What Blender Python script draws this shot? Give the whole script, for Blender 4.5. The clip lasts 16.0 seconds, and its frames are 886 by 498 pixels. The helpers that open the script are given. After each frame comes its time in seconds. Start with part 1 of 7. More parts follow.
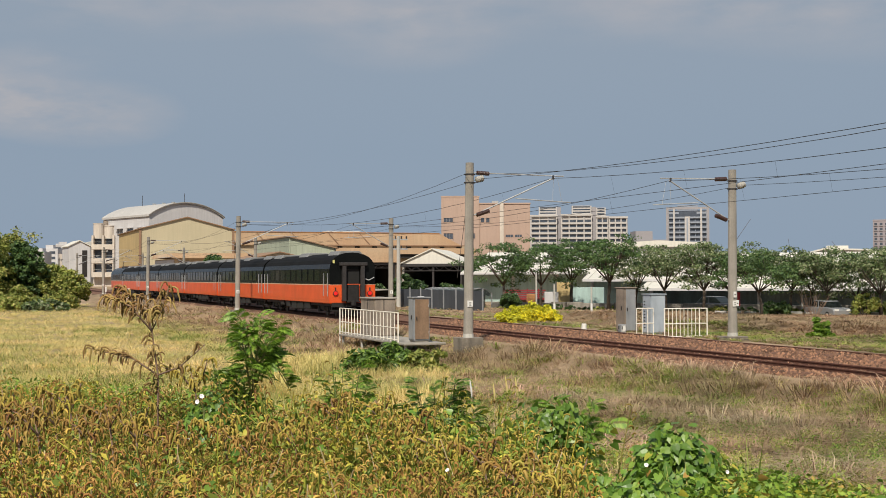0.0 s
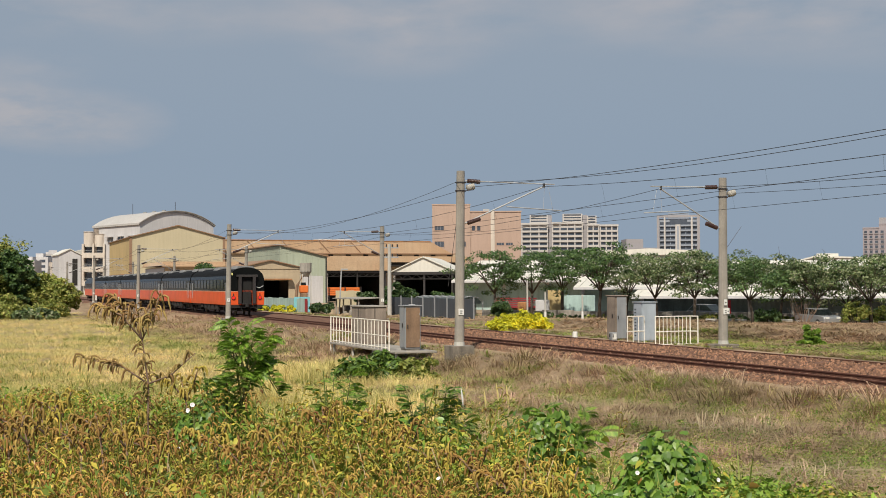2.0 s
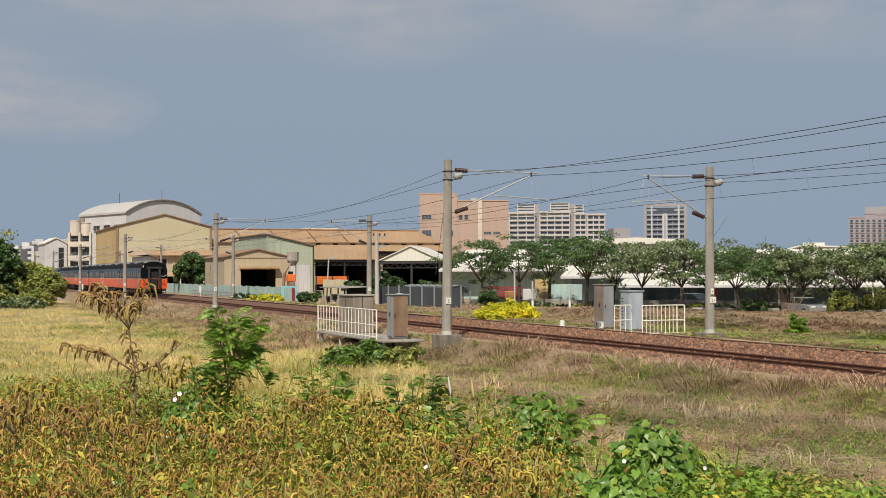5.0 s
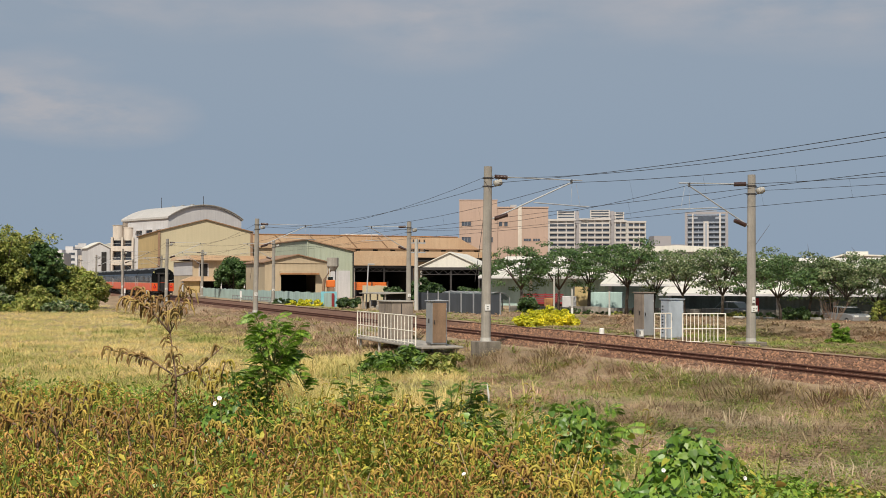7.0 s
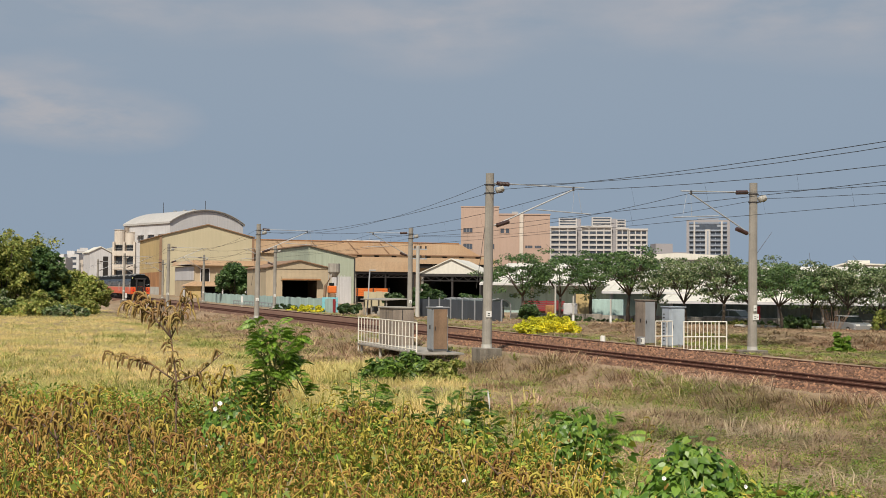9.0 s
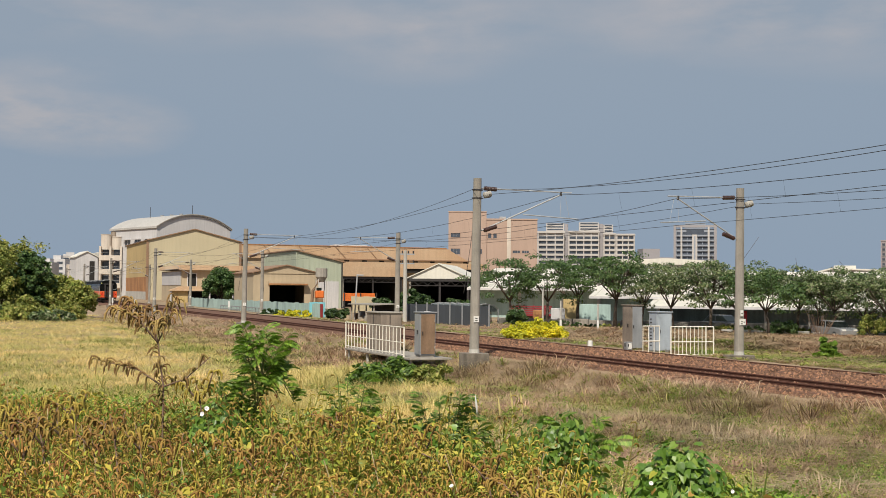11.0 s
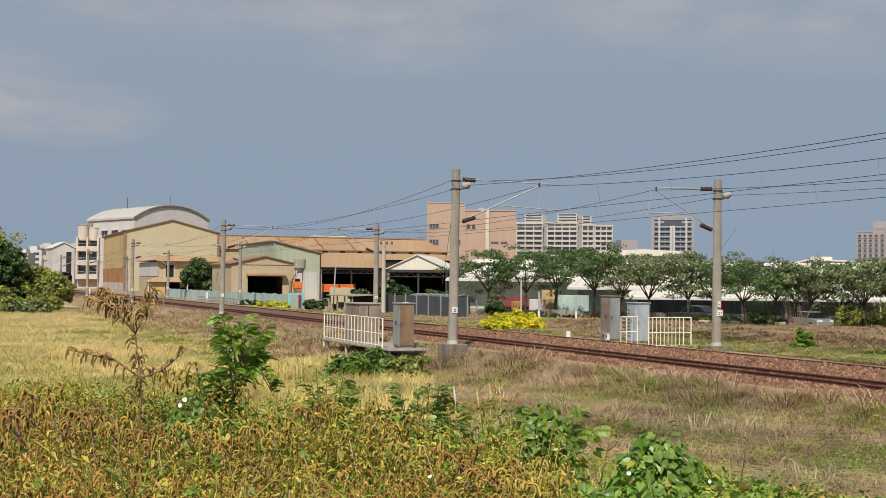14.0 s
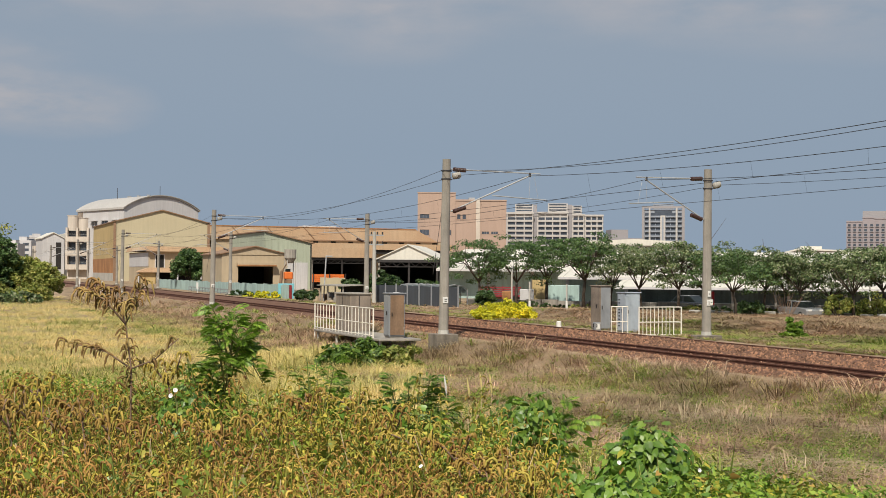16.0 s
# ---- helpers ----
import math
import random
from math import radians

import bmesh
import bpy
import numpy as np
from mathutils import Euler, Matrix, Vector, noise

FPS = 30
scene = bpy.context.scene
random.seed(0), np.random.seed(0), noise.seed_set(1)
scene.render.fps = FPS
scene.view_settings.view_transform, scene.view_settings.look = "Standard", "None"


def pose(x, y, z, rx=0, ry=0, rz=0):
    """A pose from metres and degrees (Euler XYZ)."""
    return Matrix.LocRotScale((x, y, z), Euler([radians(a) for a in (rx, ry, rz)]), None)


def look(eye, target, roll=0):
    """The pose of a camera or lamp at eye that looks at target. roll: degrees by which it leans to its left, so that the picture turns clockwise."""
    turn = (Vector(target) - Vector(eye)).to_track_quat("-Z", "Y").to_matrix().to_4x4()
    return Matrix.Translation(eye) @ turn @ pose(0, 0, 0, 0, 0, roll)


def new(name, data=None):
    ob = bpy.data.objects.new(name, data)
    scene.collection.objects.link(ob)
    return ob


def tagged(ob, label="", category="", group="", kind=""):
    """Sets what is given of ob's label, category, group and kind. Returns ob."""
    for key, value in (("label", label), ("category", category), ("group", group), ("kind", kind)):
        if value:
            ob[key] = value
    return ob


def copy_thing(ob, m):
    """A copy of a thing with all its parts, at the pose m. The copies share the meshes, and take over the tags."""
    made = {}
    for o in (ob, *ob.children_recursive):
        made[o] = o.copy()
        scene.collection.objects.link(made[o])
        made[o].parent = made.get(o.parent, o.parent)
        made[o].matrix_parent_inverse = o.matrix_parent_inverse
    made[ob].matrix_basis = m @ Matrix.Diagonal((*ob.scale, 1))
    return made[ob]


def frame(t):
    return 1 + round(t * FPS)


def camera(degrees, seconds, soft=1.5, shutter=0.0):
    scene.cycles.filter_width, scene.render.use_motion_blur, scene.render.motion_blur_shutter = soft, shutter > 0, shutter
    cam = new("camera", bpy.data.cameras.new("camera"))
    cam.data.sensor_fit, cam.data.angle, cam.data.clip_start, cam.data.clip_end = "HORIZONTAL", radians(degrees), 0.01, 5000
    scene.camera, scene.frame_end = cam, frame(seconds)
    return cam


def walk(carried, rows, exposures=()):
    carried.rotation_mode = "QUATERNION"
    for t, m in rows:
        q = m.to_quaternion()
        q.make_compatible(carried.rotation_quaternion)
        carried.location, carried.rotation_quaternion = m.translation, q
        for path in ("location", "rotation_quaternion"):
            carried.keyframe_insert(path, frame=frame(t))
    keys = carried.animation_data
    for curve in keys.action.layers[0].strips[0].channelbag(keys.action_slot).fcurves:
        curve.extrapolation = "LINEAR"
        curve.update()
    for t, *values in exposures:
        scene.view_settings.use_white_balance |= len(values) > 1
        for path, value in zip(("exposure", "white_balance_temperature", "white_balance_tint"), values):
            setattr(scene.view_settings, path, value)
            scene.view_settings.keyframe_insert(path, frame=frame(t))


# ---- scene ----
cam = camera(39.4, 16.0, soft=0.75)
# seconds, place, tilt, lean and turn
PATH = [
    (0.0, 0.0, 0.0, 2.610, 91.259, 0.221, 0.107),
    (0.5, 0.0, 0.0, 2.610, 91.339, 0.216, 0.100),
    (1.0, 0.0, 0.0, 2.610, 91.502, 0.211, 0.009),
    (1.5, 0.0, 0.0, 2.610, 91.622, 0.253, -0.124),
    (2.0, 0.0, 0.0, 2.610, 91.634, 0.274, -0.309),
    (2.5, 0.0, 0.0, 2.610, 91.623, 0.246, -0.548),
    (3.0, 0.0, 0.0, 2.610, 91.537, 0.251, -0.712),
    (3.2, 0.0, 0.0, 2.610, 91.477, 0.153, -0.858),
    (5.3, 0.0, 0.0, 2.610, 91.085, 0.286, -0.872),
    (5.5, 0.0, 0.0, 2.610, 91.072, 0.167, -0.262),
    (6.0, 0.0, 0.0, 2.610, 91.105, -0.087, 0.306),
    (6.5, 0.0, 0.0, 2.610, 91.314, -0.059, 0.789),
    (7.0, 0.0, 0.0, 2.610, 91.426, -0.123, 0.928),
    (7.5, 0.0, 0.0, 2.610, 91.429, -0.282, 1.147),
    (8.0, 0.0, 0.0, 2.610, 91.564, -0.391, 1.179),
    (8.2, 0.0, 0.0, 2.610, 91.615, -0.416, 1.142),
    (10.3, 0.0, 0.0, 2.610, 91.889, -0.518, 0.654),
    (10.5, 0.0, 0.0, 2.610, 91.932, -0.537, 0.581),
    (11.0, 0.0, 0.0, 2.610, 91.957, -0.488, 0.409),
    (11.5, 0.0, 0.0, 2.610, 91.942, -0.534, 0.226),
    (12.0, 0.0, 0.0, 2.610, 91.781, -0.503, 0.011),
    (12.5, 0.0, 0.0, 2.610, 91.769, -0.463, -0.187),
    (13.0, 0.0, 0.0, 2.610, 91.727, -0.470, -0.321),
    (13.5, 0.0, 0.0, 2.610, 91.637, -0.464, -0.428),
    (14.0, 0.0, 0.0, 2.610, 91.549, -0.489, -0.583),
    (14.5, 0.0, 0.0, 2.610, 91.410, -0.591, -0.622),
    (15.0, 0.0, 0.0, 2.610, 91.256, -0.574, -0.781),
    (15.5, 0.0, 0.0, 2.610, 91.131, -0.615, -0.923),
    (16.0, 0.0, 0.0, 2.610, 91.089, -0.406, -1.017),
]
walk(cam, [(r[0], pose(*r[1:])) for r in PATH])

# ---- light ----
SUN_DIR = Vector((-0.17, -0.72, 0.80)).normalized()
world = bpy.data.worlds.new("world")
scene.world = world
world.use_nodes = True
wt = world.node_tree
wt.nodes.clear()
w_out = wt.nodes.new("ShaderNodeOutputWorld")
w_bg = wt.nodes.new("ShaderNodeBackground")
sky = wt.nodes.new("ShaderNodeTexSky")
sky.sky_type = "NISHITA"
sky.sun_disc = False
sky.sun_elevation = math.asin(SUN_DIR.z)
sky.sun_rotation = math.atan2(SUN_DIR.x, SUN_DIR.y)
sky.dust_density = 4.0
sky_gain = wt.nodes.new("ShaderNodeVectorMath")
sky_gain.operation = "SCALE"
sky_gain.inputs["Scale"].default_value = 0.07
coord = wt.nodes.new("ShaderNodeTexCoord")
split = wt.nodes.new("ShaderNodeSeparateXYZ")
haze = wt.nodes.new("ShaderNodeValToRGB")
haze.color_ramp.elements[0].position, haze.color_ramp.elements[0].color = 0.0, (0.295, 0.378, 0.488, 1)
haze.color_ramp.elements[1].position, haze.color_ramp.elements[1].color = 0.26, (0.315, 0.37, 0.44, 1)
mid = haze.color_ramp.elements.new(0.10)
mid.color = (0.282, 0.358, 0.458, 1)
stretch = wt.nodes.new("ShaderNodeMapping")
stretch.inputs["Scale"].default_value = (5.0, 5.0, 16.0)
cloud = wt.nodes.new("ShaderNodeTexNoise")
cloud.inputs["Scale"].default_value = 1.6
cloud.inputs["Detail"].default_value = 6.0
cloud.inputs["Roughness"].default_value = 0.55
# a few faint banks of cloud: bearing, height, width, depth, strength
masks = None
for cb, ch, cw, cd, cs in ((-0.30, 0.135, 0.085, 0.030, 0.80), (-0.37, 0.150, 0.07, 0.035, 0.8), (-0.030, 0.215, 0.11, 0.050, 0.62), (0.22, 0.235, 0.28, 0.05, 0.5), (-0.28, 0.225, 0.22, 0.03, 0.5), (-0.32, 0.178, 0.05, 0.016, 0.35),
                           (0.6, 0.25, 0.4, 0.06, 0.6), (-0.8, 0.2, 0.3, 0.06, 0.6), (0.1, 0.42, 0.6, 0.10, 0.7)):
    mp = wt.nodes.new("ShaderNodeMapping")
    mp.vector_type = "TEXTURE"
    k = math.sqrt(1 + cb * cb + ch * ch)
    mp.inputs["Location"].default_value = (cb / k, 1 / k, ch / k)
    mp.inputs["Scale"].default_value = (cw, 0.6, cd)
    grad = wt.nodes.new("ShaderNodeTexGradient")
    grad.gradient_type = "SPHERICAL"
    gain = wt.nodes.new("ShaderNodeMath")
    gain.operation = "MULTIPLY"
    gain.inputs[1].default_value = cs * 2.2
    wt.links.new(coord.outputs["Generated"], mp.inputs["Vector"])
    wt.links.new(mp.outputs[0], grad.inputs[0])
    wt.links.new(grad.outputs["Fac"], gain.inputs[0])
    if masks is None:
        masks = gain
    else:
        add = wt.nodes.new("ShaderNodeMath")
        add.operation = "ADD"
        wt.links.new(masks.outputs[0], add.inputs[0])
        wt.links.new(gain.outputs[0], add.inputs[1])
        masks = add
cloud_range = wt.nodes.new("ShaderNodeMapRange")
cloud_range.inputs["From Min"].default_value, cloud_range.inputs["From Max"].default_value = 0.36, 0.66
cloud_ramp = wt.nodes.new("ShaderNodeMath")
cloud_ramp.operation, cloud_ramp.use_clamp = "MULTIPLY", True
w_cloud = wt.nodes.new("ShaderNodeMixRGB")
w_cloud.inputs["Color2"].default_value = (0.43, 0.435, 0.47, 1)
w_mix = wt.nodes.new("ShaderNodeMixRGB")
w_mix.inputs["Fac"].default_value = 0.9
wt.links.new(coord.outputs["Generated"], split.inputs[0])
wt.links.new(split.outputs["Z"], haze.inputs["Fac"])
wt.links.new(coord.outputs["Generated"], stretch.inputs["Vector"])
wt.links.new(stretch.outputs[0], cloud.inputs["Vector"])
wt.links.new(cloud.outputs["Fac"], cloud_range.inputs["Value"])
wt.links.new(cloud_range.outputs[0], cloud_ramp.inputs[0])
wt.links.new(masks.outputs[0], cloud_ramp.inputs[1])
wt.links.new(cloud_ramp.outputs[0], w_cloud.inputs["Fac"])
wt.links.new(haze.outputs["Color"], w_cloud.inputs["Color1"])
wt.links.new(sky.outputs["Color"], sky_gain.inputs[0])
wt.links.new(sky_gain.outputs[0], w_mix.inputs["Color1"])
wt.links.new(w_cloud.outputs["Color"], w_mix.inputs["Color2"])
wt.links.new(w_mix.outputs["Color"], w_bg.inputs["Color"])
w_bg.inputs["Strength"].default_value = 1.0
wt.links.new(w_bg.outputs[0], w_out.inputs[0])
sun_data = bpy.data.lights.new("sun", "SUN")
sun_data.energy, sun_data.angle, sun_data.color = 4.9, radians(1.2), (1.0, 0.92, 0.78)
sun = new("sun", sun_data)
sun.matrix_world = look(SUN_DIR * 50, (0, 0, 0))

# ---- materials ----


def mat(name, color, rough=0.8, metal=0.0, var=0.25, scale=3.0, bump=0.15, fine=40.0, tint=None, island=0.0, glow=0.0, stain=0.0, spec=0.5):
    """A surface with variation at a coarse and a fine scale; island: variation from piece to piece."""
    m = bpy.data.materials.new(name)
    m.use_nodes = True
    nt = m.node_tree
    bsdf = nt.nodes["Principled BSDF"]
    bsdf.inputs["Roughness"].default_value = rough
    bsdf.inputs["Metallic"].default_value = metal
    bsdf.inputs["Specular IOR Level"].default_value = spec
    tc = nt.nodes.new("ShaderNodeTexCoord")
    n1 = nt.nodes.new("ShaderNodeTexNoise")
    n1.inputs["Scale"].default_value, n1.inputs["Detail"].default_value = scale, 4
    n2 = nt.nodes.new("ShaderNodeTexNoise")
    n2.inputs["Scale"].default_value, n2.inputs["Detail"].default_value = fine, 3
    nt.links.new(tc.outputs["Object"], n1.inputs["Vector"])
    nt.links.new(tc.outputs["Object"], n2.inputs["Vector"])
    other = tint or [c * (1 - var) for c in color]
    ramp = nt.nodes.new("ShaderNodeValToRGB")
    ramp.color_ramp.elements[0].position, ramp.color_ramp.elements[1].position = 0.35, 0.65
    ramp.color_ramp.elements[0].color, ramp.color_ramp.elements[1].color = (*other, 1), (*color, 1)
    nt.links.new(n1.outputs["Fac"], ramp.inputs["Fac"])
    mix = nt.nodes.new("ShaderNodeMixRGB")
    mix.blend_type = "MULTIPLY"
    mix.inputs["Fac"].default_value = 1.0
    r2 = nt.nodes.new("ShaderNodeMapRange")
    r2.inputs["From Min"].default_value, r2.inputs["From Max"].default_value = 0.3, 0.7
    r2.inputs["To Min"].default_value, r2.inputs["To Max"].default_value = 1 - var * 0.6, 1 + var * 0.3
    nt.links.new(n2.outputs["Fac"], r2.inputs["Value"])
    nt.links.new(ramp.outputs["Color"], mix.inputs["Color1"])
    nt.links.new(r2.outputs[0], mix.inputs["Color2"])
    last = mix.outputs["Color"]
    if stain:
        # streaks that run down the surface
        mp = nt.nodes.new("ShaderNodeMapping")
        mp.inputs["Scale"].default_value = (1.6, 1.6, 0.12)
        n3 = nt.nodes.new("ShaderNodeTexNoise")
        n3.inputs["Scale"].default_value, n3.inputs["Detail"].default_value = 1.6, 5
        nt.links.new(tc.outputs["Object"], mp.inputs["Vector"])
        nt.links.new(mp.outputs[0], n3.inputs["Vector"])
        r4 = nt.nodes.new("ShaderNodeMapRange")
        r4.inputs["From Min"].default_value, r4.inputs["From Max"].default_value = 0.35, 0.6
        r4.inputs["To Min"].default_value, r4.inputs["To Max"].default_value = 1 - stain, 1.0
        nt.links.new(n3.outputs["Fac"], r4.inputs["Value"])
        mx = nt.nodes.new("ShaderNodeMixRGB")
        mx.blend_type, mx.inputs["Fac"].default_value = "MULTIPLY", 1.0
        nt.links.new(last, mx.inputs["Color1"])
        nt.links.new(r4.outputs[0], mx.inputs["Color2"])
        last = mx.outputs["Color"]
    if island:
        geo = nt.nodes.new("ShaderNodeNewGeometry")
        r3 = nt.nodes.new("ShaderNodeMapRange")
        r3.inputs["To Min"].default_value, r3.inputs["To Max"].default_value = 1 - island, 1 + island
        nt.links.new(geo.outputs["Random Per Island"], r3.inputs["Value"])
        mix3 = nt.nodes.new("ShaderNodeMixRGB")
        mix3.blend_type, mix3.inputs["Fac"].default_value = "MULTIPLY", 1.0
        nt.links.new(last, mix3.inputs["Color1"])
        nt.links.new(r3.outputs[0], mix3.inputs["Color2"])
        last = mix3.outputs["Color"]
    nt.links.new(last, bsdf.inputs["Base Color"])
    if bump:
        b = nt.nodes.new("ShaderNodeBump")
        b.inputs["Strength"].default_value, b.inputs["Distance"].default_value = bump, 0.02
        nt.links.new(n2.outputs["Fac"], b.inputs["Height"])
        nt.links.new(b.outputs[0], bsdf.inputs["Normal"])
    if glow:
        bsdf.inputs["Emission Color"].default_value = (*color, 1)
        bsdf.inputs["Emission Strength"].default_value = glow
    return m


def foliage(name, colors, rough=0.55, through_light=0.25):
    """Leaves whose colour runs through a list of colours from piece to piece, a little translucent."""
    m = bpy.data.materials.new(name)
    m.use_nodes = True
    nt = m.node_tree
    bsdf = nt.nodes["Principled BSDF"]
    bsdf.inputs["Roughness"].default_value = rough
    geo = nt.nodes.new("ShaderNodeNewGeometry")
    ramp = nt.nodes.new("ShaderNodeValToRGB")
    els = ramp.color_ramp.elements
    els[0].color, els[1].color = (*colors[0], 1), (*colors[-1], 1)
    for i, c in enumerate(colors[1:-1], 1):
        els.new(i / (len(colors) - 1)).color = (*c, 1)
    nt.links.new(geo.outputs["Random Per Island"], ramp.inputs["Fac"])
    tc = nt.nodes.new("ShaderNodeTexCoord")
    n1 = nt.nodes.new("ShaderNodeTexNoise")
    n1.inputs["Scale"].default_value, n1.inputs["Detail"].default_value = 1.2, 3
    nt.links.new(tc.outputs["Object"], n1.inputs["Vector"])
    r = nt.nodes.new("ShaderNodeMapRange")
    r.inputs["From Min"].default_value, r.inputs["From Max"].default_value = 0.3, 0.7
    r.inputs["To Min"].default_value, r.inputs["To Max"].default_value = 0.72, 1.25
    nt.links.new(n1.outputs["Fac"], r.inputs["Value"])
    mx = nt.nodes.new("ShaderNodeMixRGB")
    mx.blend_type, mx.inputs["Fac"].default_value = "MULTIPLY", 1.0
    nt.links.new(ramp.outputs["Color"], mx.inputs["Color1"])
    nt.links.new(r.outputs[0], mx.inputs["Color2"])
    # wide patches, paler and greener by turns
    n2 = nt.nodes.new("ShaderNodeTexNoise")
    n2.inputs["Scale"].default_value, n2.inputs["Detail"].default_value = 0.22, 4
    nt.links.new(tc.outputs["Object"], n2.inputs["Vector"])
    wide = nt.nodes.new("ShaderNodeValToRGB")
    wide.color_ramp.elements[0].position, wide.color_ramp.elements[1].position = 0.36, 0.64
    wide.color_ramp.elements[0].color, wide.color_ramp.elements[1].color = (0.80, 0.88, 0.76, 1), (1.16, 1.08, 1.10, 1)
    nt.links.new(n2.outputs["Fac"], wide.inputs["Fac"])
    my = nt.nodes.new("ShaderNodeMixRGB")
    my.blend_type, my.inputs["Fac"].default_value = "MULTIPLY", 1.0
    nt.links.new(mx.outputs["Color"], my.inputs["Color1"])
    nt.links.new(wide.outputs["Color"], my.inputs["Color2"])
    mx = my
    nt.links.new(mx.outputs["Color"], bsdf.inputs["Base Color"])
    tr = nt.nodes.new("ShaderNodeBsdfTranslucent")
    nt.links.new(mx.outputs["Color"], tr.inputs["Color"])
    sh = nt.nodes.new("ShaderNodeMixShader")
    sh.inputs["Fac"].default_value = through_light
    nt.links.new(bsdf.outputs[0], sh.inputs[1])
    nt.links.new(tr.outputs[0], sh.inputs[2])
    nt.links.new(sh.outputs[0], nt.nodes["Material Output"].inputs["Surface"])
    return m


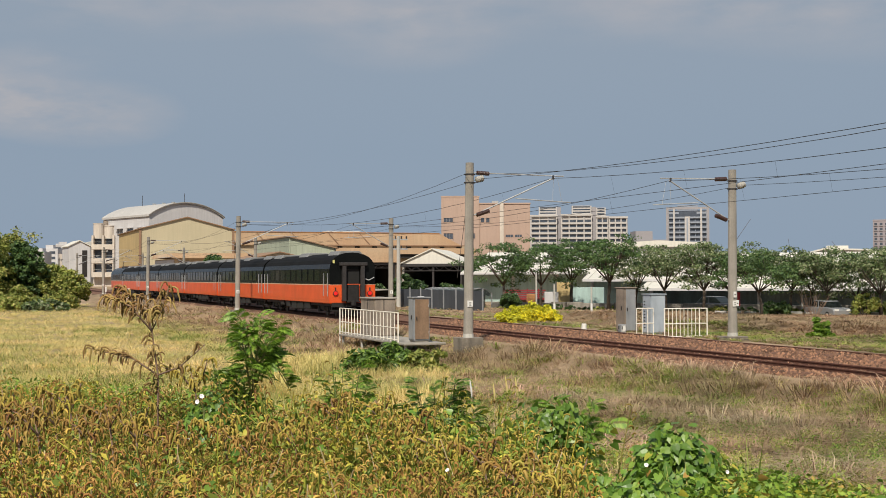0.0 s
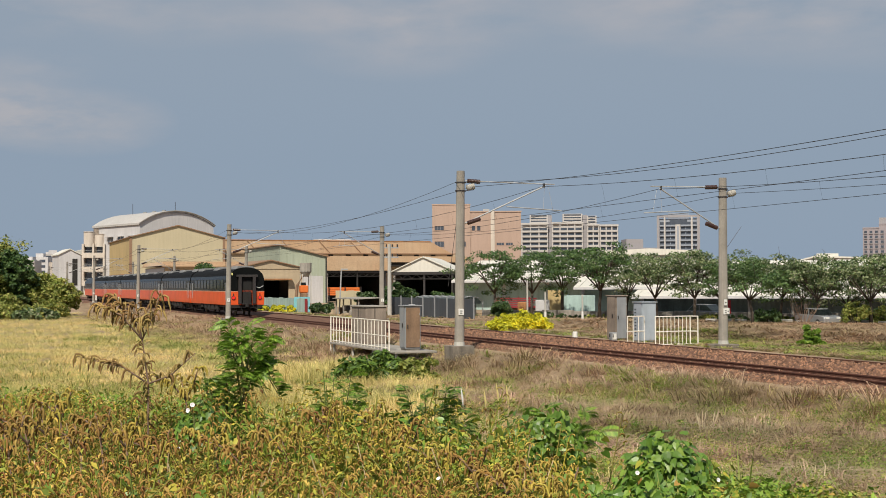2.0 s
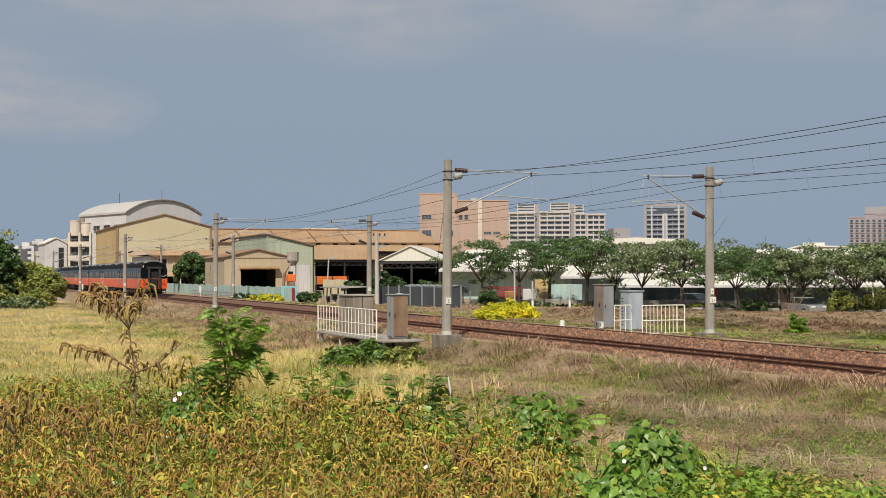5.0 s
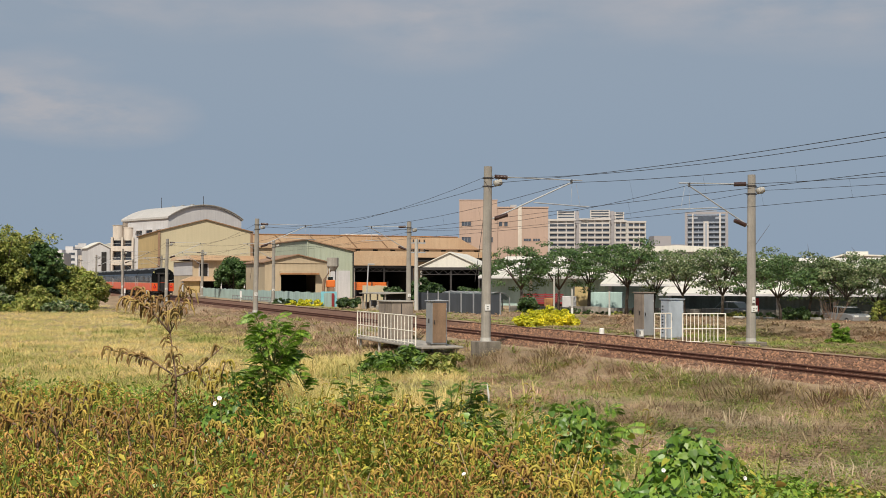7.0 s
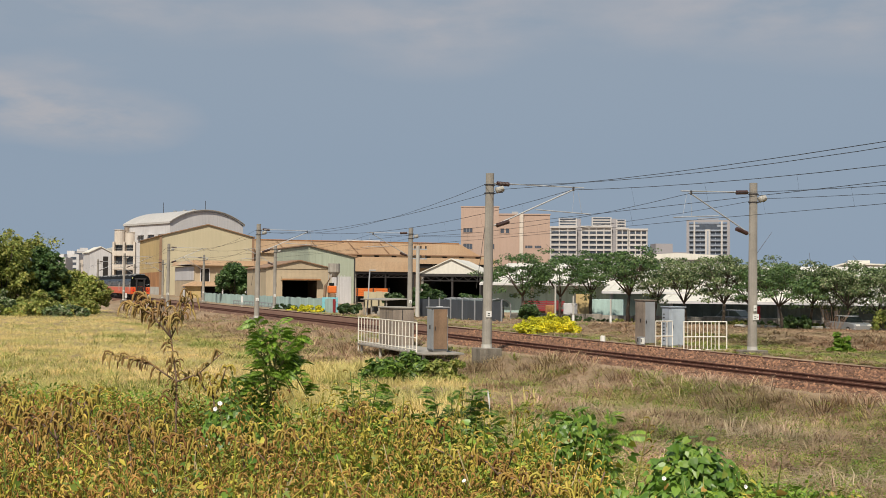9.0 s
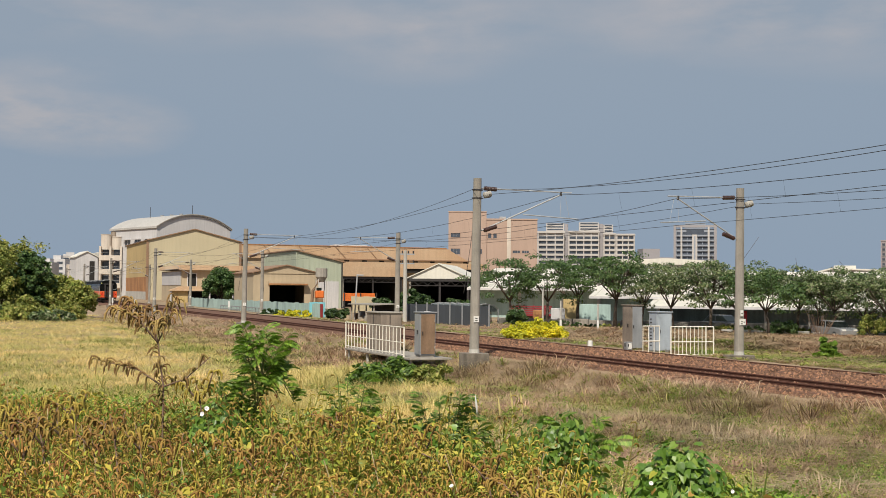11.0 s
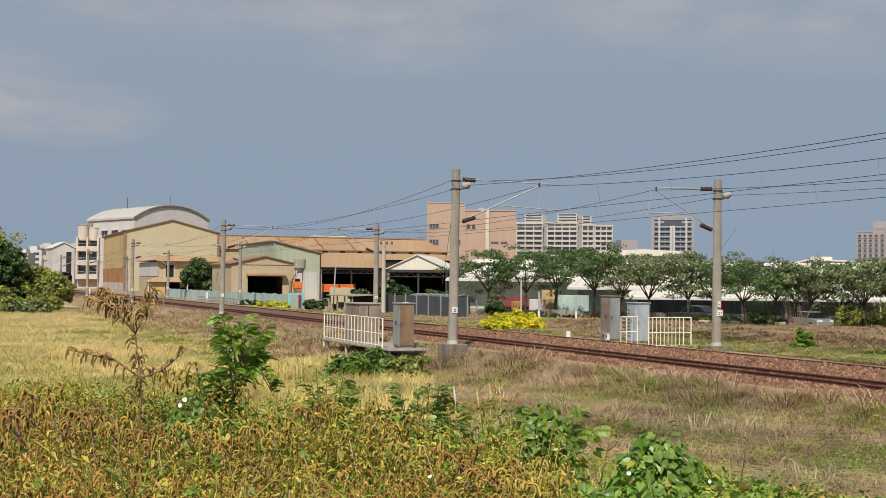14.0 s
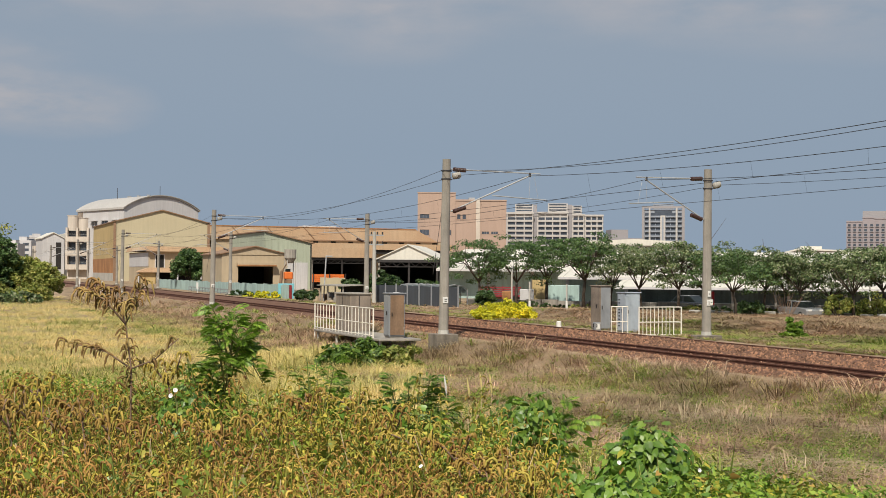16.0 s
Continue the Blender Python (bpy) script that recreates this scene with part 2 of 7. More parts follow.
M = {
    "soil": mat("soil", (0.36, 0.26, 0.165), 0.95, var=0.4, scale=0.25, fine=6, bump=0.5, tint=(0.22, 0.155, 0.09)),
    "ballast": mat("ballast", (0.175, 0.088, 0.053), 0.95, var=0.55, scale=1.2, fine=11, bump=1.0, tint=(0.115, 0.052, 0.03)),
    "stone": mat("stone", (0.26, 0.135, 0.08), 0.95, var=0.3, scale=3, fine=30, island=0.65),
    "rust": mat("rust", (0.15, 0.062, 0.04), 0.8, 0.2, var=0.4, scale=5, fine=60),
    "sleeper": mat("sleeper", (0.30, 0.26, 0.22), 0.95, var=0.3, scale=3, fine=30),
    "concrete": mat("concrete", (0.36, 0.33, 0.29), 0.9, var=0.2, scale=1.5, fine=25, stain=0.25),
    "concrete_old": mat("concrete_old", (0.26, 0.225, 0.185), 0.95, var=0.35, scale=1.5, fine=25, stain=0.35),
    "concrete_pale": mat("concrete_pale", (0.52, 0.50, 0.46), 0.9, var=0.15, scale=1.0, fine=25, stain=0.2),
    "galvanised": mat("galvanised", (0.46, 0.47, 0.48), 0.5, 0.25, var=0.2, scale=6, fine=60),
    "steel_dark": mat("steel_dark", (0.05, 0.045, 0.045), 0.6, 0.3, var=0.3, scale=6),
    "insulator": mat("insulator", (0.055, 0.025, 0.02), 0.3, var=0.2, scale=8),
    "wire": mat("wire", (0.05, 0.05, 0.052), 0.6, 0.5, var=0.2, bump=0),
    "white_paint": mat("white_paint", (0.78, 0.77, 0.74), 0.6, var=0.12, scale=4, fine=40, stain=0.12),
    "cream_rail": mat("cream_rail", (0.84, 0.79, 0.70), 0.55, var=0.15, scale=5, fine=40),
    "coach_black": mat("coach_black", (0.007, 0.008, 0.008), 0.26, var=0.3, scale=0.8, fine=15, bump=0.03, spec=0.12),
    "coach_roof": mat("coach_roof", (0.012, 0.012, 0.013), 0.7, var=0.35, scale=0.8, fine=12, bump=0.05, spec=0.08),
    "coach_orange": mat("coach_orange", (0.78, 0.105, 0.022), 0.38, var=0.16, scale=0.6, fine=18, bump=0.03, stain=0.04),
    "coach_stripe": mat("coach_stripe", (0.80, 0.50, 0.33), 0.4, var=0.1, bump=0),
    "glass_dark": mat("glass_dark", (0.016, 0.022, 0.022), 0.16, var=0.3, scale=1.2, bump=0, spec=0.3),
    "underframe": mat("underframe", (0.018, 0.016, 0.015), 0.85, var=0.4, scale=4),
    "wheel": mat("wheel", (0.10, 0.085, 0.075), 0.6, 0.4, var=0.3, scale=5),
    "tail_red": mat("tail_red", (0.8, 0.02, 0.015), 0.3, var=0.1, bump=0, glow=0.12),
    "yellow_sign": mat("yellow_sign", (0.62, 0.58, 0.22), 0.5, var=0.1, bump=0),
    "red": mat("red", (0.27, 0.025, 0.03), 0.6, var=0.25, scale=1.5, fine=25),
    # black tyres; both near-blacks also paint the shade inside sheds and openings
    "black": mat("black", (0.012, 0.012, 0.012), 0.9, var=0.2, bump=0),
    "interior": mat("interior", (0.03, 0.026, 0.024), 0.95, var=0.3),
    "cream_wall": mat("cream_wall", (0.52, 0.455, 0.31), 0.85, var=0.10, scale=0.15, fine=8, stain=0.05, bump=0.05),
    "yellow_wall": mat("yellow_wall", (0.54, 0.40, 0.19), 0.85, var=0.12, scale=0.15, fine=8, stain=0.16, bump=0.05),
    "rust_wall": mat("rust_wall", (0.46, 0.22, 0.09), 0.9, var=0.25, scale=0.3, fine=8, stain=0.3),
    "tan_wall": mat("tan_wall", (0.48, 0.385, 0.265), 0.85, var=0.12, scale=0.3, fine=10, stain=0.08, bump=0.05),
    "green_wall": mat("green_wall", (0.41, 0.45, 0.35), 0.85, var=0.10, scale=0.2, fine=8, stain=0.12, bump=0.05),
    "white_wall": mat("white_wall", (0.56, 0.545, 0.55), 0.85, var=0.08, scale=0.2, fine=6, stain=0.10, bump=0.04),
    "cream_white": mat("cream_white", (0.60, 0.53, 0.46), 0.85, var=0.10, scale=0.4, fine=8, stain=0.12),
    "orange_roof": mat("orange_roof", (0.52, 0.38, 0.25), 0.8, var=0.2, scale=0.12, fine=6, tint=(0.46, 0.30, 0.18), stain=0.08),
    "rib_roof": mat("rib_roof", (0.30, 0.185, 0.115), 0.8, var=0.2, scale=0.3, fine=6),
    "white_roof": mat("white_roof", (0.66, 0.635, 0.57), 0.75, var=0.08, scale=0.1, fine=6, stain=0.08),
    "pink_tile": mat("pink_tile", (0.425, 0.305, 0.245), 0.75, var=0.08, scale=0.1, fine=3, bump=0.04, stain=0.06),
    "apt_wall": mat("apt_wall", (0.47, 0.445, 0.43), 0.8, var=0.08, scale=0.06, fine=2, bump=0.02),
    "tower_blue": mat("tower_blue", (0.27, 0.30, 0.36), 0.7, var=0.1, scale=0.06, fine=2, bump=0.02),
    "dome_roof": mat("dome_roof", (0.47, 0.45, 0.43), 0.7, var=0.1, scale=0.2, fine=6, stain=0.1),
    "roof_unit": mat("roof_unit", (0.22, 0.22, 0.22), 0.6, 0.1, var=0.15, scale=1.5, fine=15, stain=0.15),
    "apt_grey": mat("apt_grey", (0.30, 0.285, 0.30), 0.8, var=0.1, scale=0.06, fine=2, bump=0.02),
    "apt_brown": mat("apt_brown", (0.30, 0.265, 0.285), 0.8, var=0.1, scale=0.06, fine=2, bump=0.02),
    "window_far": mat("window_far", (0.085, 0.10, 0.13), 0.2, var=0.35, scale=0.2, bump=0),
    "teal_wall": mat("teal_wall", (0.17, 0.215, 0.21), 0.8, var=0.3, scale=0.3, fine=9, stain=0.3),
    "turquoise": mat("turquoise", (0.42, 0.56, 0.53), 0.7, var=0.15, scale=0.5, fine=9, stain=0.22),
    "blue_panel": mat("blue_panel", (0.20, 0.50, 0.58), 0.6, var=0.12, scale=0.5, stain=0.1),
    "orange_panel": mat("orange_panel", (0.72, 0.17, 0.03), 0.6, var=0.15, scale=0.8),
    "grey_fence": mat("grey_fence", (0.07, 0.08, 0.097), 0.6, 0.1, var=0.2, scale=0.6, fine=20, stain=0.15),
    "cab_grey": mat("cab_grey", (0.33, 0.34, 0.36), 0.5, 0.2, var=0.14, scale=1.5, fine=30, stain=0.18),
    "cab_blue": mat("cab_blue", (0.42, 0.47, 0.53), 0.5, 0.1, var=0.12, scale=1.5, fine=30, stain=0.15),
    "cab_rust": mat("cab_rust", (0.27, 0.17, 0.105), 0.75, var=0.3, scale=1.5, fine=20, stain=0.3),
    "cab_brown": mat("cab_brown", (0.29, 0.235, 0.19), 0.7, var=0.25, scale=1.5, fine=20, stain=0.25),
    "car_silver": mat("car_silver", (0.45, 0.47, 0.50), 0.25, 0.5, var=0.05, bump=0),
    "car_dark": mat("car_dark", (0.04, 0.045, 0.055), 0.2, 0.2, var=0.1, bump=0),
    "car_red": mat("car_red", (0.5, 0.03, 0.04), 0.25, 0.1, var=0.1, bump=0),
    "car_blue": mat("car_blue", (0.05, 0.12, 0.35), 0.3, 0.1, var=0.1, bump=0),
    "bark": mat("bark", (0.11, 0.085, 0.065), 0.95, var=0.35, scale=2, fine=15, bump=0.5),
    "dead_twig": mat("dead_twig", (0.26, 0.17, 0.12), 0.95, var=0.3, scale=4),
    "stem": mat("stem", (0.20, 0.20, 0.06), 0.8, var=0.3, scale=6, island=0.3),
    "dry_stalk": mat("dry_stalk", (0.62, 0.48, 0.28), 0.8, var=0.3, scale=6, island=0.3),
    "petal": mat("petal", (0.85, 0.82, 0.83), 0.6, var=0.08, scale=30, bump=0),
    "asphalt": mat("asphalt", (0.10, 0.098, 0.095), 0.9, var=0.2, scale=0.4, fine=20),
    "dry_grass": foliage("dry_grass", [(0.62, 0.51, 0.20), (0.77, 0.63, 0.28), (0.84, 0.70, 0.35), (0.70, 0.59, 0.23), (0.56, 0.51, 0.16)], 0.75, 0.35),
    "field_green": foliage("field_green", [(0.18, 0.25, 0.05), (0.28, 0.33, 0.07), (0.38, 0.38, 0.10), (0.50, 0.43, 0.16)], 0.7, 0.3),
    "bank_grass": foliage("bank_grass", [(0.36, 0.235, 0.155), (0.48, 0.335, 0.22), (0.30, 0.195, 0.14), (0.40, 0.30, 0.16), (0.55, 0.42, 0.28)], 0.8, 0.2),
    "thatch": foliage("thatch", [(0.46, 0.31, 0.22), (0.60, 0.43, 0.32), (0.36, 0.23, 0.17), (0.68, 0.53, 0.40), (0.50, 0.38, 0.22)], 0.85, 0.2),
    "bank_green": foliage("bank_green", [(0.18, 0.25, 0.045), (0.29, 0.36, 0.07), (0.39, 0.41, 0.10), (0.44, 0.35, 0.17)], 0.7, 0.25),
    "tree_leaf": foliage("tree_leaf", [(0.04, 0.085, 0.03), (0.07, 0.13, 0.04), (0.10, 0.175, 0.05), (0.15, 0.22, 0.07)], 0.5, 0.25),
    "tree_pale": foliage("tree_pale", [(0.06, 0.11, 0.04), (0.11, 0.17, 0.055), (0.19, 0.24, 0.10), (0.38, 0.40, 0.27)], 0.5, 0.25),
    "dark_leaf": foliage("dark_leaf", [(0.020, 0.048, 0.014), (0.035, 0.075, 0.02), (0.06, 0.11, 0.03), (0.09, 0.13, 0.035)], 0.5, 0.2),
    "left_leaf": foliage("left_leaf", [(0.12, 0.16, 0.033), (0.24, 0.285, 0.06), (0.35, 0.375, 0.09), (0.47, 0.42, 0.14)], 0.6, 0.35),
    "yellow_leaf": foliage("yellow_leaf", [(0.42, 0.42, 0.02), (0.66, 0.60, 0.02), (0.78, 0.68, 0.03), (0.30, 0.36, 0.03)], 0.6, 0.25),
    "sapling_leaf": foliage("sapling_leaf", [(0.09, 0.18, 0.02), (0.15, 0.27, 0.03), (0.23, 0.37, 0.04), (0.33, 0.45, 0.07)], 0.5, 0.3),
    "sapling_dark": foliage("sapling_dark", [(0.05, 0.10, 0.018), (0.09, 0.17, 0.025), (0.14, 0.24, 0.035), (0.26, 0.36, 0.06)], 0.5, 0.3),
    "vine_leaf": foliage("vine_leaf", [(0.09, 0.19, 0.028), (0.14, 0.26, 0.035), (0.19, 0.33, 0.045), (0.29, 0.40, 0.065)], 0.42, 0.25),
    "weed_leaf": foliage("weed_leaf", [(0.10, 0.15, 0.02), (0.19, 0.25, 0.03), (0.36, 0.37, 0.04), (0.15, 0.22, 0.04), (0.28, 0.33, 0.05), (0.58, 0.48, 0.06), (0.24, 0.29, 0.045), (0.44, 0.27, 0.07)], 0.6, 0.2),
    "catkin": foliage("catkin", [(0.34, 0.17, 0.05), (0.48, 0.28, 0.075), (0.53, 0.35, 0.10), (0.38, 0.25, 0.055), (0.26, 0.115, 0.04), (0.44, 0.31, 0.075)], 0.85, 0.2),
    "catkin_dark": foliage("catkin_dark", [(0.30, 0.17, 0.06), (0.23, 0.125, 0.05), (0.40, 0.26, 0.10), (0.34, 0.24, 0.08), (0.46, 0.32, 0.12)], 0.85, 0.15),
    "catkin_gold": foliage("catkin_gold", [(0.58, 0.42, 0.08), (0.70, 0.52, 0.13), (0.50, 0.42, 0.07), (0.42, 0.25, 0.06), (0.58, 0.50, 0.11)], 0.85, 0.2),
}

# ---- mesh tools ----
YAW = 21.03
UX, UY = -math.sin(radians(YAW)), math.cos(radians(YAW))


def on_line(s, n, z=0.0):
    """The place s metres along the railway and n metres across it."""
    return Vector((UX * s + UY * n, UY * s - UX * n, z))


def along(s, n, z=0.0, turn=0.0):
    """A pose with x across the railway and y along it."""
    p = on_line(s, n, z)
    return pose(p.x, p.y, p.z, 0, 0, YAW + turn)


class MB:
    """Gathers the faces of one mesh."""

    def __init__(self):
        self.v, self.f = [], []

    def add(self, vs, fs):
        k = len(self.v)
        self.v += [tuple(p) for p in vs]
        self.f += [tuple(i + k for i in f) for f in fs]
        return self

    def box(self, x0, x1, y0, y1, z0, z1):
        vs = [(x, y, z) for z in (z0, z1) for y in (y0, y1) for x in (x0, x1)]
        return self.add(vs, [(0, 2, 3, 1), (4, 5, 7, 6), (0, 1, 5, 4), (2, 6, 7, 3), (0, 4, 6, 2), (1, 3, 7, 5)])

    def prism(self, outline, y0, y1):
        """An outline of (x, z) points, counter-clockwise seen from -y, pushed from y0 to y1."""
        k = len(outline)
        vs = [(x, y0, z) for x, z in outline] + [(x, y1, z) for x, z in outline]
        fs = [tuple(range(k)), tuple(range(2 * k - 1, k - 1, -1))]
        fs += [(i, k + i, k + (i + 1) % k, (i + 1) % k) for i in range(k)]
        return self.add(vs, fs)

    def tube(self, pts, r, sides=8, caps=True):
        """A round bar along points; r: one radius or one a point."""
        pts = [Vector(p) for p in pts]
        rs = r if isinstance(r, (list, tuple)) else [r] * len(pts)
        vs, fs = [], []
        for i, p in enumerate(pts):
            d = (pts[min(i + 1, len(pts) - 1)] - pts[max(i - 1, 0)]).normalized()
            a = d.cross(Vector((0, 0, 1)) if abs(d.z) < 0.9 else Vector((1, 0, 0))).normalized()
            b = d.cross(a)
            for j in range(sides):
                w = 2 * math.pi * j / sides
                vs.append(p + (a * math.cos(w) + b * math.sin(w)) * rs[i])
        for i in range(len(pts) - 1):
            for j in range(sides):
                j2 = (j + 1) % sides
                fs.append((i * sides + j, i * sides + j2, (i + 1) * sides + j2, (i + 1) * sides + j))
        if caps:
            fs += [tuple(range(sides - 1, -1, -1)), tuple(range((len(pts) - 1) * sides, len(pts) * sides))]
        return self.add(vs, fs)

    def mesh(self, name, material, bevel=0.0, smooth=False):
        me = bpy.data.meshes.new(name)
        me.from_pydata(self.v, [], self.f)
        bm = bmesh.new()
        bm.from_mesh(me)
        bmesh.ops.recalc_face_normals(bm, faces=bm.faces)
        if bevel:
            bmesh.ops.bevel(bm, geom=bm.edges[:], offset=bevel, segments=1, affect="EDGES")
        bm.to_mesh(me)
        bm.free()
        me.materials.append(M[material])
        if smooth:
            for p in me.polygons:
                p.use_smooth = True
        return me


def part(name, mb, material, parent, label="", bevel=0.0, smooth=False, at=None):
    ob = new(name, mb.mesh(name, material, bevel, smooth))
    ob.parent = parent
    if at is not None:
        ob.matrix_basis = at
    return tagged(ob, label)


def thing(name, m, label, category, group="", kind=""):
    """An Empty at the thing's base, to carry its parts."""
    ob = new(name)
    ob.matrix_basis = m
    return tagged(ob, label, category, group, kind)


def solid(name, mb, material, m, label, category, group="", kind="", bevel=0.0, smooth=False):
    ob = new(name, mb.mesh(name, material, bevel, smooth))
    ob.matrix_basis = m
    return tagged(ob, label, category, group, kind)


def bulk(name, verts, faces, material, label, category, kind="stuff"):
    """One large mesh from arrays of triangles."""
    me = bpy.data.meshes.new(name)
    verts, faces = np.asarray(verts, np.float32), np.asarray(faces, np.int32)
    k = faces.shape[1]
    me.vertices.add(len(verts))
    me.vertices.foreach_set("co", verts.ravel())
    me.loops.add(faces.size)
    me.loops.foreach_set("vertex_index", faces.ravel())
    me.polygons.add(len(faces))
    me.polygons.foreach_set("loop_start", np.arange(0, faces.size, k, dtype=np.int32))
    me.polygons.foreach_set("loop_total", np.full(len(faces), k, np.int32))
    me.update(calc_edges=True)
    me.validate()
    me.materials.append(M[material])
    ob = new(name, me)
    return tagged(ob, label, category, kind=kind)


def strew(template, places, yaws, scales, tilts=None):
    """Copies of a small template (verts, faces) at many places, joined."""
    tv, tf = np.asarray(template[0], np.float32), np.asarray(template[1], np.int32)
    n = len(places)
    c, s = np.cos(yaws), np.sin(yaws)
    v = np.repeat(tv[None], n, 0) * np.asarray(scales, np.float32).reshape(n, -1)[:, None, :]
    x = v[..., 0] * c[:, None] - v[..., 1] * s[:, None]
    y = v[..., 0] * s[:, None] + v[..., 1] * c[:, None]
    z = v[..., 2]
    if tilts is not None:
        x = x + z * tilts[:, 0:1]
        y = y + z * tilts[:, 1:2]
    out = np.stack([x, y, z], -1) + np.asarray(places, np.float32)[:, None, :]
    fs = tf[None] + (np.arange(n, dtype=np.int32) * len(tv))[:, None, None]
    return out.reshape(-1, 3), fs.reshape(-1, tf.shape[1])


def merge(chunks):
    vs, fs, k = [], [], 0
    for v, f in chunks:
        vs.append(v)
        fs.append(np.asarray(f) + k)
        k += len(v)
    return np.concatenate(vs), np.concatenate(fs)


# ---- ground ----
RNG = np.random.default_rng(7)


def ramp_between(v, xs, zs):
    return np.interp(v, xs, zs)


def ground_z(x, y):
    """The height of the ground: a bank under the eye, a low field, the railway's embankment, flat land beyond."""
    x, y = np.asarray(x, float), np.asarray(y, float)
    n = UY * x - UX * y
    b = (x + y) / 1.414
    field = -1.12 + 0.05 * np.sin(x * 0.31 + 1) * np.sin(y * 0.23) + 0.04 * np.sin(x * 0.9) * np.cos(y * 0.7)
    rail = ramp_between(n, [13.0, 16.0, 18.6, 19.6, 20.5, 21.2], [0.0, 0.06, 0.18, 0.34, 0.82, 0.87])
    beyond = ramp_between(n, [31, 36, 39, 60], [0.0, -0.12, -0.05, -0.05])
    hump = (0.42 + 0.20 * np.sin(y * 0.6) * np.cos(x * 0.8)) * np.exp(-(((n - 39.5) / 2.6) ** 2)) * np.clip((y - 40) / 15, 0, 1) * np.clip(x / 12, 0, 1)
    rough = 0.07 * np.sin(x * 1.3 + 0.7 * y) * np.cos(y * 0.9 - 0.4 * x) + 0.05 * np.sin(x * 2.9 + 1) * np.cos(y * 2.1)
    field = field + 0.9 * rough * np.clip((n - 9) / 4, 0, 1) * np.clip((20.3 - n) / 2, 0, 1)
    far_z = field * (1 - np.clip((n - 19) / 2, 0, 1)) + np.clip((n - 19) / 2, 0, 1) * -1.12
    z = far_z + rail + beyond + hump
    bank = ramp_between(b, [-4, 3, 6.6, 11.5], [1.95, 1.85, 1.62, 0.0])
    return z + bank * np.clip((19 - n) / 8, 0, 1)


def build_ground():
    xs = np.unique(np.concatenate([np.linspace(-40, 40, 121), np.linspace(-300, 300, 91), [-3500, -2000, -1000, -600, 600, 1000, 2000, 3500]]))
    ys = np.unique(np.concatenate([np.linspace(-15, 75, 151), np.linspace(75, 400, 80), [-2500, -800, -200, -60, 600, 1000, 2000, 4500]]))
    gx, gy = np.meshgrid(xs, ys)
    gz = ground_z(gx, gy)
    w = len(xs)
    i = (np.arange(len(ys) - 1)[:, None] * w + np.arange(w - 1)[None]).ravel()
    f = np.stack([i, i + 1, i + 1 + w, i + w], 1)
    ob = bulk("ground", np.stack([gx, gy, gz], -1).reshape(-1, 3), f, "soil", "brown and green soil under dry grass and weeds", "ground", "structure")
    for p in ob.data.polygons:
        p.use_smooth = True


build_ground()

# ---- railway ----
TRACKS = (23.2, 27.35)
S0, S1 = -40.0, 520.0


def build_ballast():
    mb = MB()
    prof = [(21.1, -0.45), (21.7, -0.16), (22.1, -0.13), (24.3, -0.13), (24.9, -0.08), (25.6, 0.02), (26.25, 0.075), (26.6, -0.06), (28.5, -0.13), (29.2, -0.2), (30.6, -0.5)]
    cols = []
    for a, b in zip(prof[:-1], prof[1:]):
        k = max(1, int(math.hypot(b[0] - a[0], b[1] - a[1]) / 0.22))
        cols += [(a[0] + (b[0] - a[0]) * i / k, a[1] + (b[1] - a[1]) * i / k) for i in range(k)]
    cols.append(prof[-1])
    ss = np.concatenate([np.arange(S0, 0, 1.0), np.arange(0, 90, 0.2), np.arange(90, S1, 1.5)])
    rng = np.random.default_rng(3)
    v = []
    for s in ss:
        jit = rng.uniform(-0.035, 0.035, len(cols))
        for (n, z), j in zip(cols, jit):
            v.append(on_line(s, n, z + (j if s < 90 else 0)))
    k = len(cols)
    i = (np.arange(len(ss) - 1)[:, None] * k + np.arange(k - 1)[None]).ravel()
    bulk("ballast_bed", v, np.stack([i, i + 1, i + 1 + k, i + k], 1), "ballast", "red-brown crushed stone ballast bed under two tracks", "ballast", "structure")
    # loose stones on the stretch nearest to the eye
    t = [(-0.5, -0.4, -0.3), (0.5, -0.5, -0.2), (0.45, 0.5, -0.3), (-0.4, 0.45, -0.25), (0.1, -0.1, 0.5), (-0.2, 0.3, 0.35)]
    tf = [(0, 1, 4), (1, 2, 4), (2, 5, 4), (2, 3, 5), (3, 0, 5), (0, 4, 5)]
    cnt = 34000
    s = 12 + 55 * rng.random(cnt) ** 1.4
    n = rng.uniform(20.7, 30.2, cnt)
    keep = (np.abs(n - 23.2) > 0.80) | ((np.abs(n - 23.2) < 0.4) & (rng.random(cnt) < 0.4))
    s, n = s[keep], n[keep]
    pz = np.interp(n, [p[0] for p in prof], [p[1] for p in prof])
    pz[n < 21.1] = np.interp(n[n < 21.1], [20.6, 21.1], [-0.38, -0.33])
    places = np.stack([UX * s + UY * n, UY * s - UX * n, pz + 0.02], 1)
    sc = rng.uniform(0.045, 0.115, (len(s), 1)) * rng.uniform(0.7, 1.2, (len(s), 3))
    v, f = strew((t, tf), places, rng.uniform(0, 6.28, len(s)), sc, rng.uniform(-0.5, 0.5, (len(s), 2)))
    bulk("ballast_stones", v, f, "stone", "loose red-brown crushed stones beside the rails", "ballast")


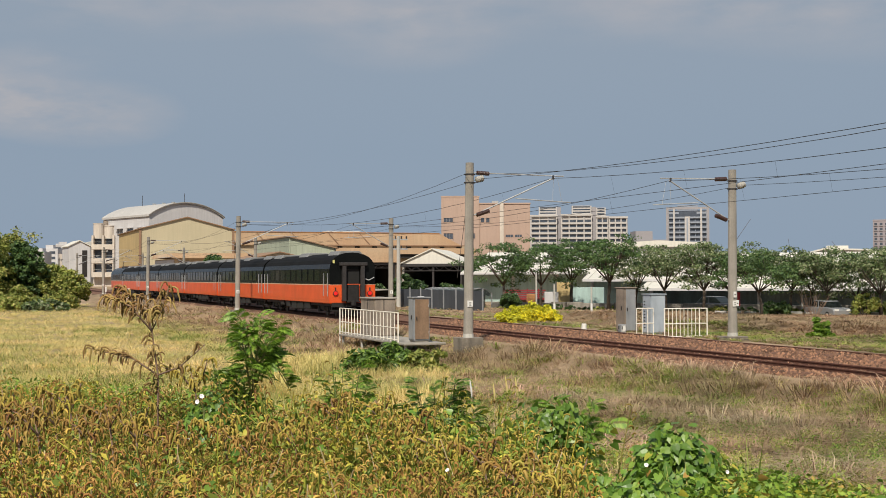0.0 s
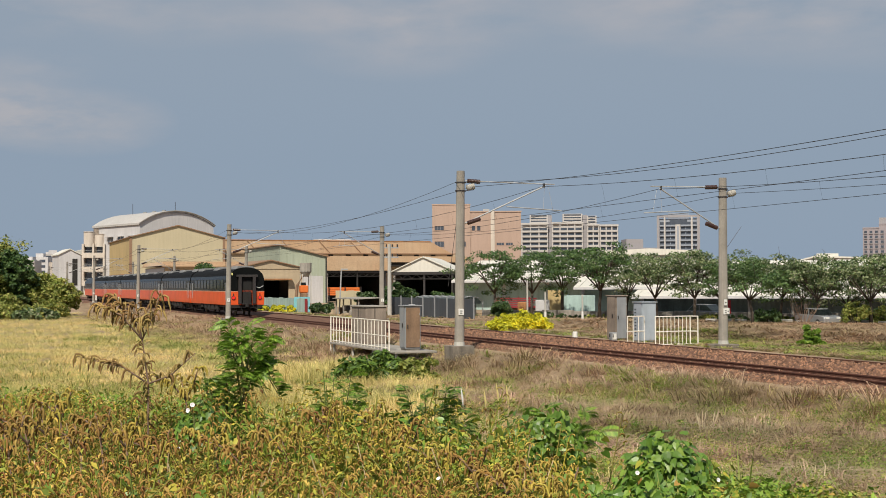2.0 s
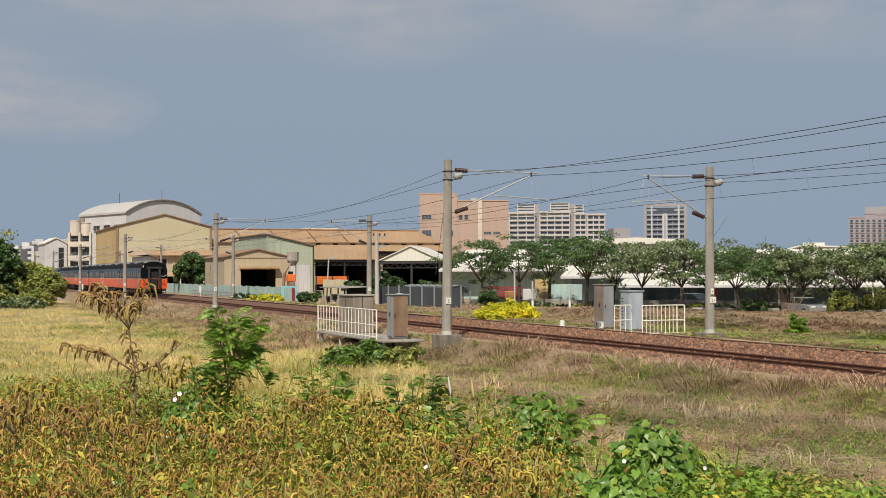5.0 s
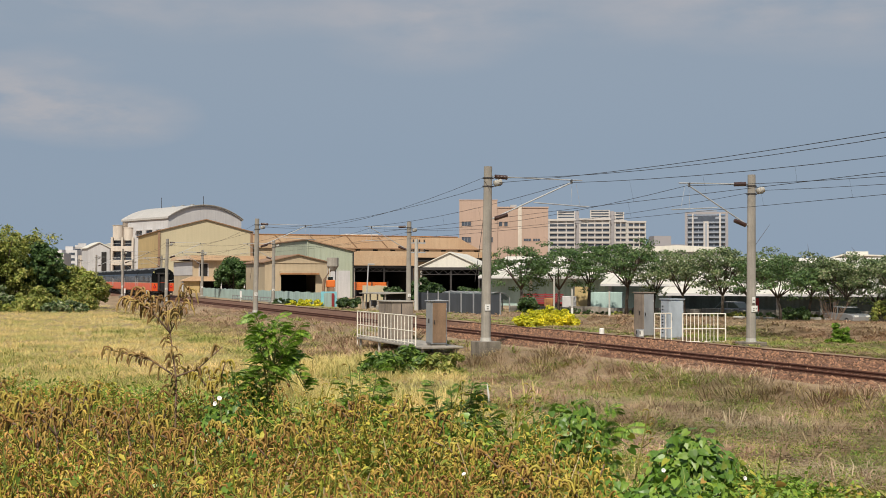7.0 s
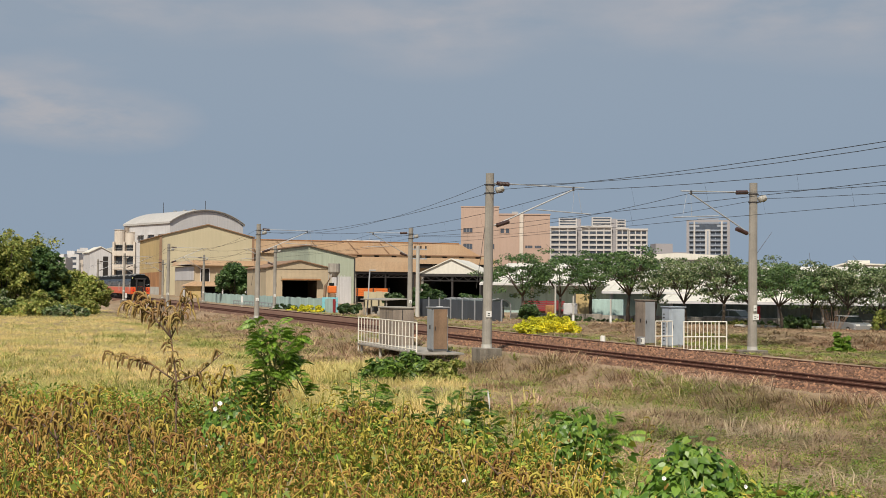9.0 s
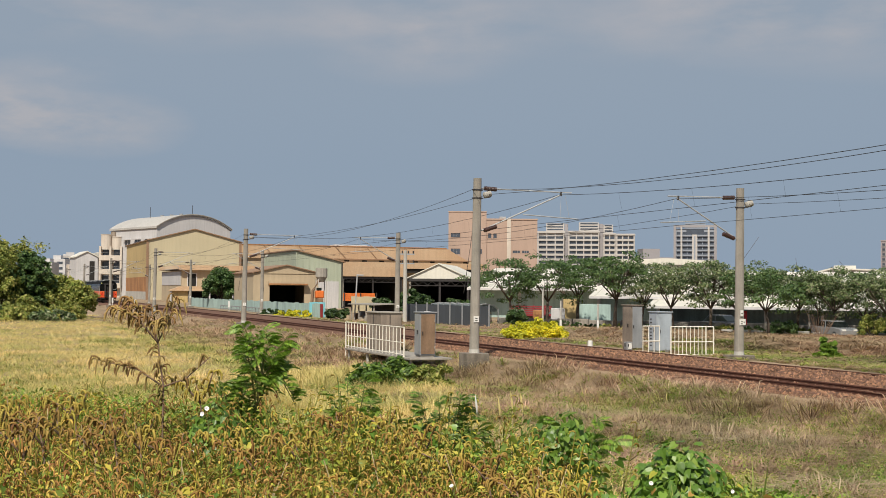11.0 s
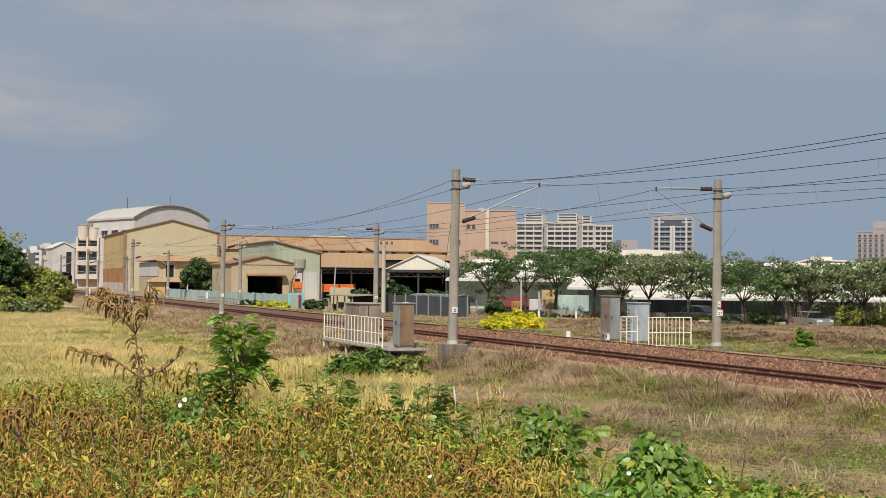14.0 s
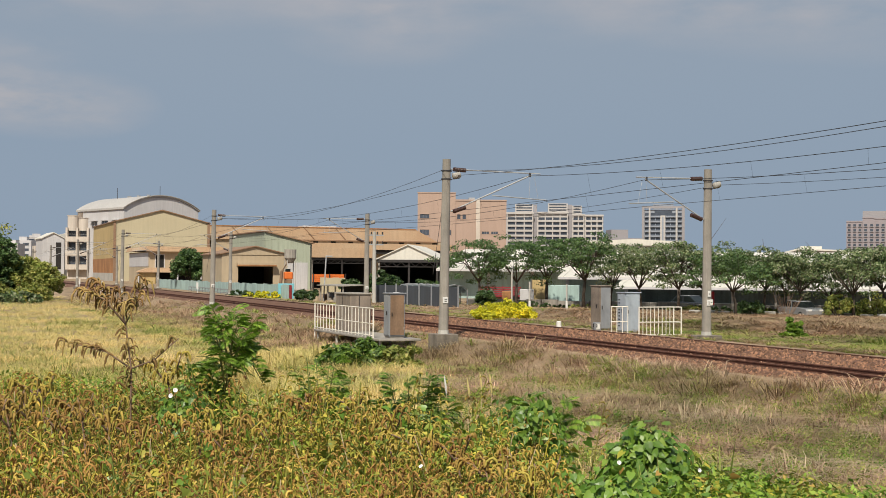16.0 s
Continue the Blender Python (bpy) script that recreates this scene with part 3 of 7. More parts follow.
def build_track(axis):
    root = thing("railway_track", along(0, axis), "rusty steel rails on concrete sleepers in the ballast", "railway track", "railway tracks", "structure")
    prof = [(-0.066, -0.155), (0.066, -0.155), (0.066, -0.14), (0.012, -0.12), (0.012, -0.045), (0.034, -0.035), (0.034, -0.003), (0.026, 0.0),
            (-0.026, 0.0), (-0.034, -0.003), (-0.034, -0.035), (-0.012, -0.045), (-0.012, -0.12), (-0.066, -0.14)]
    for side in (-0.5685, 0.5685):
        part("rail", MB().prism([(x + side, z) for x, z in prof], S0, S1), "rust", root, "rusty brown steel rail")
    sl = MB().prism([(-1.0, -0.29), (1.0, -0.29), (1.0, -0.155), (0.75, -0.14), (0.42, -0.14), (0.2, -0.18), (-0.2, -0.18), (-0.42, -0.14), (-0.75, -0.14), (-1.0, -0.155)], -0.12, 0.12).mesh("sleeper", "sleeper")
    for i in range(140):
        ob = new("sleeper", sl)
        ob.parent = root
        ob.matrix_basis = pose(0, 12 + i * 0.62, 0)


build_ballast()
for a in TRACKS:
    build_track(a)

POLE_TOP = 7.49


def build_pole(s, n, top, base, side, arm, mark):
    """A concrete mast with a cantilever towards the track; side +1: the track lies at greater n."""
    root = thing("catenary_pole", along(s, n, base), "tapered grey concrete overhead line pole with steel cantilever arm", "utility pole", "overhead line poles")
    h = top - base
    lean = 0.10 if side > 0 else 0.06
    part("shaft", MB().tube([(0, 0, 0), (lean * 0.5, 0, h * 0.5), (lean, 0, h)], [0.215, 0.195, 0.175], 16), "concrete", root, smooth=False)
    part("collar", MB().tube([(0, 0, 0), (0, 0, 0.16)], [0.235, 0.225], 16), "concrete_pale", root, "pale mortar collar at the foot")
    for z in (h - 0.50, h - 0.86):
        part("band", MB().tube([(lean, 0, z - 0.03), (lean, 0, z + 0.03)], 0.20, 12).box(lean - 0.24, lean + 0.24, -0.05, 0.05, z - 0.025, z + 0.025), "steel_dark", root)
    d = side
    ztop, zlow = h - 0.42, h - 2.25
    part("top_tube", MB().tube([(lean + d * 0.2, 0, ztop), (lean + d * arm, 0, ztop - 0.05)], 0.026, 8), "galvanised", root, "galvanised steel tube")
    part("bracket_tube", MB().tube([(lean + d * 0.2, 0, zlow), (lean + d * (arm - 0.45), 0, ztop - 0.12)], 0.032, 8), "galvanised", root, "galvanised steel tube")
    part("steady_arm", MB().tube([(lean + d * (arm * 0.48), 0, zlow + 0.75), (lean + d * (arm + 0.35), 0, zlow + 0.62)], 0.026, 6)
         .tube([(lean + d * (arm - 0.3), 0, ztop - 0.2), (lean + d * (arm - 0.1), 0, zlow + 0.66)], 0.008, 4)
         .tube([(lean + d * (arm - 0.5), 0, ztop - 0.2), (lean + d * (arm - 0.55), 0, zlow + 0.68)], 0.008, 4), "galvanised", root)
    part("clamp", MB().tube([(lean + d * (arm - 0.52), 0, ztop - 0.2), (lean + d * (arm - 0.52), 0, ztop - 0.02)], 0.05, 6), "steel_dark", root)
    for z, up in ((ztop, -0.03), (zlow, 0.22)):
        pts, rad = [], []
        for i in range(19):
            pts.append((lean + d * (0.30 + i * 0.034), 0, z + up * i / 19))
            rad.append(0.05 if i in (0, 18) else 0.100 if i % 2 else 0.088)
        part("insulator", MB().tube(pts, rad, 10), "insulator", root, "dark brown ribbed insulator")
    drum = [(lean + 0.28 + i * 0.036, 0.0, h - 0.74 + 0.012 * i) for i in range(11)]
    part("feeder_insulator", MB().tube(drum, [0.06 if i in (0, 10) else 0.145 if i % 2 else 0.115 for i in range(11)], 12), "concrete_pale", root, "pale ribbed feeder insulator")
    part("hook", MB().tube([(lean + 0.15, 0, h - 0.86), (lean + 0.6, 0, h - 0.8), (lean + 0.68, 0, h - 0.66), (lean + 0.58, 0, h - 0.6)], 0.016, 6), "steel_dark", root)
    part("stay_wire", MB().tube([(lean, 0.1, h - 1.0), (-0.05 - 0.35 * d, 0.25, h * 0.34)], 0.012, 5), "steel_dark", root)
    if mark:
        part("number_plate", MB().box(-0.12, 0.12, -0.235, -0.21, 1.32, 1.58), "white_paint", root, "white plate with unreadable dark marks")
        part("plate_marks", MB().box(-0.05, 0.05, -0.245, -0.234, 1.38, 1.41), "steel_dark", root)
        part("plate_marks", MB().box(-0.05, 0.05, -0.245, -0.234, 1.47, 1.50), "steel_dark", root)
    if mark > 1:
        for px, pz in ((0.09, 1.34), (-0.03, 1.72)):
            part("number_plate", MB().box(px - 0.07, px + 0.07, -0.27, -0.246, pz, pz + 0.26), "white_paint", root, "white plate with unreadable dark marks")
            part("plate_marks", MB().box(px - 0.035, px + 0.035, -0.275, -0.271, pz + 0.10, pz + 0.14), "steel_dark", root)
    return root


NEAR_POLES = [(0.5, 0), (49.3, 1), (98.4, 1), (152.0, 1), (205.0, 1), (258.0, 0), (311.0, 0)]
FAR_POLES = [(-2.0, 0), (46.8, 2), (94.6, 1), (145.3, 1), (198.0, 1), (248.0, 0), (300.0, 0)]
for s, mk in NEAR_POLES:
    build_pole(s, 20.0, POLE_TOP, -0.02, 1, 4.5, mk)
    solid("pole_foundation", MB().box(-0.50, 0.50, -0.5, 0.5, -1.35, 0.0), "concrete_old", along(s, 20.0, -0.02),
          "weathered concrete block under an overhead line pole", "foundation", "pole foundations", bevel=0.02)
for s, mk in FAR_POLES:
    build_pole(s, 31.65, POLE_TOP - 0.19, -0.1, -1, 3.7, mk)
    solid("pole_foundation", MB().box(-0.5, 0.5, -0.5, 0.5, -0.7, 0.0), "concrete_old", along(s, 31.65, -0.1), "low concrete block under an overhead line pole", "foundation", "pole foundations", bevel=0.02)


def wire(a, b, sag, r=0.012, label="black overhead wire"):
    a, b = Vector(a), Vector(b)
    pts = []
    for i in range(15):
        t = i / 14
        p = a.lerp(b, t)
        p.z -= sag * 4 * t * (1 - t)
        pts.append(p)
    return solid("overhead_wire", MB().tube(pts, r, 5), "wire", Matrix.Identity(4), label + " strung between poles", "wire", "overhead wires")


for poles, nn, reach, top, d in ((NEAR_POLES, 20.0, 4.0, POLE_TOP, 1), (FAR_POLES, 31.65, 3.25, POLE_TOP - 0.19, -1)):
    for i, ((sa, _), (sb, _)) in enumerate(zip(poles[:-1], poles[1:])):
        za, zb = top - 0.58, top - 0.58
        stag = 0.25 if i % 2 else -0.25
        m0, m1 = on_line(sa, nn + d * reach, za), on_line(sb, nn + d * reach, zb)
        c0, c1 = on_line(sa, nn + d * reach + stag, top - 1.72), on_line(sb, nn + d * reach - stag, top - 1.72)
        messenger = wire(m0, m1, 0.75, 0.011, "black messenger wire")
        wire(c0, c1, 0.05, 0.0095, "black contact wire")
        for k in range(1, 9):
            t = k / 9
            a = Vector(m0).lerp(m1, t)
            a.z -= 0.75 * 4 * t * (1 - t)
            part("dropper", MB().tube([a, Vector(c0).lerp(c1, t) - Vector((0, 0, 0.2 * t * (1 - t)))], 0.0028, 4), "wire", messenger)
        wire(on_line(sa, nn + 0.6, top - 0.68), on_line(sb, nn + 0.6, top - 0.68), 0.55, 0.010, "black feeder wire")
        if d > 0:
            wire(on_line(sa, nn - 0.15, top - 0.5), on_line(sb, nn - 0.15, top - 0.5), 1.0, 0.009, "black earth wire")

# ---- train ----
L_COACH = 19.4


def body_outline(grow=0.0):
    """Half-round roof over straight sides."""
    pts = [(-1.45 - grow, 2.05), (-1.45 - grow, 3.02)]
    for i in range(1, 12):
        w = math.pi * (1 - i / 12)
        pts.append(((1.45 + grow) * math.cos(w) * (1.0 if 2 < i < 10 else 0.985), 3.02 + (1.02 + grow) * math.sin(w) ** 0.9))
    pts += [(1.45 + grow, 3.02), (1.45 + grow, 2.05)]
    return pts[::-1]


def widen(root):
    """Brings the coach to its loading gauge."""
    for ob in root.children_recursive:
        if ob.data:
            ob.data.transform(Matrix.Diagonal((1.07, 1.0, 1.03, 1.0)))
    return root


def build_bogie(parent, y):
    b = MB()
    for x in (-1.0, 1.0):
        b.box(x - 0.09, x + 0.09, y - 1.55, y + 1.55, 0.42, 0.62).box(x - 0.13, x + 0.13, y - 0.35, y + 0.35, 0.35, 0.78)
        for w in (-1.05, 1.05):
            b.box(x - 0.14, x + 0.14, y + w - 0.17, y + w + 0.17, 0.28, 0.60)
            b.tube([(x * 1.02, y + w - 0.28, 0.5), (x * 1.02, y + w - 0.28, 0.78)], 0.08, 8)
            b.tube([(x * 1.02, y + w + 0.28, 0.5), (x * 1.02, y + w + 0.28, 0.78)], 0.08, 8)
    b.box(-1.0, 1.0, y - 0.2, y + 0.2, 0.5, 0.75)
    bogie = part("bogie", b, "underframe", parent, "dirty dark steel bogie")
    for w in (-1.05, 1.05):
        part("wheelset", MB().tube([(-0.6, y + w, 0.43), (-0.52, y + w, 0.43)], 0.43, 20).tube([(0.52, y + w, 0.43), (0.6, y + w, 0.43)], 0.43, 20).tube([(-0.9, y + w, 0.43), (0.9, y + w, 0.43)], 0.08, 8), "wheel", bogie)


def build_coach(rear):
    """A passenger coach, y = 0 at its rear; rear: the last one, with lamps and an open gangway."""
    root = thing("passenger_coach", along(77, TRACKS[0]), "black and orange railway passenger coach" + (" with open gangway" if rear else ""), "train coach", "coaches of the train")
    y0, y1 = 0.25, L_COACH - 0.25
    part("lower_body", MB().prism([(-1.43, 0.88), (-1.2, 0.80), (1.2, 0.80), (1.43, 0.88), (1.45, 1.1), (1.45, 2.0), (-1.45, 2.0), (-1.45, 1.1)], y0, y1), "coach_orange", root, "glossy orange lower body side")
    part("stripe", MB().box(-1.458, 1.458, y0 - 0.004, y1 + 0.004, 2.0, 2.05), "coach_stripe", root, "pale stripe")
    part("upper_body", MB().prism(body_outline(), y0, y1), "coach_black", root, "glossy black upper body")
    roof = [p for p in body_outline(0.012) if p[1] > 3.25]
    part("roof", MB().prism(roof, y0 + 0.02, y1 - 0.02), "coach_roof", root, "dull black roof")
    for x in (-1.462, 1.455):
        for i in range(9):
            y = 2.6 + i * 1.62
            w = part("window", MB().box(x, x + 0.007, y, y + 1.2, 2.28, 2.98), "glass_dark", root, "dark window pane")
            part("window_frame", MB().box(x - 0.003, x + 0.010, y - 0.05, y, 2.23, 3.03).box(x - 0.003, x + 0.010, y + 1.2, y + 1.25, 2.23, 3.03).box(x - 0.003, x + 0.010, y, y + 1.2, 2.23, 2.28).box(x - 0.003, x + 0.010, y, y + 1.2, 2.98, 3.03), "coach_black", w)
        for y in (0.62, y1 - 1.28):
            dr = part("door", MB().box(x, x + 0.008, y, y + 0.82, 1.15, 1.995), "coach_orange", root)
            part("door_top", MB().box(x, x + 0.008, y, y + 0.82, 2.06, 3.0), "coach_black", dr)
            part("door_window", MB().box(x - 0.004, x + 0.011, y + 0.18, y + 0.64, 2.3, 2.88), "glass_dark", dr)
            for yy in (y - 0.09, y + 0.9):
                part("handrail", MB().tube([(x * 1.025, yy, 1.3), (x * 1.025, yy, 2.75)], 0.018, 6), "galvanised", root, "steel grab rail")
    for y in (1.9, 9.7, 17.5):
        part("roof_unit", MB().prism([(-0.85, 3.86), (0.85, 3.86), (0.62, 4.16), (-0.62, 4.16)], y - 1.2, y + 1.2), "roof_unit", root, "pale grey rooftop air conditioner", bevel=0.04)
    for y in (3.0, L_COACH - 3.0):
        build_bogie(root, y)
    rng = random.Random(5)
    for i in range(5):
        y = 5.6 + i * 1.85
        for x in (-1.0, 1.0):
            h = rng.uniform(0.3, 0.5)
            part("equipment_box", MB().box(x - 0.35, x + 0.35, y, y + rng.uniform(1.0, 1.6), 0.82 - h, 0.85), "underframe", root, bevel=0.02)
    part("sole_bar", MB().box(-1.25, 1.25, y0 + 0.1, y1 - 0.1, 0.66, 0.82), "underframe", root)
    for e, ye in ((-1, y0), (1, y1)):
        for x0, x1, xe in ((-1.3, -0.8, -1.28), (0.8, 1.3, 1.28)):
            part("end_step", MB().box(x0, x1, ye - 0.05, ye + 0.35, 0.35, 0.42).tube([(xe, ye + 0.1, 0.38), (xe, ye + 0.1, 0.85)], 0.02, 5), "underframe", root)
        part("coupler", MB().box(-0.14, 0.14, ye - 0.35 if e < 0 else ye, ye if e < 0 else ye + 0.35, 0.72, 0.98).tube([(0, ye + e * 0.25, 0.7), (0, ye + e * 0.25, 1.02)], 0.16, 8), "underframe", root, bevel=0.02)
        if e > 0 or not rear:
            part("gangway", MB().box(-0.6, 0.6, ye - (0.3 if e < 0 else 0), ye + (0.3 if e > 0 else 0), 0.95, 3.15), "underframe", root, "black rubber gangway bellows")
    if rear:
        part("end_wall", MB().prism([(x * 0.985, z) for x, z in body_outline()], y0 - 0.03, y0 - 0.005), "coach_black", root, "black end wall")
        for x in (-1.42, 0.42):
            part("end_panel", MB().box(x, x + 1.0, y0 - 0.035, y0 - 0.005, 0.9, 1.995), "coach_orange", root, "orange lower end panel")
        part("end_door", MB().box(-0.40, 0.40, y0 - 0.05, y0 - 0.008, 1.0, 3.0), "black", root, "dark open end doorway")
        gw = part("gangway_frame", MB().box(-0.70, -0.46, y0 - 0.34, y0 - 0.04, 0.98, 3.22).box(0.46, 0.70, y0 - 0.34, y0 - 0.04, 0.98, 3.22).box(-0.86, 0.86, y0 - 0.36, y0 - 0.03, 3.22, 3.42), "steel_dark", root, "black gangway frame with canopy", bevel=0.02)
        part("bridge_plate", MB().box(-0.34, 0.34, y0 - 0.22, y0 - 0.10, 0.98, 1.95).box(-0.42, 0.42, y0 - 0.26, y0 - 0.06, 0.9, 1.02), "underframe", gw, bevel=0.02)
        part("bridge_rail", MB().box(-0.44, 0.44, y0 - 0.20, y0 - 0.16, 2.03, 2.07), "coach_orange", gw)
        for x in (-1.08, 1.08):
            lamp = part("tail_lamp", MB().tube([(x, y0 - 0.12, 1.48), (x, y0 - 0.03, 1.48)], 0.13, 14), "tail_red", root, "round red tail lamp")
            part("lamp_rim", MB().tube([(x, y0 - 0.10, 1.48), (x, y0 - 0.03, 1.48)], 0.165, 14), "steel_dark", lamp)
            part("lamp_bracket", MB().box(x - 0.03, x + 0.03, y0 - 0.09, y0 - 0.03, 1.6, 1.85), "steel_dark", lamp)
        part("end_sign", MB().box(-1.25, -1.12, y0 - 0.05, y0 - 0.03, 3.38, 3.58), "yellow_sign", root, "small yellow marker plate")
        part("jumper_cable", MB().tube([(0.75, y0 - 0.08, 2.4), (1.0, y0 - 0.16, 2.3), (1.35, y0 - 0.12, 2.48)], 0.03, 6), "galvanised", root)
        part("brake_hose", MB().tube([(0.5, y0 - 0.1, 0.9), (0.65, y0 - 0.2, 0.55), (0.8, y0 - 0.1, 0.9)], 0.03, 6), "underframe", root)
        part("brake_hose", MB().tube([(-0.4, y0 - 0.08, 0.85), (-0.45, y0 - 0.28, 0.5), (-0.35, y0 - 0.3, 0.35)], 0.025, 6), "underframe", root)
        part("buffer_beam", MB().box(-1.3, 1.3, y0 - 0.06, y0 + 0.2, 0.62, 0.86), "underframe", root)
    return root


def build_locomotive():
    root = thing("locomotive", along(77, TRACKS[0]), "black and orange locomotive at the head of the train", "locomotive")
    part("body", MB().prism(body_outline(), 0.4, 15.6), "coach_black", root, "black upper body")
    part("lower_body", MB().box(-1.42, 1.42, 0.4, 15.6, 0.9, 2.05), "coach_orange", root, "orange lower body")
    part("stripe", MB().box(-1.455, 1.455, 0.395, 15.605, 2.0, 2.06), "coach_stripe", root)
    part("sole_bar", MB().box(-1.2, 1.2, 0.2, 15.8, 0.66, 0.9), "underframe", root)
    for x in (-1.462, 1.455):
        for i in range(5):
            part("louvre", MB().box(x, x + 0.007, 3 + i * 2.1, 4.5 + i * 2.1, 2.3, 2.9), "steel_dark", root)
        for y in (0.8, 14.0):
            part("window", MB().box(x, x + 0.007, y, y + 0.9, 2.35, 3.0), "glass_dark", root)
    for y in (3.0, 13.0):
        build_bogie(root, y)
    part("roof_gear", MB().box(-0.6, 0.6, 5, 9, 4.0, 4.2).tube([(0, 11, 4.0), (0, 12.6, 4.5), (0, 11.2, 5.1)], 0.04, 6), "steel_dark", root)
    return root


coaches = [widen(build_coach(True))]
middle = widen(build_coach(False))
coaches.append(middle)
for i in range(4):
    coaches.append(copy_thing(middle, along(77, TRACKS[0])))
coaches.append(widen(build_locomotive()))

# ---- buildings ----


def gable_outline(w, eave, peak, at_x=None):
    c = w / 2 if at_x is None else at_x
    return [(0, 0), (w, 0), (w, eave), (c, peak), (0, eave)]


def roof_sheet(mb, w, eave, peak, y0, y1, over=0.4, thick=0.12, at_x=None):
    c = w / 2 if at_x is None else at_x
    la = (peak - eave) / c
    lb = (peak - eave) / (w - c)
    mb.prism([(-over, eave - over * la), (c, peak), (w + over, eave - over * lb), (w + over, eave - over * lb + thick), (c, peak + thick), (-over, eave - over * la + thick)], y0 - over, y1 + over)
    return mb


def at(bearing, dist, turn=YAW, z=-0.45, size=1.0):
    """A pose whose x runs along a front wall and y goes away from the eye."""
    return pose(bearing * dist, dist, z, 0, 0, turn) @ Matrix.Scale(size, 4)


def ribs(parent, w, h, y, step, material, depth=0.05):
    for i in range(int(w / step) + 1):
        x = min(i * step, w - 0.08)
        part("wall_rib", MB().box(x, x + 0.08, y - depth, y - 0.002, 0, h), material, parent)


def build_dome_hall():
    root = thing("hall_building", at(-0.2394, 385, 42, size=1.375), "white hall with a barrel vault roof and small windows", "building")
    w, d, eave, rise = 19.3, 22.3, 16.2, 2.9
    arch = [(0, 0), (w, 0), (w, eave)]
    r = (w * w / 4 + rise * rise) / (2 * rise)
    for i in range(1, 20):
        x = w - w * i / 20
        arch.append((x, eave + math.sqrt(r * r - (x - w / 2) ** 2) - (r - rise)))
    arch.append((0, eave))
    part("wall", MB().prism(arch, 0, d), "white_wall", root)
    shell = []
    for i in range(21):
        x = w * i / 20 * 1.03 - 0.3
        shell.append((x, eave + math.sqrt(max(r * r - (x - w / 2) ** 2, 0)) - (r - rise)))
    part("roof", MB().prism([(x, z + 0.05) for x, z in shell] + [(x, z + 0.5) for x, z in shell[::-1]], -0.35, d + 0.4), "dome_roof", root, "pale metal barrel roof")
    part("edge_trim", MB().prism([(x, z + 0.30) for x, z in shell] + [(x, z + 0.46) for x, z in shell[::-1]], -0.5, -0.36), "concrete", root, "dark roof edge")
    for i in range(4):
        y = 2.6 + i * 5.0
        win = part("window", MB().box(-0.05, -0.003, y, y + 2.6, 12.0, 13.6), "window_far", root)
        part("hood", MB().box(-0.7, -0.003, y - 0.2, y + 2.8, 13.6, 13.8), "white_wall", win)
        part("mullion", MB().box(-0.09, -0.052, y + 1.25, y + 1.4, 12.0, 13.6), "white_wall", win)
    part("eave_gutter", MB().box(-0.25, -0.003, 0, d, eave - 0.25, eave), "cab_brown", root)
    for y in (4.5, 9.0, 13.5):
        part("roof_vent", MB().tube([(w * 0.45, y, eave + rise + 0.2), (w * 0.45, y, eave + rise + 0.75)], [0.3, 0.5], 10), "galvanised", root)
    for x, y in ((w * 0.5, 1.0), (w * 0.3, 14.0)):
        part("lightning_rod", MB().tube([(x, y, eave + rise - 0.5), (x, y, eave + rise + 2.6)], 0.06, 5), "steel_dark", root)


def build_stair_tower():
    root = thing("apartment_block", at(-0.2850, 402, 2, size=1.5), "cream-white block with two round stair turrets and open balconies", "building")
    part("wall", MB().box(0, 4.6, 0.6, 9, 0, 11.2), "cream_white", root)
    for x, top in ((1.12, 13.7), (3.45, 13.2)):
        turret = part("stair_turret", MB().tube([(x, 0.7, 10.6), (x, 0.7, top)], 1.16, 20), "cream_white", root, smooth=False)
        part("cap", MB().tube([(x, 0.7, top), (x, 0.7, top + 0.12)], 1.26, 20), "cream_white", turret)
        part("band", MB().tube([(x, 0.7, 10.45), (x, 0.7, 10.62)], 1.22, 20), "concrete_pale", turret)
    for i, z in enumerate((3.2, 6.2, 9.2)):
        part("balcony", MB().box(-0.1, 4.8, -0.9, 0.62, z - 1.1, z), "cream_white", root, bevel=0.02)
        for x in (0.35, 2.75):
            part("opening", MB().box(x, x + 1.6, 0.52, 0.597, z + 0.05, z + 1.75), "window_far", root)
            part("railing", MB().box(x, x + 1.6, -0.86, -0.82, z + 0.5, z + 0.56), "galvanised", root)
        for x in (-0.1, 2.1, 4.4):
            part("pillar", MB().box(x, x + 0.42, -0.85, 0.6, z - 1.1, z + 1.95), "cream_white", root)
    part("roof_tank", MB().tube([(2.3, 2.5, 11.2), (2.3, 2.5, 14.4)], 0.7, 12), "cab_brown", root, "dark rooftop water tank")


